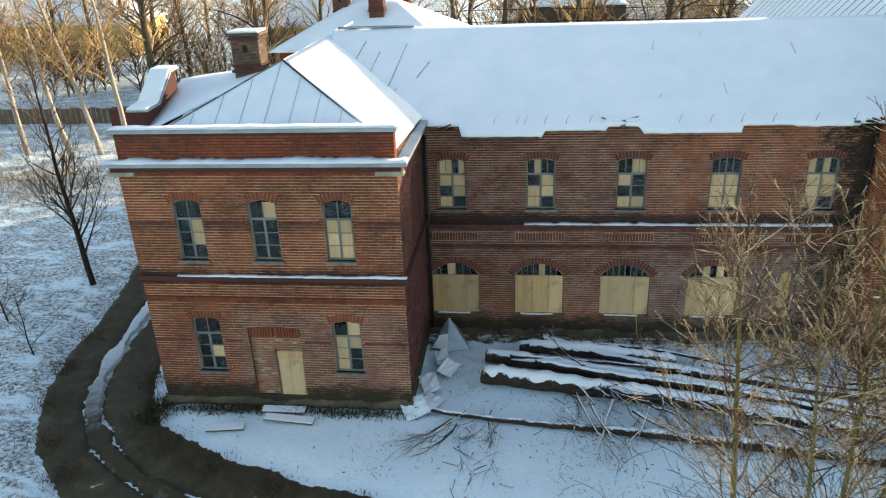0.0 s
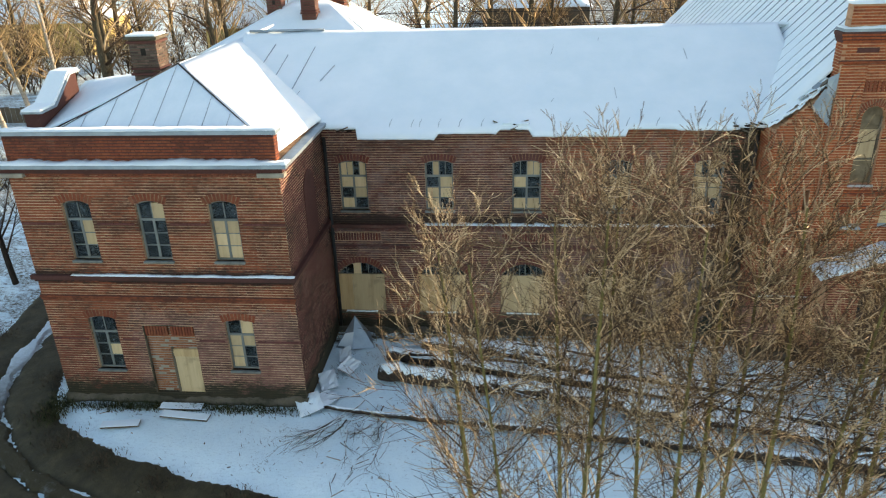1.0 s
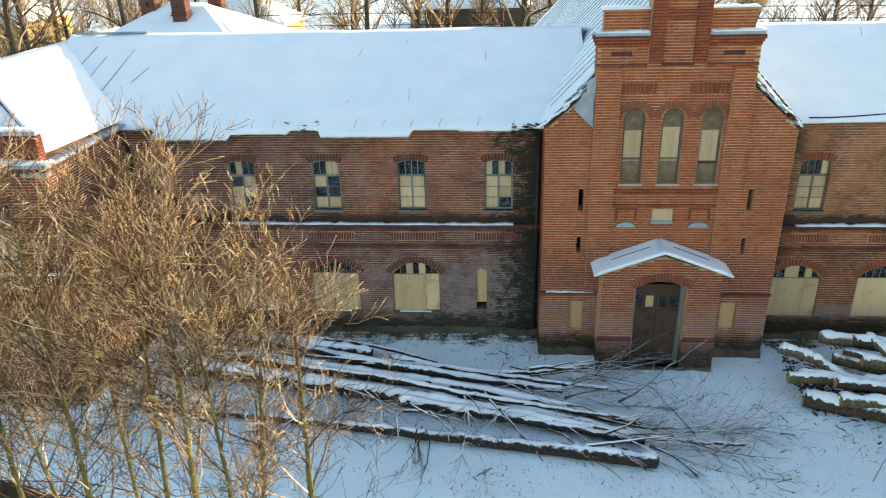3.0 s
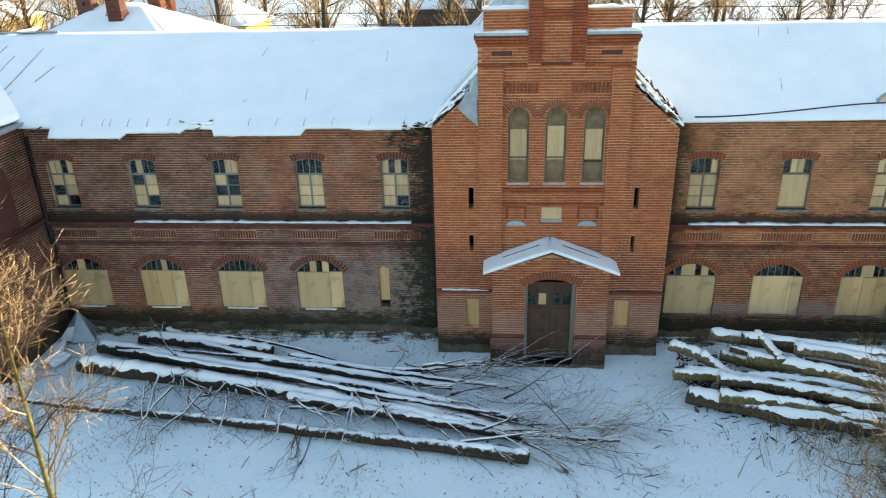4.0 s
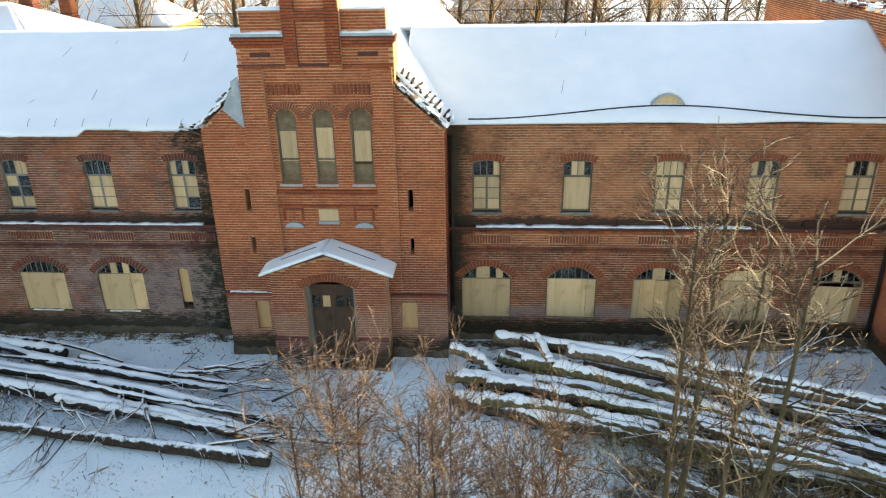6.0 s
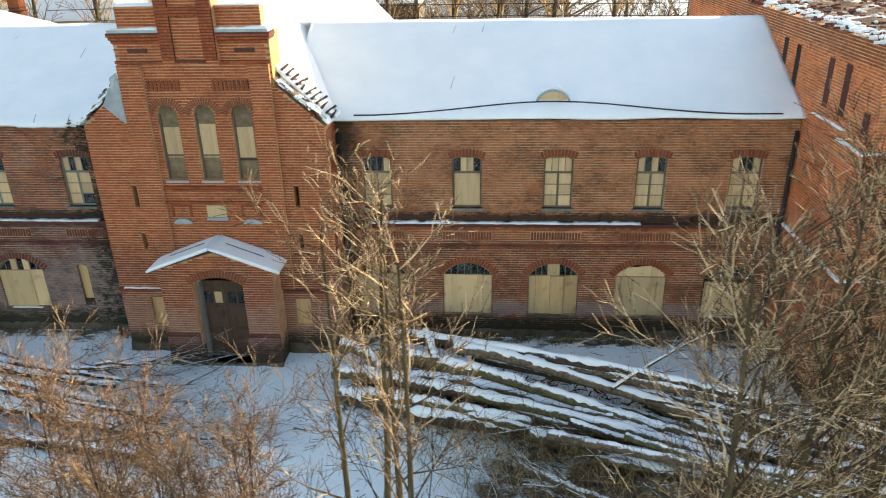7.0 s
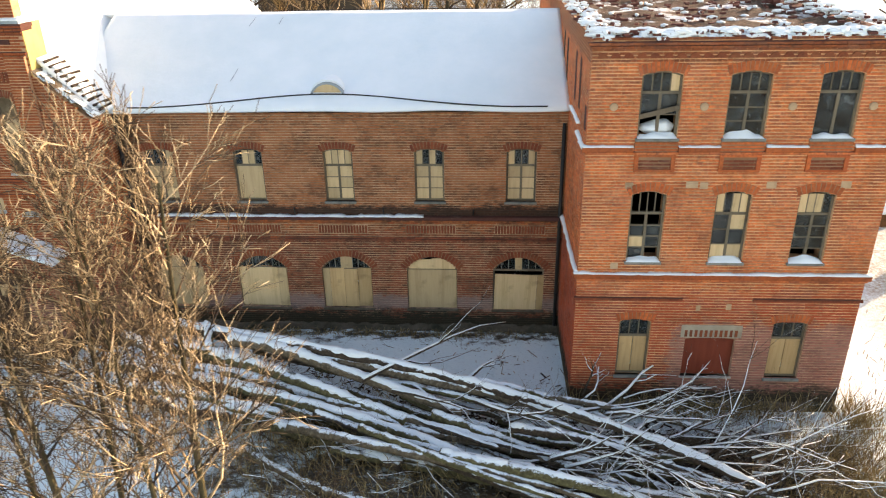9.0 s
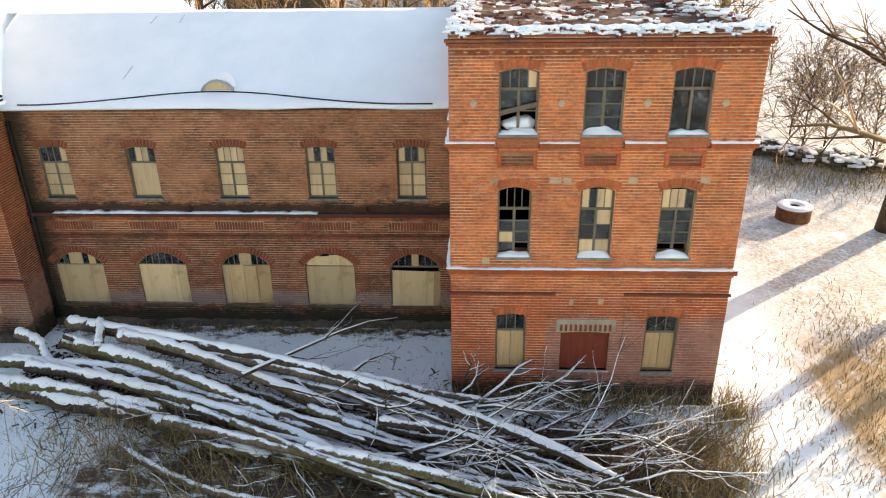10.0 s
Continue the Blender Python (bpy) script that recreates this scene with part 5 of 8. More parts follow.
# cheeks of the upper gable, seen from the sides
# east cheek in yellow, the low sun's glow put into its colour
box_part("gable_cheek", (MID + 2.251, MID + 2.3, GY + 0.02, GY + 0.95, 8.95, 10.48), yellow_wall, gab, "cheek coloured sunlit yellow")
brickwork("brickwork", GY, GY + 0.45, 8.9, 10.48, side_west(MID - 2.25), [], brick_gab, gab, 45)
# stepped caps and the central pier
for s in (-1, 1):
    x0, x1 = sorted((MID + s * 0.82, MID + s * 2.33))
    box_part("gable_cap", (x0, x1, GY - 0.12, GY + 0.5, 10.5, 10.58), metal, gab)
    snow_strip("snow_on_cap", x0, x1, GY - 0.13, GY + 0.5, 10.582, 0.08, gab, 20 + s)
    x0, x1 = sorted((MID + s * 0.82, MID + s * 2.1))
    box_part("gable_step_core", (x0, x1, GY + 0.12, GY + 0.5, 10.58, 11.2), mortar_gab, gab)
    brickwork("brickwork", x0, x1, 10.66, 11.2, front(GY + 0.12), [], brick_gab, gab, 46 + s)
    snow_strip("snow_on_cap", x0 - 0.05, x1 + 0.05, GY + 0.06, GY + 0.55, 11.2, 0.08, gab, 24 + s)
for z0, z1, d in ((10.2, 10.284, 0.045), (10.29, 10.374, 0.085), (10.38, 10.49, 0.12)):
    for x0, x1 in ((MID - 2.25 - d, MID - 0.825), (MID + 0.825, MID + 2.25 + d)):
        box_part("corbel_course", (x0, x1, GY - d, GY + 0.45, z0, z1), mat_band, gab)
        brickwork("band_bricks", x0, x1, z0 + 0.006, z1, front(GY - d), [], brick_gab, gab, int(z0 * 50 + x0))
for x0, x1 in ((MID - 2.31, MID - 0.825), (MID + 0.825, MID + 2.31)):
    box_part("sooty_panel", (x0 + 0.45, x1 - 0.45, GY - 0.03, GY - 0.001, 9.93, 10.06), mat_band, gab, "dark brick panel", 0.004)
box_part("pier_core", (MID - 0.82, MID + 0.82, GY - 0.12, GY + 0.5, 9.6, 12.3), mortar_gab, gab)
brickwork("brickwork", MID - 0.82, MID + 0.82, 9.62, 12.3, front(GY - 0.12), [], brick_gab, gab, 50)
for x0, x1, z0, z1 in ((MID - 0.8, MID - 0.42, 9.76, 12.2), (MID + 0.42, MID + 0.8, 9.76, 12.2), (MID - 0.42, MID + 0.42, 10.95, 11.2)):
    box_part("pier_surround", (x0, x1, GY - 0.19, GY - 0.125, z0, z1), mat_band, gab)
    brickwork("band_bricks", x0, x1, z0 + 0.004, z1, front(GY - 0.19), [], brick_gab, gab, int(x0 * 9))
# dark box standing in for the shadow at the panel's lower edge
box_part("panel_ledge", (MID - 0.45, MID + 0.45, GY - 0.17, GY - 0.125, 9.68, 9.76), mat_band, gab)
# shallow pilasters, bands
for x0, x1 in ((14.99, 15.7), (18.86, 19.47)):
    box_part("pilaster_core", (x0, x1, GY - 0.12, GY - 0.001, 2.4, 9.6), mortar_gab, gab)
    brickwork("brickwork", x0, x1, 2.4, 9.6, front(GY - 0.12), [], brick_gab, gab, int(x0 * 10))
for z0, z1 in ((5.75, 5.9), (5.35, 5.42)):
    brick_band(15.7, 18.86, GY, z0, z1, 0.07, gab, int(z0 * 10), brick_gab)
for s in (-1, 1):
    x0, x1 = sorted((MID + s * 0.84, MID + s * 2.28))
    brick_band(x0, x1, GY, 9.63, 9.72, 0.06, gab, 55 + s, brick_gab)
for hole in GAB:
    wn += 1
    w = thing(f"window_{wn}", ((hole[0] + hole[1]) / 2, GY, hole[2]), "tall round-headed gable window closed with boards", "window", kind="structure")
    box_part("board", (-0.25, 0.25, 0.15, 0.178, 0.68, 1.62 + 0.1 * (hole is GAB[1])), plywood, w)
    zb = 0.75 if hole is not GAB[2] else 0.62
    box_part("infill", (-0.32, 0.32, 0.18, 0.3, 0.0, zb), dirty_plaster, w, "rough mottled plaster infill")
    box_part("infill", (-0.32, 0.32, 0.18, 0.3, zb, 2.34), dirty_plaster, w)
    box_part("rail", (-0.3, 0.3, 0.13, 0.2, zb - 0.03, zb + 0.03), frame_brown if hole is not GAB[2] else door_wood, w)
    for sx in (-1, 1):
        box_part("jamb", (min(sx * 0.27, sx * 0.32), max(sx * 0.27, sx * 0.32), 0.12, 0.2, 0.0, 2.02), frame_brown, w)
    box_part("window_sill", (-0.36, 0.36, -0.06, 0.16, -0.07, -0.002), concrete, w)
    soldier_arch(gab, (hole[0] - 0.03, hole[1] + 0.03, hole[2], hole[3], hole[4]), GY, 0.2, 19)
for hole in GAB_LOW[:2]:
    wn += 1
    w = thing(f"window_{wn}", ((hole[0] + hole[1]) / 2, GY, hole[2]), "small boarded window beside the porch", "window", kind="structure")
    box_part("board", (-0.25, 0.25, 0.1, 0.13, 0.0, 1.05), plank_wood, w)
for x in (16.15, 18.38):
    # half-round zinc ledges beside the plaque, under small framed panels
    bm = bmesh.new()
    prism(bm, [(x + 0.3 * math.cos(math.pi * q / 8), 4.68 + 0.17 * math.sin(math.pi * q / 8)) for q in range(9)], GY - 0.09, GY - 0.001)
    part("zinc_ledge", bm, metal, gab, "blue-grey zinc ledge")
    for x0, x1, z0, z1 in ((x - 0.33, x + 0.33, 5.22, 5.29), (x - 0.33, x - 0.25, 4.88, 5.22), (x + 0.25, x + 0.33, 4.88, 5.22)):
        box_part("panel_frame", (x0, x1, GY - 0.03, GY - 0.001, z0, z1), brick_arch, gab, "", 0.004)
for x0, x1 in ((15.75, 16.75), (17.7, 18.8)):
    me = bpy.data.meshes.new("dentil")
    bm = bmesh.new()
    box(bm, -0.035, 0.035, -0.03, 0.0, 0.0, 0.3)
    bm.to_mesh(me)
    bm.free()
    me.materials.append(brick_arch)
    for k in range(9):
        ob = new("dentil", me)
        ob.parent = gab
        ob.location = (x0 + 0.05 + k * (x1 - x0 - 0.1) / 8, GY - 0.006, 8.85)
snow_strip("snow_on_ledge", 13.75, 15.3, GY - 0.09, GY, 2.36, 0.03, gab, 61)
brick_band(GX0 - 0.02, 15.4, GY, 2.26, 2.355, 0.08, gab, 62, brick_gab)
brick_band(19.1, GX1 + 0.02, GY, 2.26, 2.355, 0.08, gab, 63, brick_gab)
w = thing("wall_plaque", (17.26, GY, 4.78), "blank pale plaque on the gable bay", "plaque")
box_part("panel", (-0.31, 0.31, 0.0, 0.09, 0.1, 0.48), plywood, w, "pale cream panel")
box_part("ledge", (-0.33, 0.33, -0.05, 0.08, 0.0, 0.1), metal, w)

# ---- porch ----
por = thing("porch", (MID, QY, 0), "small gabled brick porch with snow on its roof", "porch")
por.matrix_world = Matrix.Identity(4)
DOOR = (16.45, 18.08, 0.1, 2.95, 3.2)
wall_mesh("wall_core", 15.43, 19.06, -0.3, 3.45, QY, QY + 0.4, [DOOR], mortar_gab, por)
bm = bmesh.new()
prism(bm, [(15.43, 3.45), (19.06, 3.45), (17.24, 4.05)], QY, QY + 0.4)
part("pediment_core", bm, mortar_gab, por)
brickwork("brickwork", 15.43, 19.06, 0.0, 4.0, front(QY), [DOOR], brick_gab, por, 61, top=lambda u: 3.45 + (1.82 - abs(u - 17.24)) * 0.33)
box_part("side_wall", (15.43, 15.8, QY + 0.4, GY, -0.3, 3.45), mortar_gab, por)
box_part("side_wall", (18.69, 19.06, QY + 0.4, GY, -0.3, 3.45), mortar_gab, por)
roof_sheet("roof_slope", [(15.15, QY - 0.18, 3.42), (15.15, GY + 0.02, 3.42), (17.24, GY + 0.02, 4.2), (17.24, QY - 0.18, 4.2)][::1], 0.1, snow, por, "", 14, 10, 0.02, 62)
roof_sheet("roof_slope", [(19.33, GY + 0.02, 3.42), (19.33, QY - 0.18, 3.42), (17.24, QY - 0.18, 4.2), (17.24, GY + 0.02, 4.2)], 0.1, snow, por, "", 14, 10, 0.02, 63)
soldier_arch(por, DOOR, QY, 0.25, 20)
for x0, x1 in ((15.4, 16.45), (18.08, 19.09)):
    brick_band(x0, x1, QY, 1.12, 1.2, 0.05, por, int(x0), brick_dark)
    brick_band(x0 - 0.03, x1, QY, 0.0, 1.12, 0.07, por, int(x0) + 40, brick_gab, "pier_base")
    rough_foot(x0 - 0.05, x1, QY - 0.06, 0.18, por, int(x0), 0.04)
box_part("door_step", (16.46, 18.07, QY - 0.12, QY + 0.45, -0.2, 0.1), stone, por, "worn dark stone step", 0.02)
tubes("ridge_snow", [([(17.24, QY - 0.19, 4.235), (17.24, QY + 0.4, 4.24), (17.24, GY + 0.02, 4.235)], [0.03, 0.035, 0.03])], snow, por, "", 8)
for sx in (-1, 1):
    tubes("roof_seam", [([(17.24 + sx * 0.35, QY + 0.42, 4.19), (17.24 + sx * 1.5, QY + 0.4, 3.76)], [0.012, 0.012])], dark_iron, por, "", 5)
dr = thing("door_3", (17.26, QY, 0.1), "brown double door with small panes in the porch", "door", kind="structure")
for s in (-1, 1):
    leaf = box_part("door_leaf", (min(0, s * 0.78) + 0.004, max(0, s * 0.78) - 0.004, 0.5, 0.56, 0, 2.75), door_wood, dr, "", 0.004)
    for k in (0, 1):
        x = s * (0.22 + 0.34 * k)
        box_part("pane", (x - 0.12, x + 0.12, 0.485, 0.5, 1.95, 2.35), plywood if (s < 0 and k == 0) else glass, leaf)
    for z in (0.25, 1.1):
        box_part("panel", (s * 0.4 - 0.28, s * 0.4 + 0.28, 0.485, 0.5, z, z + 0.7), door_wood, leaf, "", 0.006)
box_part("door_frame", (-0.81, -0.7, 0.3, 0.5, 0, 2.9), frame_paint, dr)
box_part("door_frame", (0.7, 0.81, 0.3, 0.5, 0, 2.9), frame_paint, dr)

# ---- chimneys, dormer and roof details ----
def chimney(at, w, d, z0, z1, label, mat, cap_snow=True, hole=True):
    c = thing("chimney", (at[0], at[1], z0), label, "chimney", "roof chimneys")
    H = z1 - z0
    box_part("shaft_core", (-w / 2, w / 2, -d / 2, d / 2, 0, H), stone, c)
    brickwork("brickwork", -w / 2, w / 2, 0.0, H * 0.93, lambda u, k, z: (u, -d / 2 - k, z), [], mat, c, int(w * 100 + at[0] * 7), loss=0.03)
    brickwork("brickwork", -d / 2, d / 2, 0.0, H * 0.93, lambda u, k, z: (w / 2 + k, u, z), [], mat, c, int(w * 90 + at[1]), loss=0.03)
    for k, (z, e) in enumerate(((H * 0.42, 0.07), (H * 0.5, 0.04), (H * 0.9, 0.06), (H * 0.96, 0.1))):
        box_part("corbel", (-w / 2 - e, w / 2 + e, -d / 2 - e, d / 2 + e, z, z + 0.075), stone if k == 3 else mat_band, c, "", 0.008)
    if hole:
        # uncut vent: a dark plate carries the shade of the hole
        box_part("vent_hole_plate", (-0.08, 0.08, -d / 2 - 0.014, -d / 2 + 0.01, H * 0.72, H * 0.82), dark_inside, c)
    if cap_snow:
        bm = bmesh.new()
        box(bm, -w / 2 - 0.06, w / 2 + 0.06, -d / 2 - 0.06, d / 2 + 0.06, H * 0.96 + 0.078, H * 0.96 + 0.15, 0.03)
        part("snow_cap", bm, snow, c, "thin snow on top")
    return c


chimney((-5.5, 21.25), 0.86, 0.7, 8.6, 10.62, "soot-stained crumbling brick chimney with snow on top", brick_soot)
chimney((-6.7, 38.6), 0.8, 0.7, 8.4, 10.6, "tall brick chimney of the rear wing", brick_dark)
chimney((-4.6, 37.6), 0.75, 0.7, 8.9, 10.5, "dark brick chimney on the snowy rear roof", brick_dark, False, False)
chimney((-3.7, 40.5), 0.7, 0.7, 8.9, 10.7, "red brick chimney of the rear wing", brick_red, False, False)
chimney((-8.2, 52.0), 0.8, 0.8, 6.8, 9.6, "pale brick chimney of a house behind", brick_orange, True, False)

# stepped firewall parapet on the west side of the pavilion
fw = thing("parapet_wall", (0, 0, 0), "brick firewall parapet with snow on its zinc cover", "parapet")
for nm, prof, w, mt in (("wall_block", [(18.6, 7.4), (18.6, 8.98), (19.35, 9.02), (20.4, 9.78), (20.9, 9.8), (20.9, 7.4)], (-8.45, -8.0), mat_band),
                        ("zinc_cover", [(18.54, 8.985), (19.36, 9.025), (20.4, 9.785), (20.95, 9.805), (20.95, 9.86), (20.38, 9.84), (19.32, 9.08), (18.54, 9.04)], (-8.52, -7.86), metal),
                        ("snow_cap", [(18.56, 9.042), (19.33, 9.085), (20.38, 9.845), (20.93, 9.865), (20.93, 9.92), (20.36, 9.91), (19.28, 9.16), (18.58, 9.1)], (-8.5, -7.9), snow)):
    bm = bmesh.new()
    prism(bm, [(y, z) for y, z in prof], -w[1], -w[0])
    part(nm, bm, mt, fw).matrix_world = pose(0.12, 0, -0.2, 0, 0, 90)
roof_sheet("west_slope", [(-8.0, 18.3, 8.15), (-8.0, 21.6, 9.15), (-4.6, 22.4, 9.45), (-4.2, 20.4, 9.78)], 0.05, frosted, roof, "", 12, 8, 0.02, 71)

# zinc seams and hip flashings
def seam(name, a, b, r=0.02, mat=None, parent=None):
    return tubes(name, [([a, b], [r, r])], mat or metal, parent or roof, "", 5)


APs = AP + Vector((0, 0, 0.08))
seam("hip_flashing", APs, (PX1 - 0.2, 17.3, 8.02), 0.026, dark_iron)
seam("hip_flashing", APs, (PX0 + 0.2, 17.3, 8.02), 0.026, dark_iron)
for k in range(1, 10):
    s = k / 10
    b0 = Vector((PX0 + 0.3 + (PX1 - PX0 - 0.6) * s, 17.3, 8.065))
    f = 1 - abs(2 * s - 1)
    e = Vector((b0.x, 17.3 + 2.9 * f, 8.065 + 1.78 * f))
    if f > 0.15:
        seam("roof_seam", b0, e, 0.008)
seam("ridge_flashing", (-3.8, 25.9, 10.12), (-1.0, 25.95, 10.12), 0.05)
rng = random.Random(5)
for k in range(11):
    x = rng.uniform(-1.5, 12.5) if k < 7 else rng.uniform(22, 34)
    y = rng.uniform(21.6, 25.4)
    d = rng.uniform(0.15, 0.6)
    p = Vector(slope_pt(x, y)) + Vector((0, 0, 0.115))
    q = Vector(slope_pt(x + rng.uniform(-0.05, 0.12), y + d)) + Vector((0, 0, 0.115))
    seam("roof_seam", p, q, 0.008)
for x, y0, y1 in ((-2.4, 22.5, 24.6), (-1.5, 22.8, 25.0), (-0.6, 23.2, 24.0), (-3.0, 23.4, 25.2)):
    seam("roof_seam", Vector(slope_pt(x, y0)) + Vector((0, 0, 0.115)), Vector(slope_pt(x + 0.35, y1)) + Vector((0, 0, 0.115)), 0.016)
for k in range(30):
    y = 21.5 + k * 0.6
    seam("roof_rib", (GX0 + 0.2, y, 8.09 + 0.09), (MID - 0.05, y, CR + 0.06), 0.028)

# snow guards along the left eave
for x in (2.05, 2.75, 3.0, 3.6, 4.25, 4.95, 7.6, 8.5, 9.4, 10.3, 11.5, 12.6):
    p = Vector(slope_pt(x, 21.0)) + Vector((0, 0, 0.1))
    tubes("snow_guard", [([p, p + Vector((0.03, 0.03, 0.13)), p + Vector((0.1, 0.06, 0.25))], [0.011, 0.01, 0.008])], metal, roof, "", 4)

# eave line of the right range: dark tube for the shaded snow gap that bows up to the dormer
lip = []
for k in range(61):
    x = 21.6 + (34.4 - 21.6) * k / 60
    up = 0.62 * math.exp(-((x - 27.7) / 3.6) ** 2) - 0.06
    y = 21.25 + max(up, 0.0)
    lip.append(Vector(slope_pt(x, y)) + Vector((0, 0, 0.125)))
tubes("snow_gap_line", [(lip, [0.024] * len(lip))], dark_iron, roof, "dark tube in place of the shaded gap in the snow, bowing up to the dormer", 6)
dm = thing("dormer", (27.7, 21.9, 7.95), "small half-round roof dormer with a boarded face", "dormer")
pts = [(0.5 * math.cos(math.pi * k / 12), 0.46 * math.sin(math.pi * k / 12)) for k in range(13)]
bm = bmesh.new()
prism(bm, pts, 0.0, 0.05)
part("face_board", bm, plywood, dm)
bm = bmesh.new()
prism(bm, [(x * 1.12, z * 1.12) for x, z in pts] + [(x, z) for x, z in pts[::-1]], -0.08, 1.2)
part("hood", bm, metal, dm)
bm = bmesh.new()
prism(bm, [(x * 1.16, z * 1.26 + 0.01) for x, z in pts[2:11]] + [(x * 1.13, z * 1.13) for x, z in pts[2:11][::-1]], 0.02, 1.2)
part("snow_cap", bm, snow, dm)
box_part("sill", (-0.55, 0.55, -0.06, 0.06, -0.06, 0.0), metal, dm)

# torn zinc flashing and broken tiles at the gable shoulders
for at, outline in (((14.7, GY - 0.06, 8.42), [(-0.33, 0.02), (-0.05, 0.55), (0.24, 0.44), (0.27, -0.56), (0.08, -0.38)]), ((14.86, GY - 0.05, 9.05), [(-0.15, 0.2), (0.11, 0.36), (0.12, -0.36), (-0.14, -0.2)]),
                    ((14.45, GY + 0.2, 8.42), [(-0.28, -0.2), (-0.05, 0.1), (0.3, 0.36), (0.2, 0.05)])):
    sh = thing("torn_flashing", at, "torn bent zinc flashing hanging at the gable", "flashing", "torn flashings")
    n = len(outline)
    v = [(x, -0.1 * abs(math.sin(7 * x + 3 * z)), z) for x, z in outline]
    v += [(x, y + 0.012, z) for x, y, z in v]
    mesh_ob("sheet", v, [tuple(range(n)), tuple(range(2 * n - 1, n - 1, -1))] + [(k, n + k, n + (k + 1) % n, (k + 1) % n) for k in range(n)], metal, sh)
rng = random.Random(9)
for k in range(12):
    t = k / 11
    for s in (-1, 1):
        x = MID + s * (3.62 - 1.25 * t)
        ob = box_part("broken_tile", (-0.11, 0.11, -0.2, 0.2, 0, 0.035), old_wood if k % 3 else metal, roof, "", 0.004)
        ob.matrix_world = pose(x, GY + 0.22 + rng.uniform(-0.06, 0.06), 7.84 + 1.13 * t + rng.uniform(0.08, 0.2), rng.uniform(-10, 10), s * 42 + rng.uniform(-12, 12), rng.uniform(-30, 30))
    for s in (-1, 1):
        x = MID + s * (3.7 - 1.3 * t)
        bm = bmesh.new()
        box(bm, -0.14, 0.14, -0.24, 0.24, 0.0, 0.06, 0.02)
        ob = part("snow_cap", bm, snow, roof)
        ob.matrix_world = pose(x, GY + 0.25, 7.9 + 1.16 * t, 0, s * 42, rng.uniform(-20, 20))

for k in range(11):
    x = MID + 3.72 - 0.135 * k
    z = 7.78 + (3.79 - (x - MID)) * 1.047
    ob = box_part("batten", (-0.035, 0.035, 0.0, 0.95 - 0.05 * (k % 3), 0.1, 0.15), bark_dark, roof, "bare dark roof batten")
    ob.matrix_world = pose(x, GY + 0.42, z, 0, 46, rng.uniform(-8, 8))
    if k % 4 != 2:
        ob = box_part("snow_slab", (-0.05, 0.05, 0.0, rng.uniform(0.3, 0.8), 0.1, 0.18), snow, roof, "", 0.02)
        ob.matrix_world = pose(x + 0.06, GY + 0.4 + rng.uniform(0, 0.3), z - 0.05, 0, 46, rng.uniform(-10, 10))

snow_on_side = snow_strip("snow_on_belt", -20.7, -18.7, 0.0, 0.12, 0, 0.08, tow, 33)
snow_on_side.matrix_world = pose(TX0 - 0.1, 0, 8.0, 0, 0, -90)
snow_on_side = snow_strip("snow_on_belt", -19.0, -17.35, 0.0, 0.12, 0, 0.08, tow, 34)
snow_on_side.matrix_world = pose(TX0 - 0.1, 0, 7.7, 0, 0, -90)
snow_on_side = snow_strip("snow_on_belt", -21.4, -17.35, 0.0, 0.12, 0, 0.08, tow, 35)
snow_on_side.matrix_world = pose(TX0 - 0.11, 0, 4.3, 0, 0, -90)

# niches and slits on the tower's west wall as dark plates, shade in their colour; round tie plates; frieze discs
for y, z0, z1, m in ((23.6, 8.55, 9.7, dark_inside), (22.55, 8.4, 9.63, dark_inside), (20.2, 8.3, 9.63, mat_band), (19.15, 8.3, 9.65, mat_band), (17.75, 8.1, 8.7, mat_band)):
    box_part("niche", (TX0 - 0.016, TX0 + 0.02, y - 0.16, y + 0.16, z0, z1), m, tow, "dark plate coloured as a narrow shaded niche")
for x in (35.66, 37.8, 39.86, 41.72):
    tp = thing("tie_plate", (x, TY, 8.77), "round whitewashed iron tie plate on the tower", "tie plate", "tower tie plates")
    bm = bmesh.new()
    bmesh.ops.create_cone(bm, cap_ends=True, segments=14, radius1=0.11, radius2=0.09, depth=0.05)
    bmesh.ops.rotate(bm, matrix=Matrix.Rotation(radians(90), 3, "X"), verts=bm.verts)
    part("disc", bm, mortar, tp).location = (0, -0.02, 0)
for x, z, w in ((36.2, 6.75, 0.2), (37.75, 6.78, 0.3), (38.05, 6.76, 0.2), (39.7, 6.78, 0.25), (41.5, 6.8, 0.25), (38.35, 3.25, 0.12), (39.15, 3.3, 0.14), (36.0, 4.5, 0.2)):
    box_part("plaster_patch", (x - w / 2, x + w / 2, TY - 0.02, TY - 0.002, z - 0.08, z + 0.1), mortar, tow, "", 0.006)
for k in range(24):
    x = TX0 + 0.25 + k * (TX1 - TX0 - 0.5) / 23
    bm = bmesh.new()
    n = 10
    prism(bm, [(0.12 * math.cos(math.pi * q / n), 0.12 * math.sin(math.pi * q / n)) for q in range(n + 1)], -0.03, 0.02)
    ob = part("frieze_disc", bm, brick_arch, tow)
    ob.location = (x, TY - 0.004, 9.92)
# ruined top: loose bricks with snow
rng = np.random.default_rng(77)
v, f, vs, fs = [], [], [], []
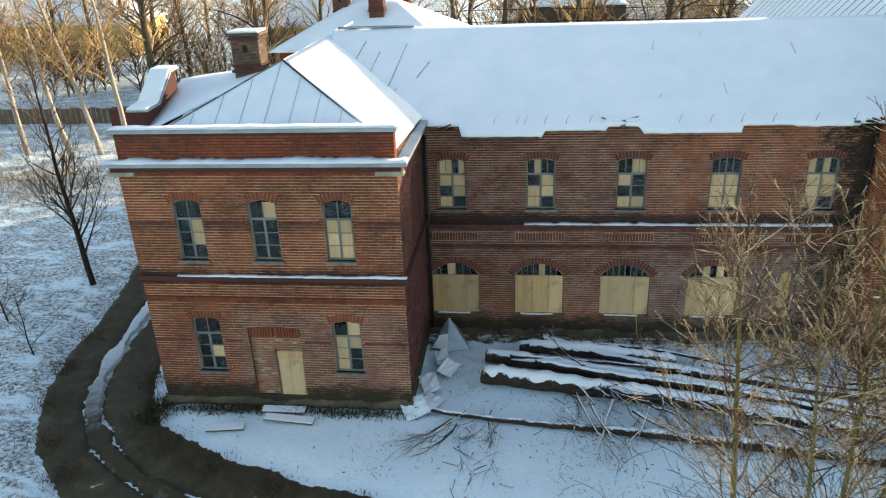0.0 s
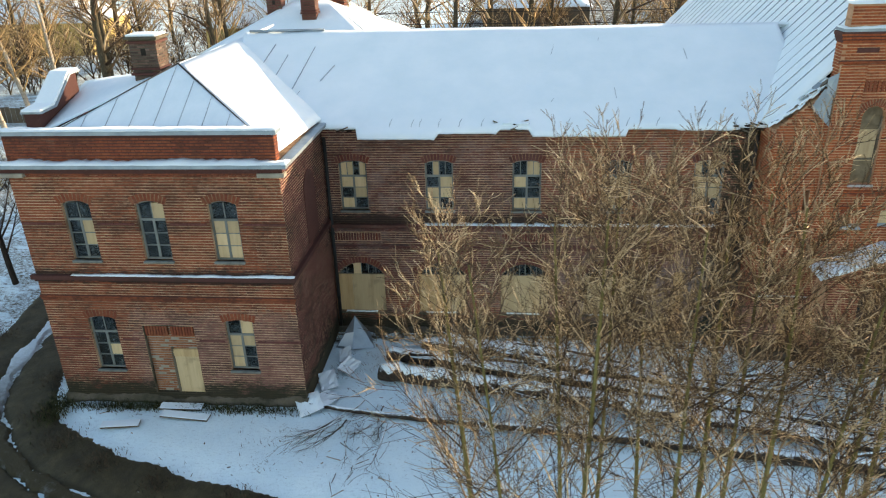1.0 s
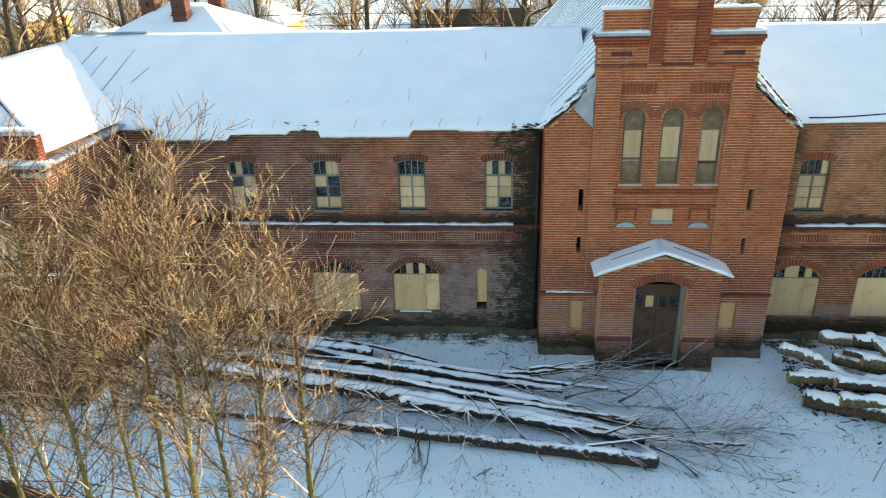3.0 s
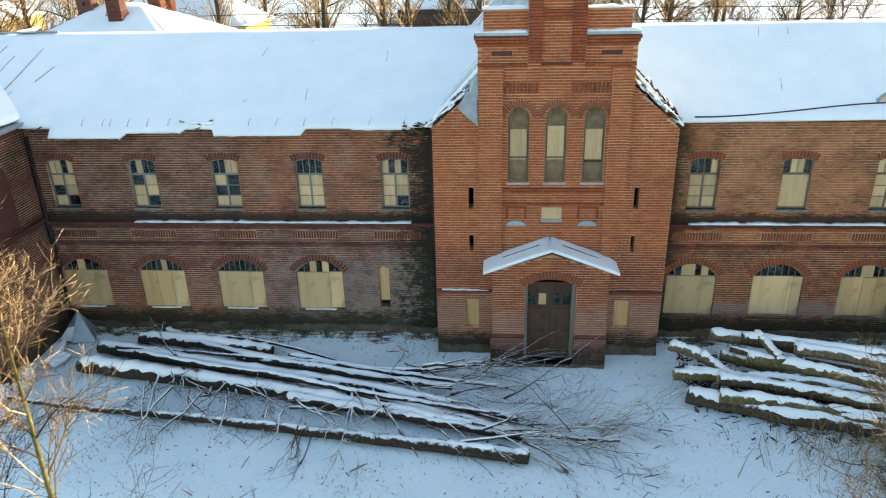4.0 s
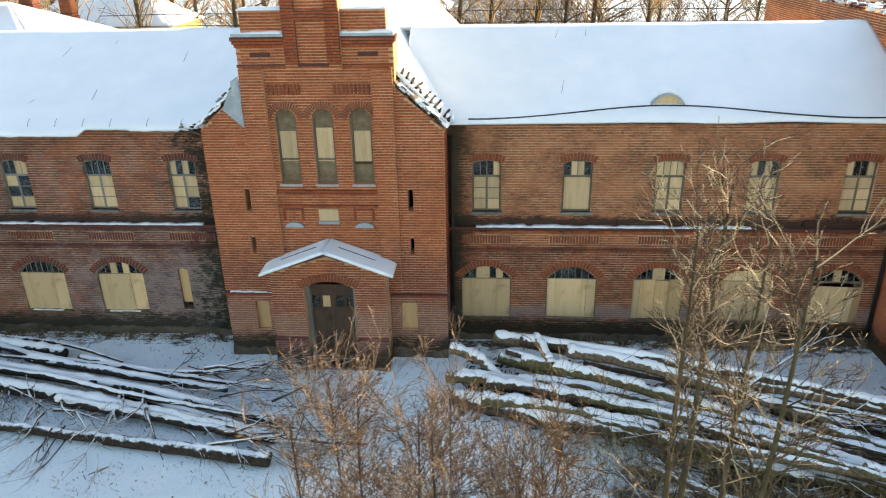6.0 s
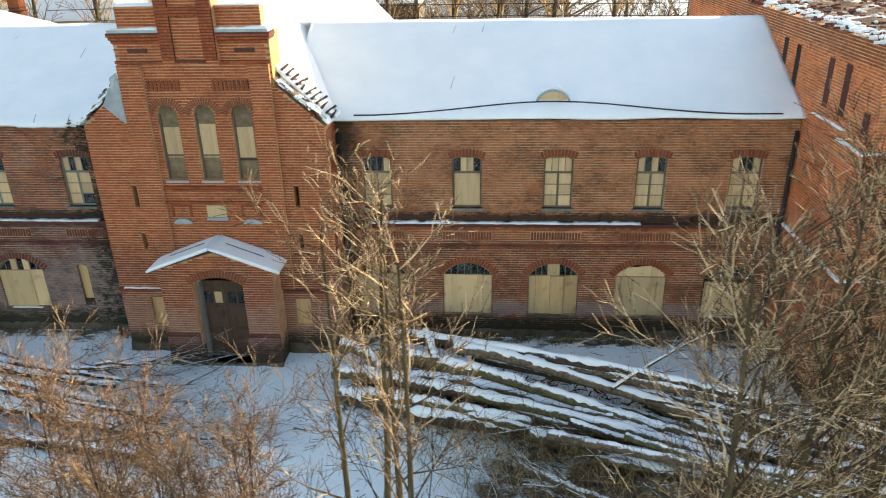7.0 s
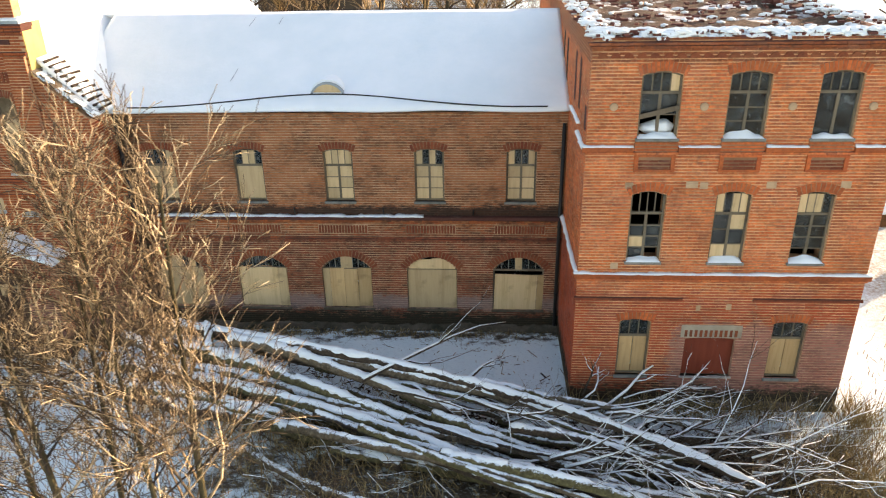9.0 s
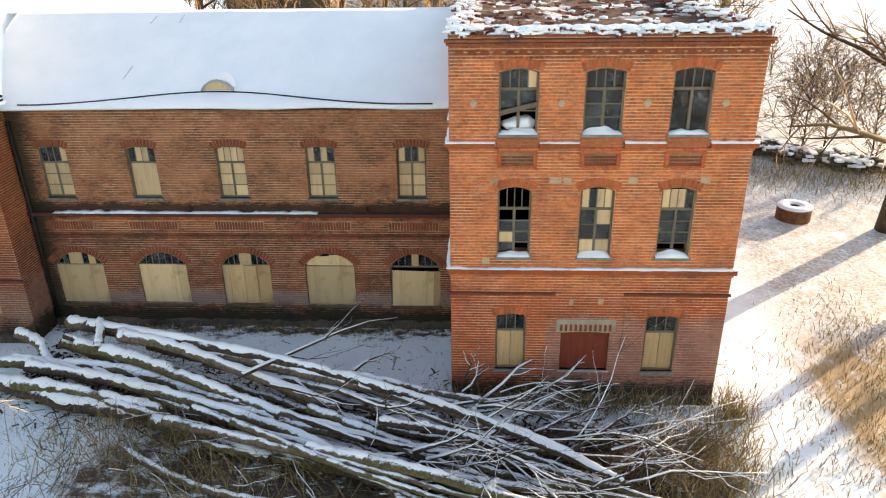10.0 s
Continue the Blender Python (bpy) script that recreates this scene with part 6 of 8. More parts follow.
def add_box(v, f, x, y, z, a, b, c, rot):
    k = len(v)
    cs, sn = math.cos(rot), math.sin(rot)
    for dz in (0, c):
        for dx, dy in ((-a, -b), (a, -b), (a, b), (-a, b)):
            v.append((x + dx * cs - dy * sn, y + dx * sn + dy * cs, z + dz))
    f += [(k, k + 3, k + 2, k + 1), (k + 4, k + 5, k + 6, k + 7), (k, k + 1, k + 5, k + 4), (k + 1, k + 2, k + 6, k + 5), (k + 2, k + 3, k + 7, k + 6), (k + 3, k, k + 4, k + 7)]


ico = bmesh.new()
bmesh.ops.create_icosphere(ico, subdivisions=1, radius=1.0)
ico_v, ico_f = [tuple(q.co) for q in ico.verts], [[q.index for q in fc.verts] for fc in ico.faces]
ico.free()
for k in range(1700):
    u = rng.random()
    if u < 0.5:
        x, y = rng.uniform(TX0, TX1), TY + rng.uniform(0.02, 0.75)
    elif u < 0.75:
        x, y = (TX0 if k % 2 else TX1 - 0.7) + rng.uniform(0.0, 0.7), rng.uniform(TY, 30)
    else:
        x, y = rng.uniform(TX0, TX1), rng.uniform(TY, 31)
    z = 10.36 if (y < TY + 0.55 or x < TX0 + 0.55 or x > TX1 - 0.55) else 10.2
    h = 0.05 * rng.integers(0, 4)
    r = rng.normal(0, 0.35)
    add_box(v, f, x, y, z + h - 0.05, rng.uniform(0.03, 0.12), rng.uniform(0.025, 0.06), 0.06, r)
    if rng.random() < (0.66 if u < 0.75 else 0.2):
        q0, rx, ry = len(vs), rng.uniform(0.06, 0.26), rng.uniform(0.05, 0.14)
        vs += [(x + a * rx, y + b2 * ry, z + h + 0.0 + c2 * 0.06) for a, b2, c2 in ico_v]
        fs += [tuple(q0 + q for q in fc) for fc in ico_f]
tagged(mesh_ob("loose_bricks", v, f, brick_dark), "loose broken bricks on the ruined tower top", "bricks", kind="stuff")
tagged(mesh_ob("snow_clods", vs, fs, snow), "snow lying on the loose bricks", "snow", kind="stuff")

# flat dark plate: the shade of an arched recess put into the colour
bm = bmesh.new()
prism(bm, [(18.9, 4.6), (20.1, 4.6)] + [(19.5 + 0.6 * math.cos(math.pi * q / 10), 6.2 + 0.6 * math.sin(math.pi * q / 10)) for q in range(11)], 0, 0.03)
ob = part("blind_arch", bm, mat_band, pav, "dark plate coloured as the shaded recess of a blind arch")
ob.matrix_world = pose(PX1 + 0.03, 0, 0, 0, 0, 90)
# drainpipes and dark damp corners
for x, y0 in ((PX1 + 0.12, MY - 0.12), (GX0 - 0.12, MY - 0.12), (GX1 + 0.14, MY - 0.12), (TX0 - 0.12, MY - 0.12)):
    dp = thing("drainpipe", (x, y0, 0), "dark iron drainpipe in the damp wall corner", "drainpipe", "drainpipes")
    tubes("pipe", [([(0, 0, 0.3), (0, 0, 7.3)], [0.06, 0.06])], dark_iron, dp, "", 8)
    for z in (1.5, 3.9, 6.2):
        tubes("clamp", [([(0, 0, z), (0, 0, z + 0.06)], [0.075, 0.075])], dark_iron, dp, "", 8)
# small iron brackets on the belt
for x in (26.4, 29.3, 32.2):
    tubes("bracket", [([(x, MY - 0.02, 4.3), (x, MY - 0.1, 4.5), (x + 0.03, MY - 0.12, 4.56)], [0.02, 0.025, 0.012])], dark_iron, wall_right, "", 5)
# soldier-brick friezes under the belt
for axes, wl, mt in ((AXES_L, wall_left, arch_dark), (AXES_R, wall_right, brick_arch)):
    me = bpy.data.meshes.new("dentil")
    bm = bmesh.new()
    box(bm, -0.036, 0.036, -0.02, 0.0, 0.0, 0.27)
    bm.to_mesh(me)
    bm.free()
    me.materials.append(mt)
    for c in axes:
        if PX1 < c - 0.9:
            box_part("frieze_bed", (c - 0.82, c + 0.82, MY - 0.016, MY - 0.001, 3.61, 3.92), mortar_left if wl is wall_left else mortar_right, wl)
        for k in range(17):
            x = c - 0.76 + k * 0.095
            if x > PX1 + 0.05:
                ob = new("dentil", me)
                ob.parent = wl
                ob.location = (x, MY - 0.008, 3.63)
# broken eave: splintered boards and clods where the roof edge is torn
rr = random.Random(41)
for x0, x1, z, n in ((5.45, 6.45, 7.58, 16), (12.55, 13.55, 7.5, 20), (0.1, 1.0, 7.5, 8)):
    for k in range(n):
        x = rr.uniform(x0, x1)
        ob = box_part("broken_lath", (-rr.uniform(0.1, 0.35), rr.uniform(0.1, 0.35), -0.04, 0.04, 0, 0.035), old_wood if k % 3 else bark_dark, roof, "", 0.004)
        ob.matrix_world = pose(x, 21.05 + rr.uniform(-0.05, 0.35), z + rr.uniform(-0.02, 0.22), rr.uniform(-30, 30), rr.uniform(-28, 28), rr.uniform(-50, 50))
    for k in range(n // 2):
        bm = bmesh.new()
        bmesh.ops.create_icosphere(bm, subdivisions=1, radius=rr.uniform(0.05, 0.12))
        ob = part("snow_clod", bm, snow, roof, "", True)
        ob.matrix_world = pose(rr.uniform(x0, x1), 21.1 + rr.uniform(-0.05, 0.3), z + rr.uniform(0.08, 0.24)) @ Matrix.Diagonal((1.6, 1, 0.6, 1))

# ---- logs ----
def log(points, r0, r1, label, group, snowy=0.85, rough_seed=0, mat=None):
    pts = [Vector(p) for p in points]
    fine = []
    for k in range(len(pts) - 1):
        n = 22
        a, b = pts[k], pts[k + 1]
        p0, p3 = pts[max(k - 1, 0)], pts[min(k + 2, len(pts) - 1)]
        for s in range(n):
            t = s / n
            q = 0.5 * (2 * a + (b - p0) * t + (2 * p0 - 5 * a + 4 * b - p3) * t * t + (3 * a - p0 - 3 * b + p3) * t ** 3)
            fine.append(q)
    fine.append(pts[-1])
    m = len(fine)
    lg = new("log")
    lg.matrix_world = Matrix.Translation(fine[0])
    tagged(lg, label, "log", group)
    fine = [p - pts[0] + Vector((0.035 * noise.noise((i * 0.24, rough_seed, 0)), 0.035 * noise.noise((i * 0.24, rough_seed, 9)), 0.03 * noise.noise((i * 0.3, rough_seed, 4)))) for i, p in enumerate(fine)]
    rad = [(r0 + (r1 - r0) * i / (m - 1)) * (1 + 0.09 * noise.noise((i * 0.7, rough_seed, 2))) for i in range(m)]
    tk = tubes("trunk", [(fine, rad)], mat or bark, lg, "", 9)
    d0 = (fine[0] - fine[1]).normalized()
    tubes("cut_face", [([fine[0], fine[0] + d0 * 0.006], [rad[0] * 0.93, rad[0] * 0.9])], log_end, tk, "pale sawn end", 9)
    if snowy:
        run, runs = [], []
        for i, p in enumerate(fine):
            on = noise.noise((i * 0.33, rough_seed * 1.7, 5)) + 0.4 * noise.noise((i * 1.1, rough_seed, 8)) < snowy - 0.3
            if on:
                r = max(0.012, rad[i] * 0.7 * (snowy + 0.2 + 0.5 * noise.noise((i * 0.2, rough_seed + 3, 1)) + 0.35 * noise.noise((i * 0.83, rough_seed + 6, 1))))
                run.append((p + Vector((0.0, (0.15 + 0.3 * noise.noise((i * 0.5, rough_seed, 6))) * rad[i], rad[i] * 0.52 + 0.008)), r))
            if run and (not on or i == m - 1):
                if len(run) > 2:
                    runs.append(([q for q, r in run], [0.4 * run[0][1]] + [r for q, r in run[1:-1]] + [0.4 * run[-1][1]]))
                run = []
        for rn_ in runs:
            v, f = tube_arrays([rn_], 8)
            v = [q + 0.03 * noise.noise_vector(q * 9.0 + Vector((rough_seed, 0, 0))) for q in v]
            mesh_ob("snow_cap", v, f, snow, tk, "snow along its top", True)
    return lg


GL = "felled logs by the left range"
LOGS_L = [([(1.75, 18.4, 0.3), (5.5, 17.75, 0.28), (9.1, 17.05, 0.3), (12.6, 16.3, 0.26), (16.3, 15.4, 0.18)], 0.27, 0.13),
          ([(1.8, 19.55, 0.28), (6.6, 18.4, 0.32), (11.75, 17.3, 0.34), (16.2, 16.1, 0.2)], 0.22, 0.12),
          ([(2.9, 20.3, 0.22), (5.4, 20.0, 0.24), (7.9, 19.5, 0.24)], 0.2, 0.19),
          ([(3.7, 20.7, 0.3), (6.8, 19.3, 0.3), (10.6, 18.65, 0.28), (13.0, 18.45, 0.3), (15.1, 18.7, 0.5)], 0.12, 0.05),
          ([(-0.2, 16.8, 0.12), (2.3, 16.35, 0.12), (5.2, 16.05, 0.14), (8.0, 15.68, 0.17), (11.0, 15.25, 0.2), (13.7, 14.88, 0.2), (16.45, 14.5, 0.2)], 0.055, 0.21),
          ([(9.2, 16.75, 0.35), (12.7, 16.05, 0.3), (16.0, 15.35, 0.22)], 0.15, 0.1),
          ([(6.9, 19.05, 0.36), (10.8, 18.15, 0.34), (14.2, 17.6, 0.25)], 0.15, 0.09),
          ([(11.0, 17.3, 0.22), (14.4, 16.15, 0.22), (16.9, 15.45, 0.2), (19.0, 15.3, 0.2)], 0.12, 0.04),
          ([(8.6, 19.2, 0.3), (12.0, 18.3, 0.3), (15.6, 17.8, 0.22)], 0.11, 0.05),
          ([(3.4, 18.9, 0.5), (7.0, 18.0, 0.52), (11.0, 17.5, 0.45)], 0.09, 0.05),
          ([(4.6, 20.4, 0.36), (7.5, 19.9, 0.4), (10.2, 19.0, 0.3)], 0.08, 0.04),
          ([(8.0, 17.9, 0.5), (11.5, 16.9, 0.48), (15.0, 16.3, 0.35)], 0.1, 0.05),
          ([(2.6, 19.2, 0.5), (6.2, 18.9, 0.5), (9.6, 18.5, 0.42)], 0.07, 0.04)]
for k, (p, r0, r1) in enumerate(LOGS_L):
    log(p, r0, r1, "felled log with snow along its top, bark on" if r0 > 0.1 else "thin fallen pole lying in the snow", GL, 1.02 if r0 > 0.08 else 0.6, k * 3.1, log_barks[2])

GR = "felled logs by the right range"
LOGS_R = [([(21.1, 19.1, 1.0), (22.0, 18.7, 0.85), (22.8, 17.9, 0.6), (24.5, 17.2, 0.5)], 0.17, 0.15),
          ([(21.0, 18.0, 0.62), (22.85, 17.9, 0.62), (25.3, 17.6, 0.6), (28.5, 16.4, 0.5)], 0.17, 0.14),
          ([(21.3, 17.4, 0.3), (24.1, 16.4, 0.3), (26.7, 15.8, 0.3), (30.5, 14.2, 0.3)], 0.24, 0.16),
          ([(22.1, 17.0, 0.55), (24.3, 16.6, 0.55), (27.0, 15.9, 0.5)], 0.2, 0.15),
          ([(24.7, 18.6, 1.25), (26.3, 18.2, 1.2), (28.5, 17.3, 1.05), (32.0, 15.8, 0.8)], 0.19, 0.13),
          ([(23.3, 18.5, 0.95), (25.3, 17.9, 0.9), (27.3, 17.0, 0.85), (30.5, 15.5, 0.7)], 0.2, 0.14),
          ([(22.2, 17.6, 0.75), (24.3, 17.2, 0.7), (27.0, 16.5, 0.6), (30.0, 15.0, 0.5)], 0.18, 0.12),
          ([(23.75, 19.3, 1.35), (23.95, 18.9, 1.25), (24.2, 18.1, 1.05)], 0.13, 0.15),
          ([(22.5, 19.7, 1.1), (26.3, 18.4, 1.1), (31.2, 16.8, 1.1), (34.5, 15.7, 1.0), (37.3, 14.5, 0.9), (39.3, 13.2, 0.7)], 0.2, 0.07),
          ([(21.4, 18.2, 0.6), (26.1, 16.7, 0.65), (30.3, 15.1, 0.7), (33.0, 13.6, 0.6), (34.2, 12.6, 0.4)], 0.19, 0.09),
          ([(23.3, 19.3, 1.2), (28.7, 17.7, 1.3), (32.6, 16.4, 1.2), (35.9, 15.1, 1.0), (39.2, 13.3, 0.7)], 0.19, 0.08)]
rng = random.Random(12)
for k in range(17):
    t = k / 16
    x0, y0 = 22.0 + 4.5 * rng.random() + 3 * t, 19.2 - 3.6 * t + rng.uniform(-0.3, 0.3)
    L = rng.uniform(8, 14)
    ang = -0.33 + rng.uniform(-0.1, 0.06)
    z = 0.25 + 0.9 * rng.random() * (1 - 0.4 * t)
    bend = rng.uniform(-0.5, 0.4)
    P = []
    for s in (0, 0.33, 0.66, 1):
        P.append((x0 + L * s * math.cos(ang), y0 + L * s * math.sin(ang) + bend * math.sin(3.1 * s), max(0.12, z + 0.25 * math.sin(3 * s + k) - 0.15 * s)))
    LOGS_R.append((P, rng.uniform(0.09, 0.2), rng.uniform(0.04, 0.09)))
for k in range(20):
    x0, y0 = 26.5 + 7.0 * rng.random(), 17.0 - 2.9 * (k / 19) + rng.uniform(-0.25, 0.25)
    L, ang, z = rng.uniform(5.5, 9.5), -0.3 + rng.uniform(-0.16, 0.1), 0.2 + 0.75 * rng.random()
    bend = rng.uniform(-0.6, 0.5)
    P = [(x0 + L * q * math.cos(ang), y0 + L * q * math.sin(ang) + bend * math.sin(3.1 * q), max(0.12, z + 0.22 * math.sin(3.4 * q + k) - 0.2 * q)) for q in (0, 0.33, 0.66, 1)]
    LOGS_R.append((P, rng.uniform(0.1, 0.19), rng.uniform(0.04, 0.08)))
for k, (p, r0, r1) in enumerate(LOGS_R):
    log(p, r0, r1, "felled trunk with snow along its top, mossy bark" if r0 > 0.13 else "long thin felled stem with patches of snow", GR, 0.95 if k < 11 else (0.74 if k < 28 else 0.6), 40 + k * 2.3, log_barks[(3, 4, 0, 4)[k % 4]])


# ---- branches ----
def grow(start, direction, length, r, depth, rng, out, droop=0.0, spread=0.6, kids=5, seg=4, wob=0.16):
    """Adds a crooked tapering branch and its side shoots to out."""
    d = Vector(direction).normalized()
    pts, rad = [Vector(start)], [r]
    for s in range(seg):
        d = (d + Vector((rng.gauss(0, wob), rng.gauss(0, wob), rng.gauss(0, wob) + droop))).normalized()
        pts.append(pts[-1] + d * (length / seg))
        rad.append(r * (1 - 0.8 * (s + 1) / seg))
    out.append((pts, rad))
    if depth <= 0:
        return
    for k in range(kids):
        t = rng.uniform(0.25, 0.98)
        i = min(int(t * seg), seg - 1)
        p = pts[i].lerp(pts[i + 1], t * seg - i)
        dd = (pts[i + 1] - pts[i]).normalized()
        side = Vector((rng.gauss(0, 1), rng.gauss(0, 1), rng.gauss(0, 1)))
        side = (side - dd * side.dot(dd)).normalized()
        grow(p, dd + side * spread, length * rng.uniform(0.3, 0.55), max(r * 0.5 * (1 - 0.5 * t), 0.0028), depth - 1, rng, out, droop, spread, max(2, kids - 2), max(2, seg - 1), wob)


rng = random.Random(31)
# leafless crowns at the tips of the felled stems
def brush(name, spots, label, n, length, r, seed, mat, snow_share=0.3, kids=5, wob=0.15):
    rr = random.Random(seed)
    dark_p, snow_p = [], []
    for k in range(n):
        (x, y, z), (dx, dy, dz), sp = rr.choice(spots)
        out = []
        grow((x + rr.uniform(-sp, sp), y + rr.uniform(-sp, sp) * 0.7, max(0.06, z + rr.uniform(-0.2, 0.2))), (dx + rr.gauss(0, 0.35), dy + rr.gauss(0, 0.35), dz + rr.gauss(0, 0.12)), length * rr.uniform(0.5, 1.3), r * rr.uniform(0.6, 1.2), 2, rr, out, -0.02, 0.6, kids, 5, wob)
        for pts, rad in out:
            pts = [Vector((p.x, p.y, max(p.z, 0.03))) for p in pts]
            dark_p.append((pts, rad))
            if rad[0] > 0.012 and rr.random() < snow_share + 0.4:
                snow_p.append(([p + Vector((0, 0, q * 0.8)) for p, q in zip(pts, rad)], [max(0.006, q * 0.8) for q in rad]))
    b = thing(name, (0, 0, 0), label, "brushwood", kind="stuff")
    tubes("twigs", dark_p, mat, b, "", 3)
    if snow_p:
        tubes("snow_cap", snow_p, snow, b, "snow clinging to the branches", 4)
    return b


brush("brushwood", [((13.5, 16.9, 0.4), (1, -0.25, 0.05), 1.6), ((16.5, 15.6, 0.3), (1, -0.1, 0.08), 1.0), ((15.0, 18.2, 0.4), (1, 0.1, 0.2), 0.8), ((17.5, 15.6, 0.25), (1, 0.1, 0.05), 0.9)], "tangled snowy brushwood of the felled crowns", 60, 2.6, 0.022, 3, branch_bark)
brush("brushwood", [((5.0, 17.4, 0.3), (0.2, -1, 0.0), 1.2), ((7.5, 16.9, 0.3), (0.15, -1, -0.05), 1.2), ((10.5, 15.4, 0.2), (0.2, -1, 0.0), 1.5), ((1.5, 16.3, 0.1), (-0.4, -1, 0.02), 0.9)], "broken side branches lying in the snow", 44, 1.6, 0.024, 5, twig_dark)
brush("brushwood", [((38.0, 14.2, 0.7), (1, -0.35, 0.1), 1.6), ((35.5, 14.2, 0.6), (1, -0.4, 0.05), 1.5), ((33.0, 13.4, 0.5), (1, -0.4, 0.05), 1.5), ((36.5, 15.8, 0.8), (1, 0.1, 0.25), 1.2), ((39.5, 14.5, 0.5), (1, 0.1, 0.1), 1.0)], "heap of pale snowy branches of felled crowns", 46, 3.0, 0.05, 7, branch_bark, 0.5, 4, 0.21)
brush("brushwood", [((28.5, 14.6, 0.5), (0.8, -0.6, 0.1), 2.2), ((25.5, 15.0, 0.4), (0.6, -0.8, 0.1), 2.0), ((31.5, 12.8, 0.4), (0.8, -0.5, 0.1), 2.0), ((34.5, 12.2, 0.4), (0.9, -0.3, 0.1), 1.8), ((37.5, 12.8, 0.4), (0.9, -0.1, 0.15), 1.6), ((40.3, 14.2, 0.3), (0.7, 0.4, 0.3), 0.9)], "brown brushwood beside the felled trunks", 150, 2.0, 0.016, 8, twig_dark, 0.0)
# dark twigs without snow stand in for deep shadow in the pile's gaps
brush("brushwood", [((24.5, 17.5, 0.35), (1, -0.3, 0.0), 1.6), ((28.0, 16.2, 0.4), (1, -0.35, 0.0), 1.8), ((31.5, 15.2, 0.4), (1, -0.35, 0.05), 1.8), ((35.0, 14.3, 0.4), (1, -0.3, 0.05), 1.8), ((38.5, 14.6, 0.4), (1, 0.0, 0.1), 1.5)], "dark twigs added to deepen the shade under the felled trunks", 110, 2.4, 0.02, 9, twig_dark, -0.4, 6, 0.18)


def fork(name, start, direction, length, r, seed, label):
    rr = random.Random(seed)
    out = []
    grow(start, direction, length, r, 2, rr, out, 0.0, 0.5, 4, 5, 0.14)
    b = new(name)
    b.matrix_world = Matrix.Translation(start)
    tagged(b, label, "branch", "loose branches")
    out = [([p - Vector(start) for p in pts], rad) for pts, rad in out]
    tubes("limb", out, branch_bark, b, "", 5)
    tubes("snow_cap", [([p + Vector((0, q * 0.2, q * 0.7)) for p, q in zip(pts, rad)], [q * 0.75 for q in rad]) for i, (pts, rad) in enumerate(out) if rad[0] > 0.008 and (i * 7 + seed) % 10 < 6], snow, b, "snow clinging to it", 5)


fork("branch", (29.2, 16.5, 1.3), (0.72, 0.62, 0.06), 5.2, 0.07, 1, "long forked white branch sticking out of the pile")
fork("branch", (32.2, 17.2, 1.0), (0.3, 1, 0.1), 1.9, 0.06, 2, "broken snowy branch stub")
fork("branch", (34.6, 15.6, 0.9), (1, 0.25, 0.12), 3.4, 0.06, 3, "pale snowy branch by the tower")
fork("branch", (36.0, 14.6, 0.8), (0.8, 0.7, 0.15), 3.0, 0.06, 4, "pale snowy branch by the tower")
fork("branch", (13.2, 18.5, 0.4), (1, 0.15, 0.12), 2.6, 0.07, 5, "forked snowy branch at the log's end")
fork("branch", (15.8, 17.0, 0.3), (0.75, 0.8, 0.28), 3.2, 0.04, 6, "thin branch reaching towards the porch")
fork("branch", (5.0, 18.6, 0.5), (-0.75, 0.75, 0.25), 1.9, 0.05, 7, "pale broken branch across the logs")
fork("branch", (5.4, 18.1, 0.4), (0.12, -1, -0.08), 1.6, 0.045, 8, "broken side branch of a log")
fork("branch", (7.2, 17.6, 0.4), (-0.15, -1, -0.1), 2.2, 0.05, 9, "broken side branch of a log")

rr = random.Random(77)
for k in range(22):
    x = rr.uniform(27.5, 38.5)
    y = 18.0 - (x - 27.5) * 0.33 + rr.uniform(-2.2, 0.3)
    a = rr.uniform(-0.9, 0.6)
    fork("branch", (x, y, rr.uniform(0.5, 1.2)), (math.cos(a), math.sin(a), rr.uniform(-0.05, 0.15)), rr.uniform(1.6, 3.6), rr.uniform(0.035, 0.075), 100 + k, "crooked snowy branch in the pile of felled trees")
for k in range(30):
    x = rr.uniform(4.0, 16.5)
    y = 18.2 - (x - 4.5) * 0.22 + rr.uniform(-1.2, 0.6)
    a = rr.uniform(-1.5, 0.4)
    fork("branch", (x, y, rr.uniform(0.3, 0.5)), (math.cos(a), math.sin(a), rr.uniform(-0.1, 0.12)), rr.uniform(1.2, 2.8), rr.uniform(0.03, 0.06), 140 + k, "broken snowy side branch among the logs")

rr = random.Random(83)
for k, (x, y, z, dx, dy, ln) in enumerate(((4.6, 17.0, 0.55, 0.3, -1, 2.3), (5.6, 16.8, 0.6, -0.15, -1, 2.0), (6.6, 16.6, 0.55, -0.5, -1, 2.1), (7.4, 16.5, 0.5, 0.5, -1, 1.7), (8.8, 16.2, 0.45, 0.2, -1, 1.6), (10.2, 16.1, 0.45, 0.7, -1, 1.6), (13.2, 18.0, 0.5, 1, 0.1, 3.4), (14.2, 17.0, 0.4, 1, 0.25, 2.8), (15.0, 16.2, 0.35, 1, -0.3, 2.4), (12.6, 18.6, 0.45, 1, -0.05, 2.6))):
    fork("branch", (x, y, z), (dx, dy, -0.1), ln, rr.uniform(0.035, 0.05), 840 + k, "crooked snowy side branch of a felled trunk")

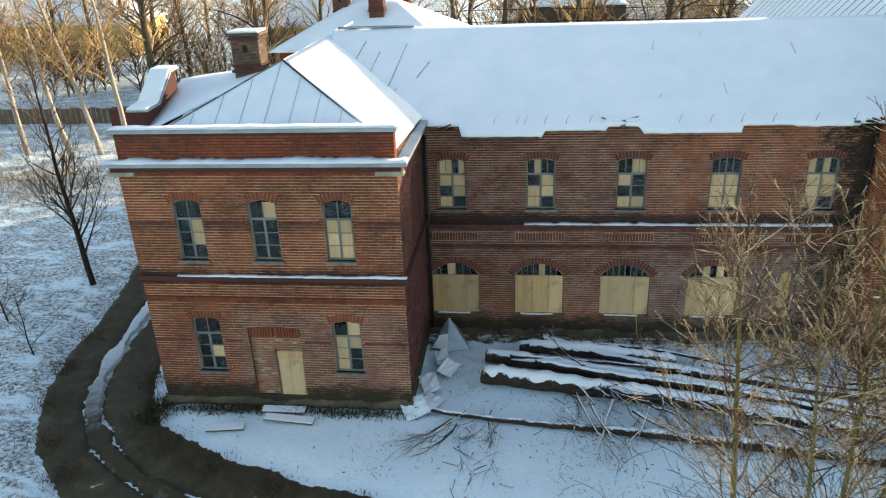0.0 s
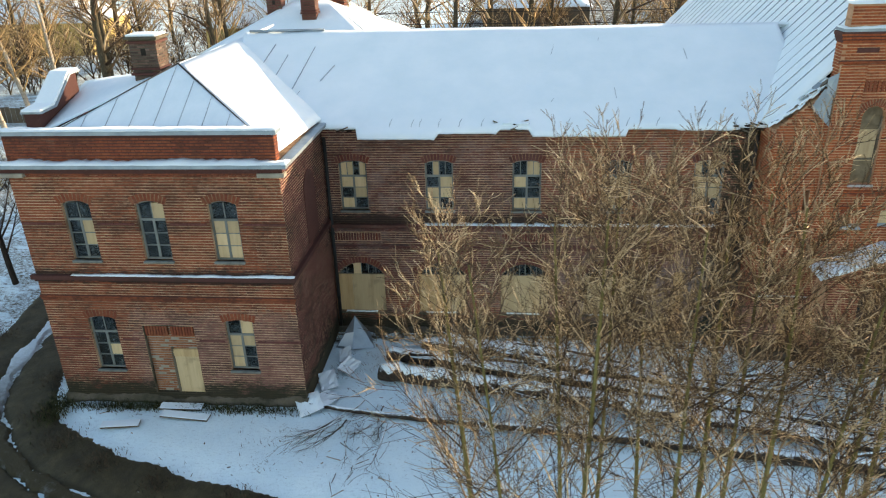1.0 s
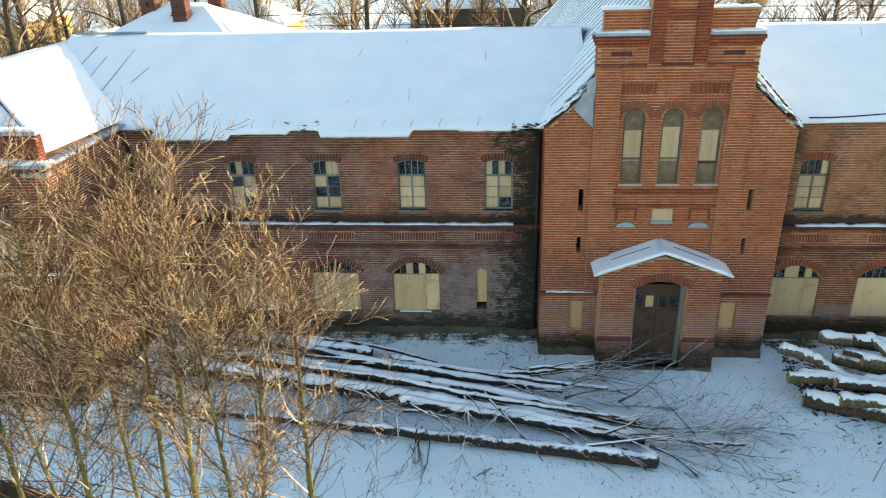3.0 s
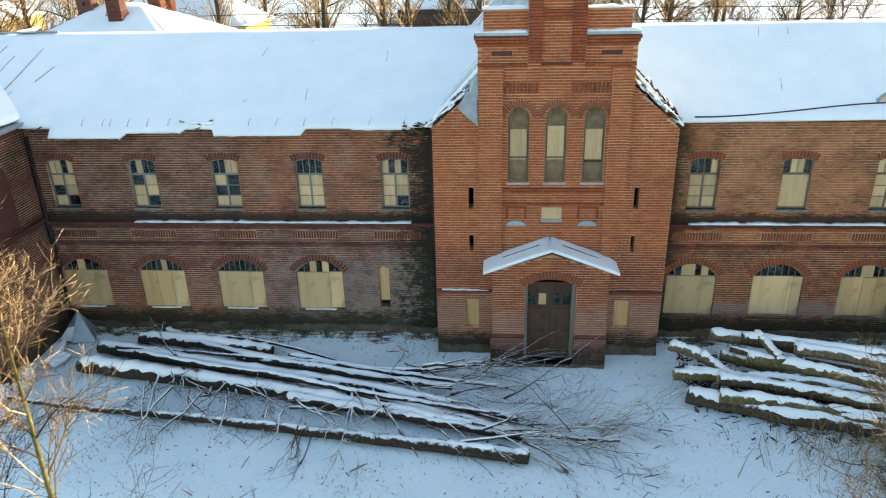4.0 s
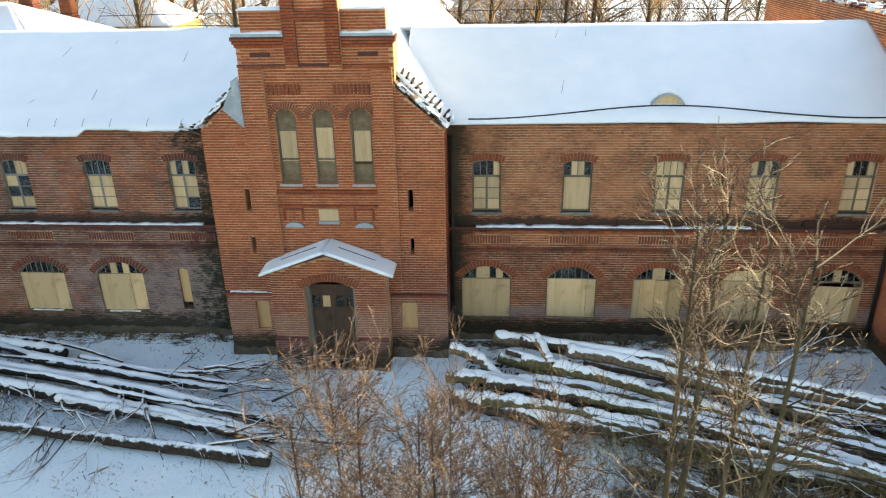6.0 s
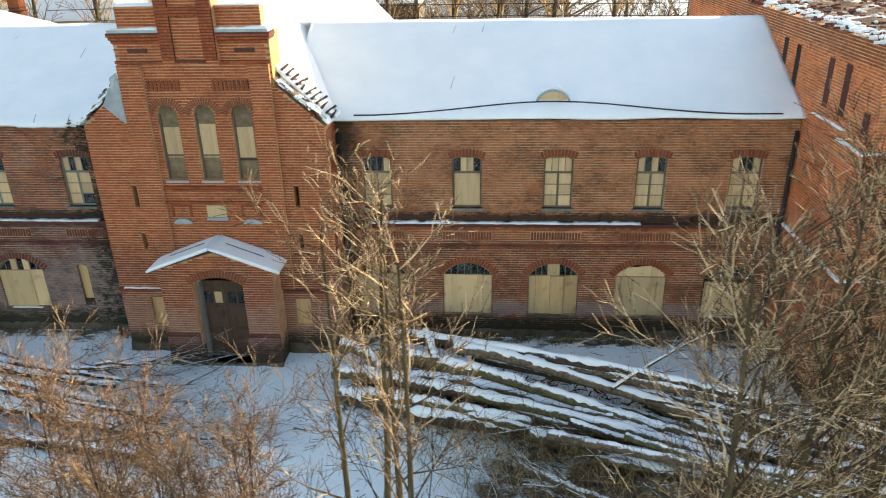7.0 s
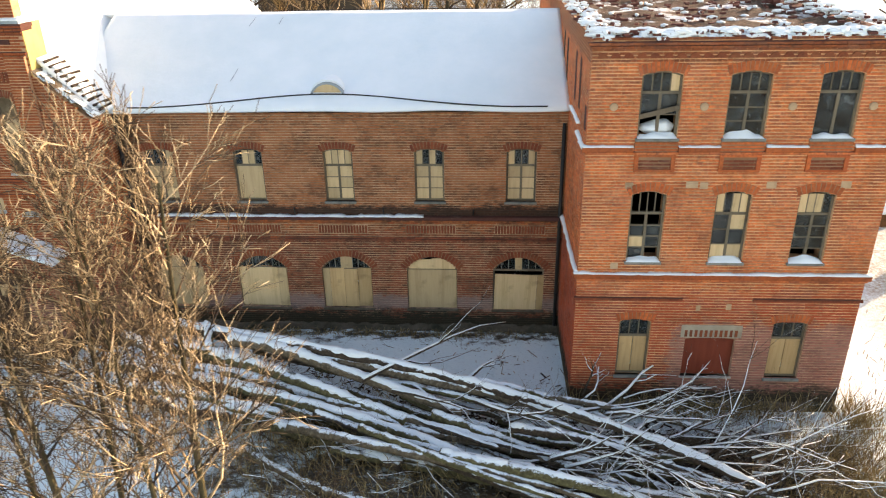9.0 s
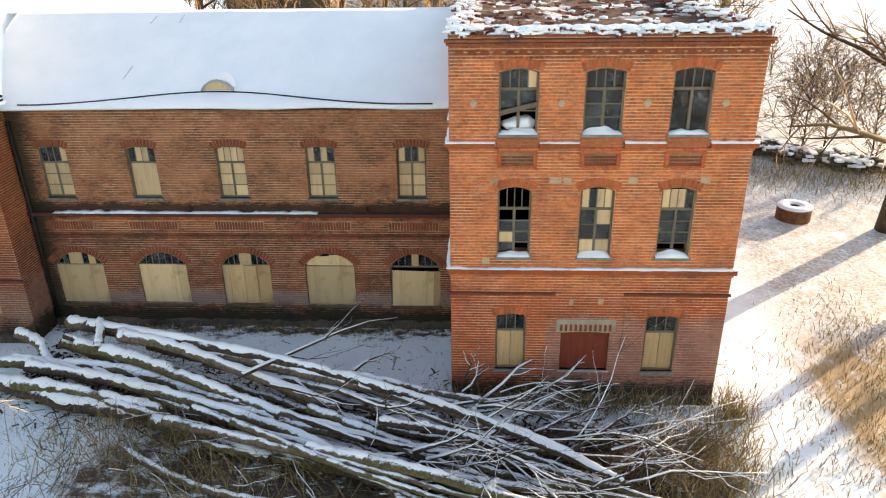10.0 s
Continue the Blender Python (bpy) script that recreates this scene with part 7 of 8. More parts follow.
# ---- zinc sheets fallen by the pavilion corner ----
def fallen_sheet(at, w, l, rx, ry, rz, peak=0.0):
    s = thing("roof_sheet", at, "fallen bent zinc roofing sheet dusted with snow", "metal sheet", "fallen roofing sheets")
    s.matrix_world = pose(*at, rx, ry, rz)
    n, m = 6, 6
    def surf(lift):
        return [((i / n - 0.5) * w, (j / m - 0.5) * l, lift + peak * (1 - abs(2 * i / n - 1)) + 0.05 * noise.noise((i * 0.7 + at[0], j * 0.7, at[1]))) for j in range(m + 1) for i in range(n + 1)]
    def slab(lo, hi, mat, name, lab):
        a, b = surf(hi), surf(lo)
        v = a + b
        o, f, k = len(a), [], n + 1
        for j in range(m):
            for i in range(n):
                q = j * k + i
                f += [(q, q + 1, q + k + 1, q + k), (o + q, o + q + k, o + q + k + 1, o + q + 1)]
        rim = [i for i in range(k)] + [j * k + n for j in range(1, m + 1)] + [m * k + i for i in range(n - 1, -1, -1)] + [j * k for j in range(m - 1, 0, -1)]
        f += [(rim[i], o + rim[i], o + rim[(i + 1) % len(rim)], rim[(i + 1) % len(rim)]) for i in range(len(rim))]
        mesh_ob(name, v, f, mat, s, lab)
    slab(0.0, 0.012, metal, "sheet", "")
    slab(0.013, 0.022, snow, "snow_cover", "thin snow cover")


fallen_sheet((-0.2, 16.75, 0.16), 0.75, 0.8, 10, -12, 25)
fallen_sheet((0.25, 17.15, 0.13), 0.6, 0.7, -8, 8, -25)
fallen_sheet((0.1, 18.0, 0.2), 0.55, 0.8, 12, -10, 20)
fallen_sheet((0.6, 18.9, 0.18), 0.5, 0.7, 8, 16, -20)
fallen_sheet((0.35, 19.5, 0.25), 0.45, 0.6, 18, -20, 8)
# a sheet folded to a pointed tent against the corner
tent = thing("roof_sheet", (0.45, 20.55, 0.0), "bent zinc roofing sheet standing up to a point", "metal sheet", "fallen roofing sheets")
v = [(-0.62, -0.3, 0.05), (0.0, -0.5, 0.1), (0.75, -0.25, 0.04), (0.02, 0.2, 1.05), (-0.4, 0.35, 0.3), (0.5, 0.35, 0.3)]
o = [(p[0] * 0.96, p[1] + 0.03, p[2] - 0.03) for p in v]
f = [(0, 1, 3), (1, 2, 3), (0, 3, 4), (3, 2, 5)]
mesh_ob("sheet", v + o, f + [tuple(i + 6 for i in t[::-1]) for t in f] + [(0, 6, 7, 1), (1, 7, 8, 2)], metal, tent)
mesh_ob("snow_cover", [(-0.55, -0.3, 0.12), (0.0, -0.49, 0.16), (0.02, 0.18, 0.98), (-0.5, -0.26, 0.1)], [(0, 1, 2), (3, 2, 1)], snow, tent, "thin snow cover")
for k, (x, y, l, rz) in enumerate(((-4.2, 16.55, 1.3, 4), (-3.9, 16.1, 1.5, -2), (-5.7, 15.6, 1.1, 12))):
    pl = thing("plank", (x, y, 0.06), "snow-dusted plank lying by the boarded door", "plank", "loose planks")
    pl.matrix_world = pose(x, y, 0.07, 2, 3, rz)
    box_part("board", (-l / 2, l / 2, -0.16, 0.16, -0.02, 0.02), old_wood, pl, "", 0.004)
    bm = bmesh.new()
    box(bm, -l / 2, l / 2, -0.15, 0.15, 0.022, 0.05, 0.012)
    part("snow_cover", bm, snow, pl)

# ---- trees ----
def young_tree(base, height, seed, label, group, lean=(0, 0), crown_from=0.5, kids=26, blen=1.7, r0=0.055, mats=None, twig_r=0.006, depth=2, sub=6, droop=0.02, up=0.9, name="tree", category="tree", low=0, top_kids=0, wander=0.035):
    """A slender bare tree: a tapering stem with upswept branches and many fine shoots; low: thin branches below the
    crown, darkened for shade.
    """
    rr = random.Random(seed)
    t = new(name)
    t.matrix_world = Matrix.Translation(base)
    tagged(t, label, category, group)
    pts, n = [Vector((0, 0, -0.1))], 11
    d = Vector((lean[0], lean[1], 1)).normalized()
    for k in range(n):
        d = (d + Vector((rr.gauss(0, wander), rr.gauss(0, wander), 0.03))).normalized()
        pts.append(pts[-1] + d * (height / n))
    rad = [r0 * (1 - 0.9 * k / n) + 0.004 for k in range(n + 1)]
    out, thin = [], []
    spots = [("branch", crown_from + (1 - crown_from) * (k + rr.random()) / kids) for k in range(kids)]
    spots += [("tip", rr.uniform(0.78, 1.0)) for k in range(top_kids)] + [("low", rr.uniform(0.12, crown_from)) for k in range(low)]
    for sort, q in spots:
        i = min(int(q * n), n - 1)
        p = pts[i].lerp(pts[i + 1], min(1.0, q * n - i))
        a = rr.uniform(0, 2 * math.pi)
        if sort == "branch":
            ln = blen * rr.uniform(0.55, 1.15) * (1.15 - 0.75 * (q - crown_from) / (1 - crown_from))
            grow(p, (math.cos(a), math.sin(a), up + rr.uniform(-0.2, 0.5)), ln, max(rad[i] * 0.45, twig_r * 1.6), depth, rr, out, droop, 0.62, sub, 4, 0.14)
        elif sort == "tip":
            grow(p, (math.cos(a), math.sin(a), rr.uniform(0.6, 1.6)), 0.9 * rr.uniform(0.6, 1.2), twig_r * 1.5, 2, rr, out, droop, 0.6, 7, 4, 0.14)
        else:
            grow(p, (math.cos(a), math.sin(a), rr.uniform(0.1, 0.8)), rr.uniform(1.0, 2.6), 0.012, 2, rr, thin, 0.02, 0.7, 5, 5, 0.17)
    out = [(p, [max(r, twig_r * 0.55) for r in rd]) for p, rd in out]
    mats = mats or (bark_green, twig)
    tubes("trunk", [(pts, rad)], mats[0], t, "", 7)
    tubes("crown", out, mats[1], t, "", 3)
    # low branches take a darker bark, their shade put into the colour
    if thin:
        tubes("undergrowth", [(p, [max(r, 0.0032) for r in rd]) for p, rd in thin], bark_dark, t, "thin lower branches, darkened as if in shade", 3)["kind"] = "stuff"
    return t


def clump(stems, mid, top, fall, spread, seed, label, group, mats, r0=0.065, crown=0.62, kids=26, blen=1.75, low=9, name="tree", category="tree", sub=8, twig_r=0.0055, up=1.05, tips=14):
    """Stems that stand close together and share one domed crown."""
    rr = random.Random(seed)
    for k, (x, y) in enumerate(stems):
        h = top - fall * (x - mid) ** 2 + rr.uniform(-0.35, 0.1)
        young_tree((x, y, 0), h, seed + 1 + k, label, group, ((x - mid) * spread + rr.gauss(0, 0.012), rr.gauss(0, 0.015)), crown, kids, blen * rr.uniform(0.85, 1.1), r0 * rr.uniform(0.7, 1.25), mats, twig_r, 2, sub, 0.085, up, name, category, low, tips, 0.016)


G1 = "young trees before the left range"
LBL = "slender bare young tree with golden upswept twigs"
clump([(5.75, 5.6), (6.2, 5.0), (6.55, 5.7), (6.85, 4.8), (7.1, 5.5), (7.35, 5.0), (7.6, 5.8), (7.9, 5.1), (8.2, 5.6), (8.5, 4.9), (8.8, 5.4), (9.15, 5.0), (9.6, 5.4)], 7.4, 11.15, 0.15, 0.026, 200, LBL, G1, (bark_green, twig), 0.065, 0.63, 18, 1.75, 10, up=1.2)
clump([(20.5, 5.2), (20.8, 6.1), (21.1, 5.3), (21.4, 5.9), (21.7, 5.1), (22.0, 5.7), (22.35, 5.2), (22.7, 6.0), (23.1, 5.4)], 21.6, 8.75, 0.2, 0.03, 240, "bare shrub with upright reddish golden shoots", "shrubs before the porch", (bark_dark, twig_red), 0.028, 0.64, 18, 1.2, 4, "shrub", "shrub", 8, 0.005, 1.2)
G2 = "young trees before the right range"
clump([(24.5, 5.5), (24.68, 5.8), (24.88, 5.3), (25.1, 5.7)], 24.85, 11.05, 0.9, 0.03, 260, LBL, G2, (bark_stem, twig_brown), 0.075, 0.7, 13, 1.15, 8, up=1.25, sub=6, tips=8)
clump([(28.35, 5.2), (28.5, 4.8), (28.65, 5.3)], 28.5, 11.15, 0.6, 0.03, 280, LBL, G2, (bark_stem, twig_brown), 0.085, 0.66, 18, 1.4, 22, up=1.2, tips=14)
clump([(29.3, 4.8), (29.5, 5.3), (29.7, 4.9)], 29.5, 11.2, 0.4, 0.03, 290, LBL, G2, (bark_stem, twig_brown), 0.085, 0.64, 26, 1.75, 22, up=1.1, tips=16)

# small bare tree and shrubs beside the farm track
young_tree((-15.2, 24.9, 0), 9.8, 300, "small dark bare tree with upright limbs beside the farm track", "trees west of the house", (-0.035, 0), 0.14, 40, 2.7, 0.13, (bark_dark, twig_dark), 0.011, 2, 6, 0.09, 1.15)
young_tree((-14.2, 19.3, 0), 2.2, 301, "low bare shrub in the snow", "shrubs by the track", (-0.1, 0), 0.05, 14, 1.3, 0.03, (bark_dark, twig_dark), 0.008, 2, 4, name="shrub", category="shrub")
young_tree((-16.8, 21.6, 0), 3.0, 302, "low bare shrub in the snow", "shrubs by the track", (-0.1, 0), 0.05, 16, 1.5, 0.035, (bark_dark, twig_dark), 0.008, 2, 4, name="shrub", category="shrub")

# birches along the lane behind
G3 = "birches along the lane"
for k, (x, y, h, l) in enumerate([(-25.8, 44.4, 15, -0.1), (-27.6, 43.8, 16, -0.16), (-31.3, 44.5, 15, -0.05), (-33.5, 44.6, 14, 0.02), (-24.6, 46.0, 15, 0.02), (-36.5, 47, 15, -0.1)]):
    young_tree((x, y, 0), h, 320 + k, "white-barked birch with bare twigs", G3, (l, 0), 0.28, 26, 3.4, 0.2, (birch, twig_backlit), 0.018, 2, 5, -0.01)
G4 = "old trees behind the house"
big = young_tree((-27.5, 57, 0), 16, 340, "old bare tree with a thick dark trunk", G4, (0.02, 0), 0.2, 24, 5.5, 0.42, (bark, twig), 0.034, 2, 4, 0.0, 0.7)
big2 = young_tree((-19.0, 60, 0), 15, 341, "old bare tree with a thick dark trunk", G4, (-0.03, 0), 0.18, 26, 5.0, 0.36, (bark, twig), 0.034, 2, 4, 0.0, 0.8)
tall = young_tree((-10, 66, 0), 17, 342, "tall bare tree with sunlit twigs", G4, (0.0, 0), 0.12, 34, 4.5, 0.3, (bark, twig_backlit), 0.036, 2, 4, 0.05, 1.3)
rr = random.Random(55)
for k in range(40):
    src = (big, tall, tall, big2, tall)[k % 5]
    x = -58 + 3.1 * k + rr.uniform(-1.2, 1.2)
    y = rr.uniform(58, 92) if x > -14 else rr.uniform(62, 100)
    s = rr.uniform(0.75, 1.1)
    copy_thing(src, pose(x, y, -0.1, 0, 0, rr.uniform(0, 360)) @ Matrix.Diagonal((s, s, s, 1)))
bushy = young_tree((-38, 74, 0), 5.5, 350, "tawny bare bush behind the house", "bushes behind the house", (0, 0), 0.04, 27, 3.3, 0.07, (bark, twig), 0.036, 2, 3, 0.0, 1.1, name="bush", category="bush")
for k in range(125):
    x, y = (rr.uniform(-75, 62), rr.uniform(58, 118)) if k < 90 else (rr.uniform(-60, -18), rr.uniform(60, 82))
    s = rr.uniform(0.6, 1.2)
    copy_thing(bushy, pose(x, y, 0.02 * (y - 60) - 0.1, 0, 0, rr.uniform(0, 360)) @ Matrix.Diagonal((s, s, s, 1)))
# right yard
young_tree((53.9, 30.3, 0), 15, 360, "big bare tree with a thick sunlit trunk", "trees of the right yard", (0.02, 0), 0.2, 26, 6.5, 0.5, (bark, twig), 0.022, 2, 6, 0.0, 0.45)
for k, (x, y, h) in enumerate(((54.5, 41.5, 4.8), (56.5, 43.0, 5.4), (51.5, 44, 4.6), (60, 47, 5.4), (49.5, 47, 4.8), (53.0, 49, 5.4), (57.5, 39.5, 4.2), (62, 42, 4.8), (55.6, 46.0, 5.2), (51.0, 49.5, 5.0), (58.5, 50.0, 5.6), (54.0, 54.0, 5.6), (49.0, 53.0, 5.2))):
    young_tree((x, y, 0), h, 370 + k, "spreading bare bush at the field's edge", "bushes of the right yard", (0, 0), 0.03, 32, 3.3, 0.06, (bark, twig), 0.019, 2, 6, 0.0, 0.9, name="bush", category="bush")
for k, (x, y, h) in enumerate(((57.6, 28.2, 13), (57.2, 25.2, 12))):
    young_tree((x, y, 0), h, 380 + k, "bare tree with a straight trunk at the yard's edge", "trees of the right yard", (0, 0), 0.6, 7, 2.5, 0.3, (bark, twig), 0.02, 1, 4)

# ---- things in the right yard ----
wl = thing("cable_drum", (50.3, 31.6, 0), "brown round drum lying flat with snow on top", "drum")
bm = bmesh.new()
bmesh.ops.create_cone(bm, cap_ends=True, segments=28, radius1=0.75, radius2=0.75, depth=0.62)
bmesh.ops.translate(bm, verts=bm.verts, vec=(0, 0, 0.31))
part("drum_side", bm, rust, wl)
ring = [(0.765, 0.62), (0.78, 0.65), (0.74, 0.7), (0.25, 0.7), (0.22, 0.64)]
v = [(r * math.cos(2 * math.pi * k / 28), r * math.sin(2 * math.pi * k / 28), z) for k in range(28) for r, z in ring]
f = [(k * 5 + j, ((k + 1) % 28) * 5 + j, ((k + 1) % 28) * 5 + j + 1, k * 5 + j + 1) for k in range(28) for j in range(4)]
mesh_ob("snow_cap", v, f, snow, wl, "ring of snow on top", True)
# uncut hub: a dark disc carries the shade of the hole
bm = bmesh.new()
bmesh.ops.create_cone(bm, cap_ends=True, segments=16, radius1=0.23, radius2=0.23, depth=0.02)
bmesh.ops.translate(bm, verts=bm.verts, vec=(0, 0, 0.632))
part("hub_hole_disc", bm, dark_inside, wl)
heap_v, heap_f = [], []
rn = np.random.default_rng(5)
for k in range(900):
    t = rn.random()
    x, y = 49.5 + 7.5 * t + rn.normal(0, 0.5), 44.0 - 5.5 * t + rn.normal(0, 0.5)
    add_box(heap_v, heap_f, x, y, rn.uniform(0, 0.6), rn.uniform(0.05, 0.22), rn.uniform(0.05, 0.18), rn.uniform(0.05, 0.2), rn.uniform(0, 6))
tagged(mesh_ob("rubble_heap", heap_v, heap_f, stone), "dark heap of rubble and earth with patches of snow", "rubble", kind="stuff")
heap_v, heap_f = [], []
for k in range(260):
    t = rn.random()
    x, y = 49.5 + 7.5 * t + rn.normal(0, 0.6), 44.0 - 5.5 * t + rn.normal(0, 0.6)
    add_box(heap_v, heap_f, x, y, rn.uniform(0.35, 0.72), rn.uniform(0.1, 0.3), rn.uniform(0.08, 0.2), 0.1, rn.uniform(0, 6))
tagged(mesh_ob("snow_clods", heap_v, heap_f, snow), "snow lying on the rubble heap", "snow", kind="stuff")


# ---- dry grass ----
def grass(name, spots, n, label, seed, hgt=0.35, mat=None):
    rn = np.random.default_rng(seed)
    v, f = [], []
    for _ in range(n):
        cx, cy, sx, sy = spots[rn.integers(len(spots))]
        x, y = cx + rn.normal(0, sx), cy + rn.normal(0, sy)
        a, h, w = rn.uniform(0, 6.28), hgt * rn.uniform(0.4, 1.3), rn.uniform(0.006, 0.014)
        lx, ly = rn.normal(0, 0.6) * h, rn.normal(0, 0.6) * h
        k = len(v)
        dx, dy = math.cos(a) * w, math.sin(a) * w
        v += [(x - dx, y - dy, -0.02), (x + dx, y + dy, -0.02), (x + lx * 0.5 + dx * 0.7, y + ly * 0.5 + dy * 0.7, h * 0.7), (x + lx * 0.5 - dx * 0.7, y + ly * 0.5 - dy * 0.7, h * 0.7), (x + lx, y + ly, h)]
        f += [(k, k + 1, k + 2, k + 3), (k + 3, k + 2, k + 4)]
    return tagged(mesh_ob(name, v, f, mat or dry_grass), label, "grass", kind="stuff")


grass("dry_grass", [(46.8, 18.0, 1.2, 1.6), (48.5, 21.0, 1.0, 1.5), (46.0, 15.0, 1.2, 1.2), (49.5, 17.5, 1.6, 2.0)], 3500, "flattened yellow dry grass showing through the snow", 3, 0.22)
grass("dry_grass", [(42.0, 15.6, 0.6, 0.6), (41.0, 14.6, 0.8, 0.6), (40.0, 16.9, 1.2, 0.2), (37.0, 17.0, 1.6, 0.15), (43.0, 16.8, 0.3, 0.4), (42.2, 14.4, 0.6, 0.6), (41.2, 13.6, 0.8, 0.5)], 2500, "tall dry grass and weeds at the tower's foot", 4, 0.7)
grass("dry_grass", [(6.0, 21.1, 4.5, 0.15), (28, 21.1, 4.5, 0.15)], 3000, "withered grass along the foot of the wall", 5, 0.15)
grass("moss_grass", [(-6.4, 16.55, 0.9, 0.14), (-4.6, 16.6, 0.8, 0.1), (-2.0, 16.55, 0.9, 0.14), (-8.2, 16.4, 0.25, 0.5)], 4200, "short mossy green grass at the foot of the corner pavilion", 15, 0.13, moss_grass)
EDGE = [(-12.9, 20.8), (-12.6, 18.6), (-11.9, 16.7), (-10.8, 14.8), (-9.5, 13.4), (-9.6, 20.5), (-9.2, 18.0), (-8.4, 16.1), (-7.2, 14.9), (-5.5, 14.0), (-3.5, 13.3), (-1.2, 12.8)]
grass("verge_grass", [(x, y, 0.3, 0.3) for x, y in EDGE], 3000, "short dark dead grass along the muddy track", 16, 0.09, twig_dark)
grass("dry_grass", [(26.5, 15.0, 1.8, 0.9), (29.5, 14.0, 1.8, 0.9), (27.5, 16.4, 1.5, 0.6)], 1800, "tall tawny grass round the felled trunks", 6, 0.8)
grass("dry_grass", [(52, 38, 3, 1.5), (57, 37, 3, 1.5), (-28, 38, 5, 2), (-28, 38, 5, 2)], 7000, "withered grass at the field's edge", 7, 0.5)


rn = np.random.default_rng(61)
v, f = [], []
for _ in range(26000):
    x, y = rn.uniform(-2, 42), rn.uniform(8.5, 21.2)
    if noise.noise((x * 0.28, y * 0.5, 14)) + 0.6 * noise.noise((x * 1.1, y * 1.4, 9)) + rn.normal(0, 0.12) < 0.12 or in_road(x, y) < 2.3:
        continue
    a, hgt, w = rn.uniform(0, 6.28), rn.uniform(0.04, 0.16), rn.uniform(0.006, 0.013)
    lx, ly = rn.normal(0, 0.09), rn.normal(0, 0.06)
    k = len(v)
    dx, dy, z = math.cos(a) * w, math.sin(a) * w, ground_height(x, y) - 0.01
    v += [(x - dx, y - dy, z), (x + dx, y + dy, z), (x + lx, y + ly, z + hgt)]
    f += [(k, k + 1, k + 2)]
tagged(mesh_ob("dry_grass", v, f, twig_dark), "short dead grass poking through the yard snow", "grass", kind="stuff")


# ---- houses and walls behind ----
def rear_house(x0, x1, y0, y1, z_eave, z_ridge, label, wall_mat, snow_roof=True):
    h = thing("house", ((x0 + x1) / 2, y0, 0), label, "house", "houses behind")
    h.matrix_world = Matrix.Identity(4)
    box_part("wall", (x0, x1, y0, y1, -0.2, z_eave), wall_mat, h)
    ym = (y0 + y1) / 2
    ins = min((x1 - x0), (y1 - y0)) * 0.42
    roof_sheet("roof_slope", [(x0 - 0.4, y0 - 0.4, z_eave), (x1 + 0.4, y0 - 0.4, z_eave), (x1 - ins, ym, z_ridge), (x0 + ins, ym, z_ridge)], 0.08, snow, h, "", 16, 8, 0.03, 1)
    roof_sheet("roof_slope", [(x1 + 0.4, y1 + 0.4, z_eave), (x0 - 0.4, y1 + 0.4, z_eave), (x0 + ins, ym, z_ridge), (x1 - ins, ym, z_ridge)], 0.08, snow, h, "", 16, 8, 0.03, 2)
    roof_sheet("roof_slope", [(x1 + 0.4, y0 - 0.4, z_eave), (x1 + 0.4, y1 + 0.4, z_eave), (x1 - ins, ym, z_ridge), (x1 - ins, ym, z_ridge)], 0.08, snow, h, "", 16, 8, 0.03, 3)
    roof_sheet("roof_slope", [(x0 - 0.4, y1 + 0.4, z_eave), (x0 - 0.4, y0 - 0.4, z_eave), (x0 + ins, ym, z_ridge), (x0 + ins, ym, z_ridge)], 0.08, snow, h, "", 16, 8, 0.03, 4)
    return h


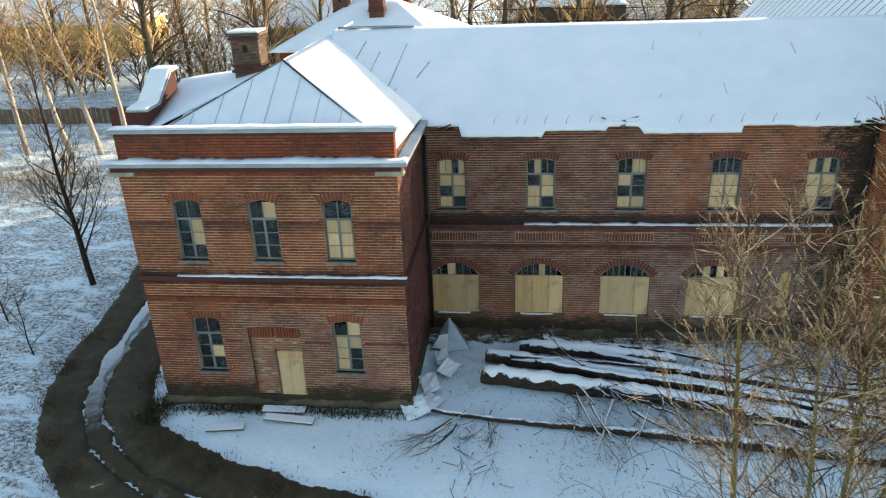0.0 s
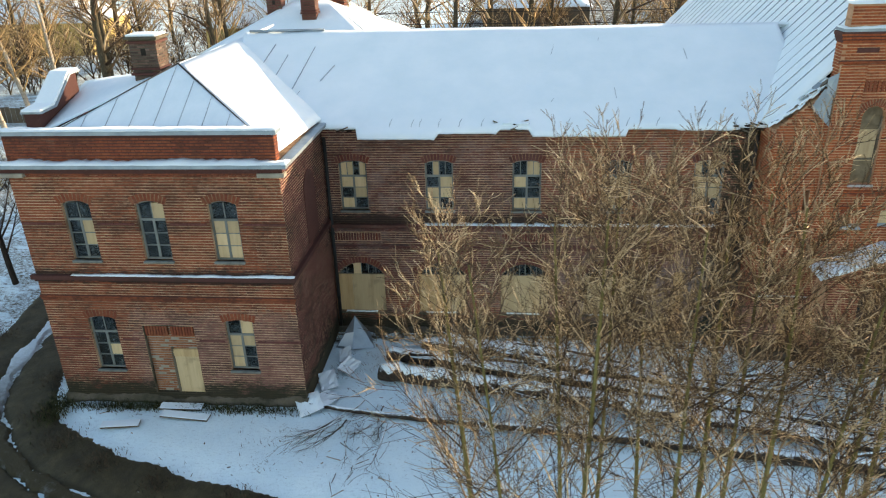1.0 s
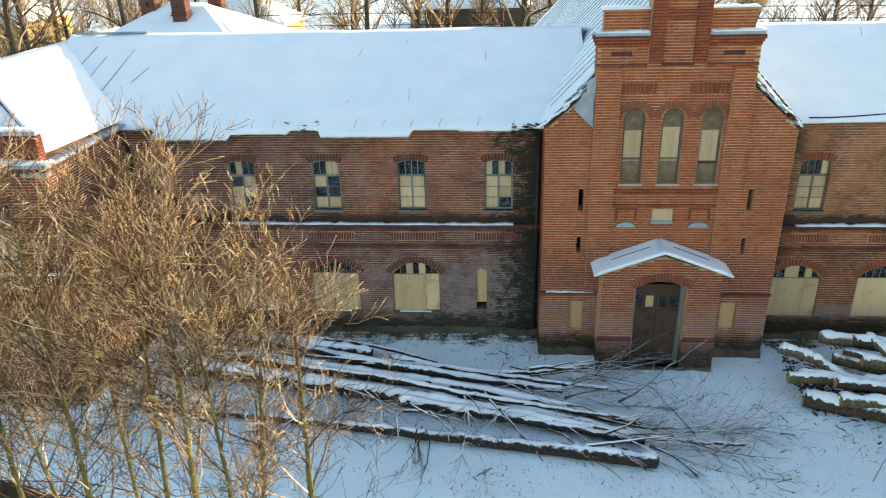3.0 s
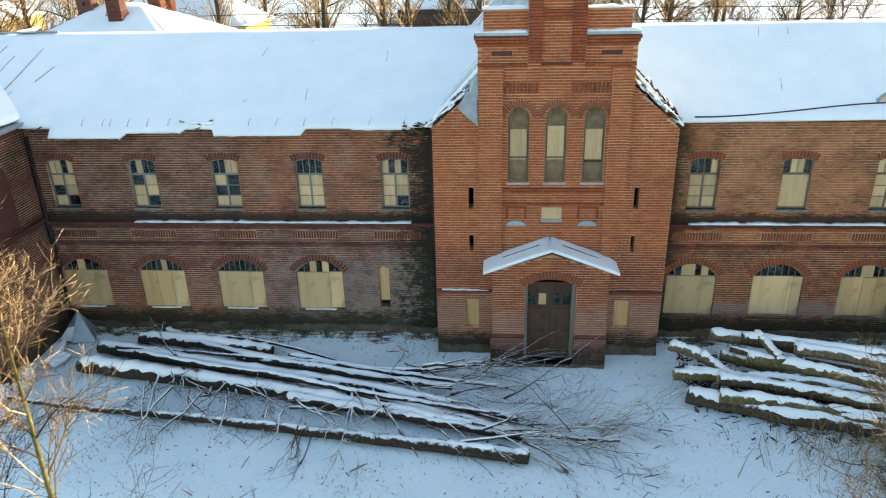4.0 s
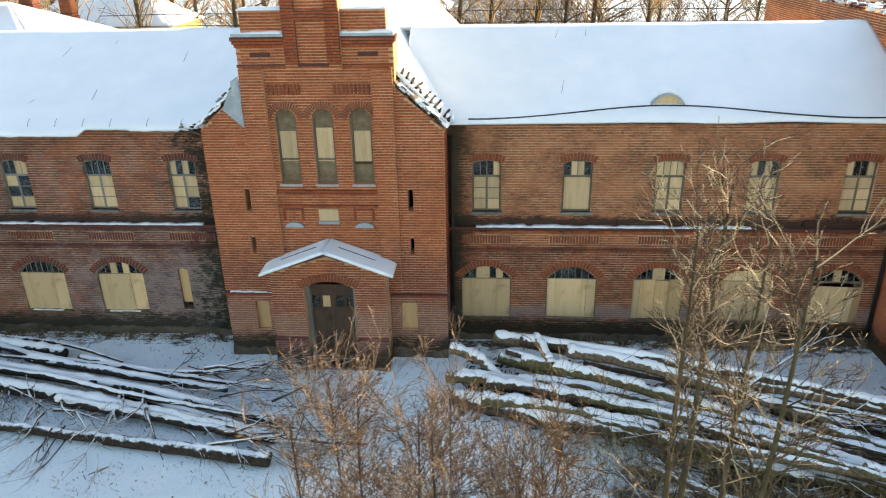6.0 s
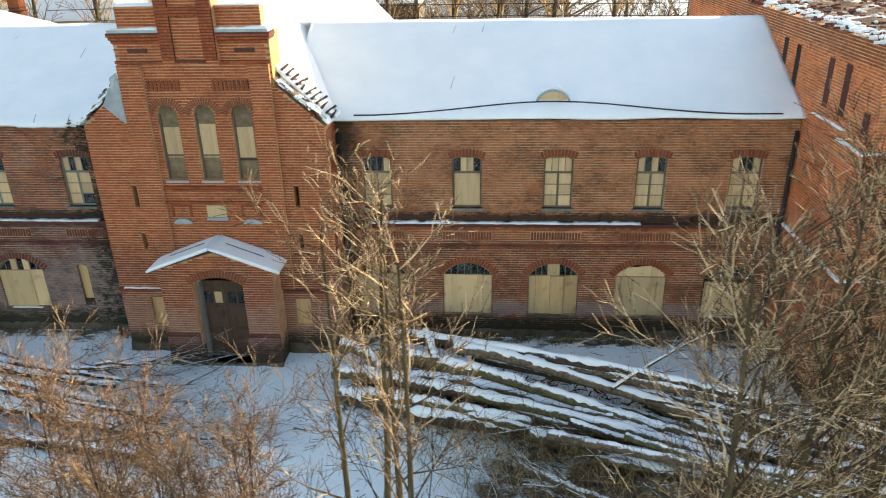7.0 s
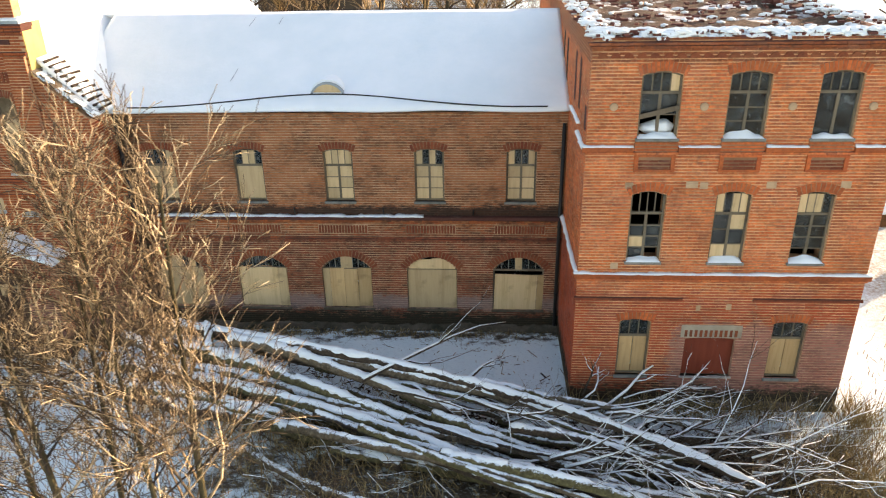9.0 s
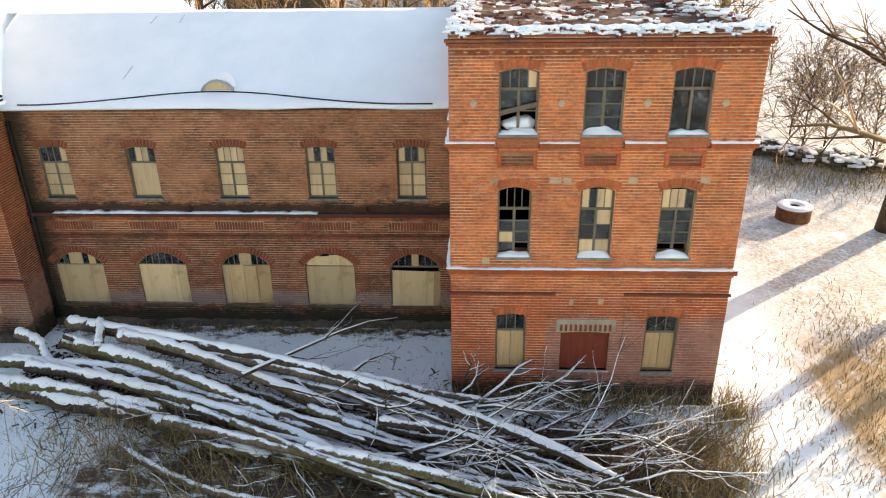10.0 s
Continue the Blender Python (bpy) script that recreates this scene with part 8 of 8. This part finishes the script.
rear_house(-9.2, -0.6, 35.0, 43.0, 8.0, 10.0, "snow-roofed rear wing with brick chimneys", brick_red)
rear_house(-23.5, -8.5, 69, 77, 5.3, 7.9, "brown low house with a snowy roof", yellow_wall)
rear_house(2, 16, 100, 108, 3.6, 6.0, "distant low house with a snowy roof", old_wood)
rear_house(-62, -44, 84, 94, 4.5, 7.5, "yellow house beyond the trees", yellow_wall)
fn = thing("fence", (-33, 53.5, 0), "weathered brown board fence along the lane", "fence")
for k in range(40):
    box_part("board", (-9 + k * 0.45, -9 + k * 0.45 + 0.4, 0, 0.05, 0, 1.25 + 0.05 * math.sin(k * 1.7)), old_wood, fn)
bg = thing("brick_pier", (-26.8, 50.0, 0), "ruined red brick gate pier", "pier")
box_part("shaft", (-0.9, 0.9, -0.5, 0.5, -0.1, 2.0), mat_band, bg, "", 0.03)
# overhead wires behind
for z, y in ((8.0, 52), (7.2, 52)):
    w = thing("overhead_wire", (0, y, z), "dark overhead wire behind the house", "wire", "overhead wires")
    tubes("cable", [([(-6 + 4 * k, 0.0, 0.06 * math.sin(k)) for k in range(16)], [0.03] * 16)], dark_iron, w, "", 4)

# litter on the snow: dead leaves, bark chips and twigs
rn = np.random.default_rng(21)
v, f = [], []
for _ in range(3400):
    x, y = rn.uniform(-12, 44), rn.uniform(10.5, 21.2)
    if noise.noise((x * 0.35, y * 0.35, 4)) + rn.normal(0, 0.25) < 0.08 or in_road(x, y) < 2.2:
        continue
    z = ground_height(x, y) + 0.015
    a = rn.uniform(0, 6.28)
    if rn.random() < 0.4:
        l, w = rn.uniform(0.06, 0.32), rn.uniform(0.005, 0.011)
    else:
        l, w = rn.uniform(0.02, 0.06), rn.uniform(0.008, 0.02)
    add_box(v, f, x, y, z - 0.01, l * 0.8, w * 0.8, rn.uniform(0.01, 0.02), a)
tagged(mesh_ob("leaf_litter", v, f, twig_red), "dead leaves, bark chips and twigs on the snow", "litter", kind="stuff")

# dark chips added to blacken the shadowed ground under the pile
v, f = [], []
for _ in range(3600):
    t = rn.random()
    x, y = 21.5 + 19 * t, 18.4 - 4.4 * t + rn.normal(0, 0.9)
    l = rn.uniform(0.03, 0.16)
    add_box(v, f, x, min(y, 21.0), rn.uniform(0.0, 0.05), l, rn.uniform(0.008, 0.026), rn.uniform(0.01, 0.03), rn.uniform(0, 6.28))
tagged(mesh_ob("bark_chips", v, f, bark_dark), "dark chips added to deepen the shade under the felled trunks", "litter", kind="stuff")
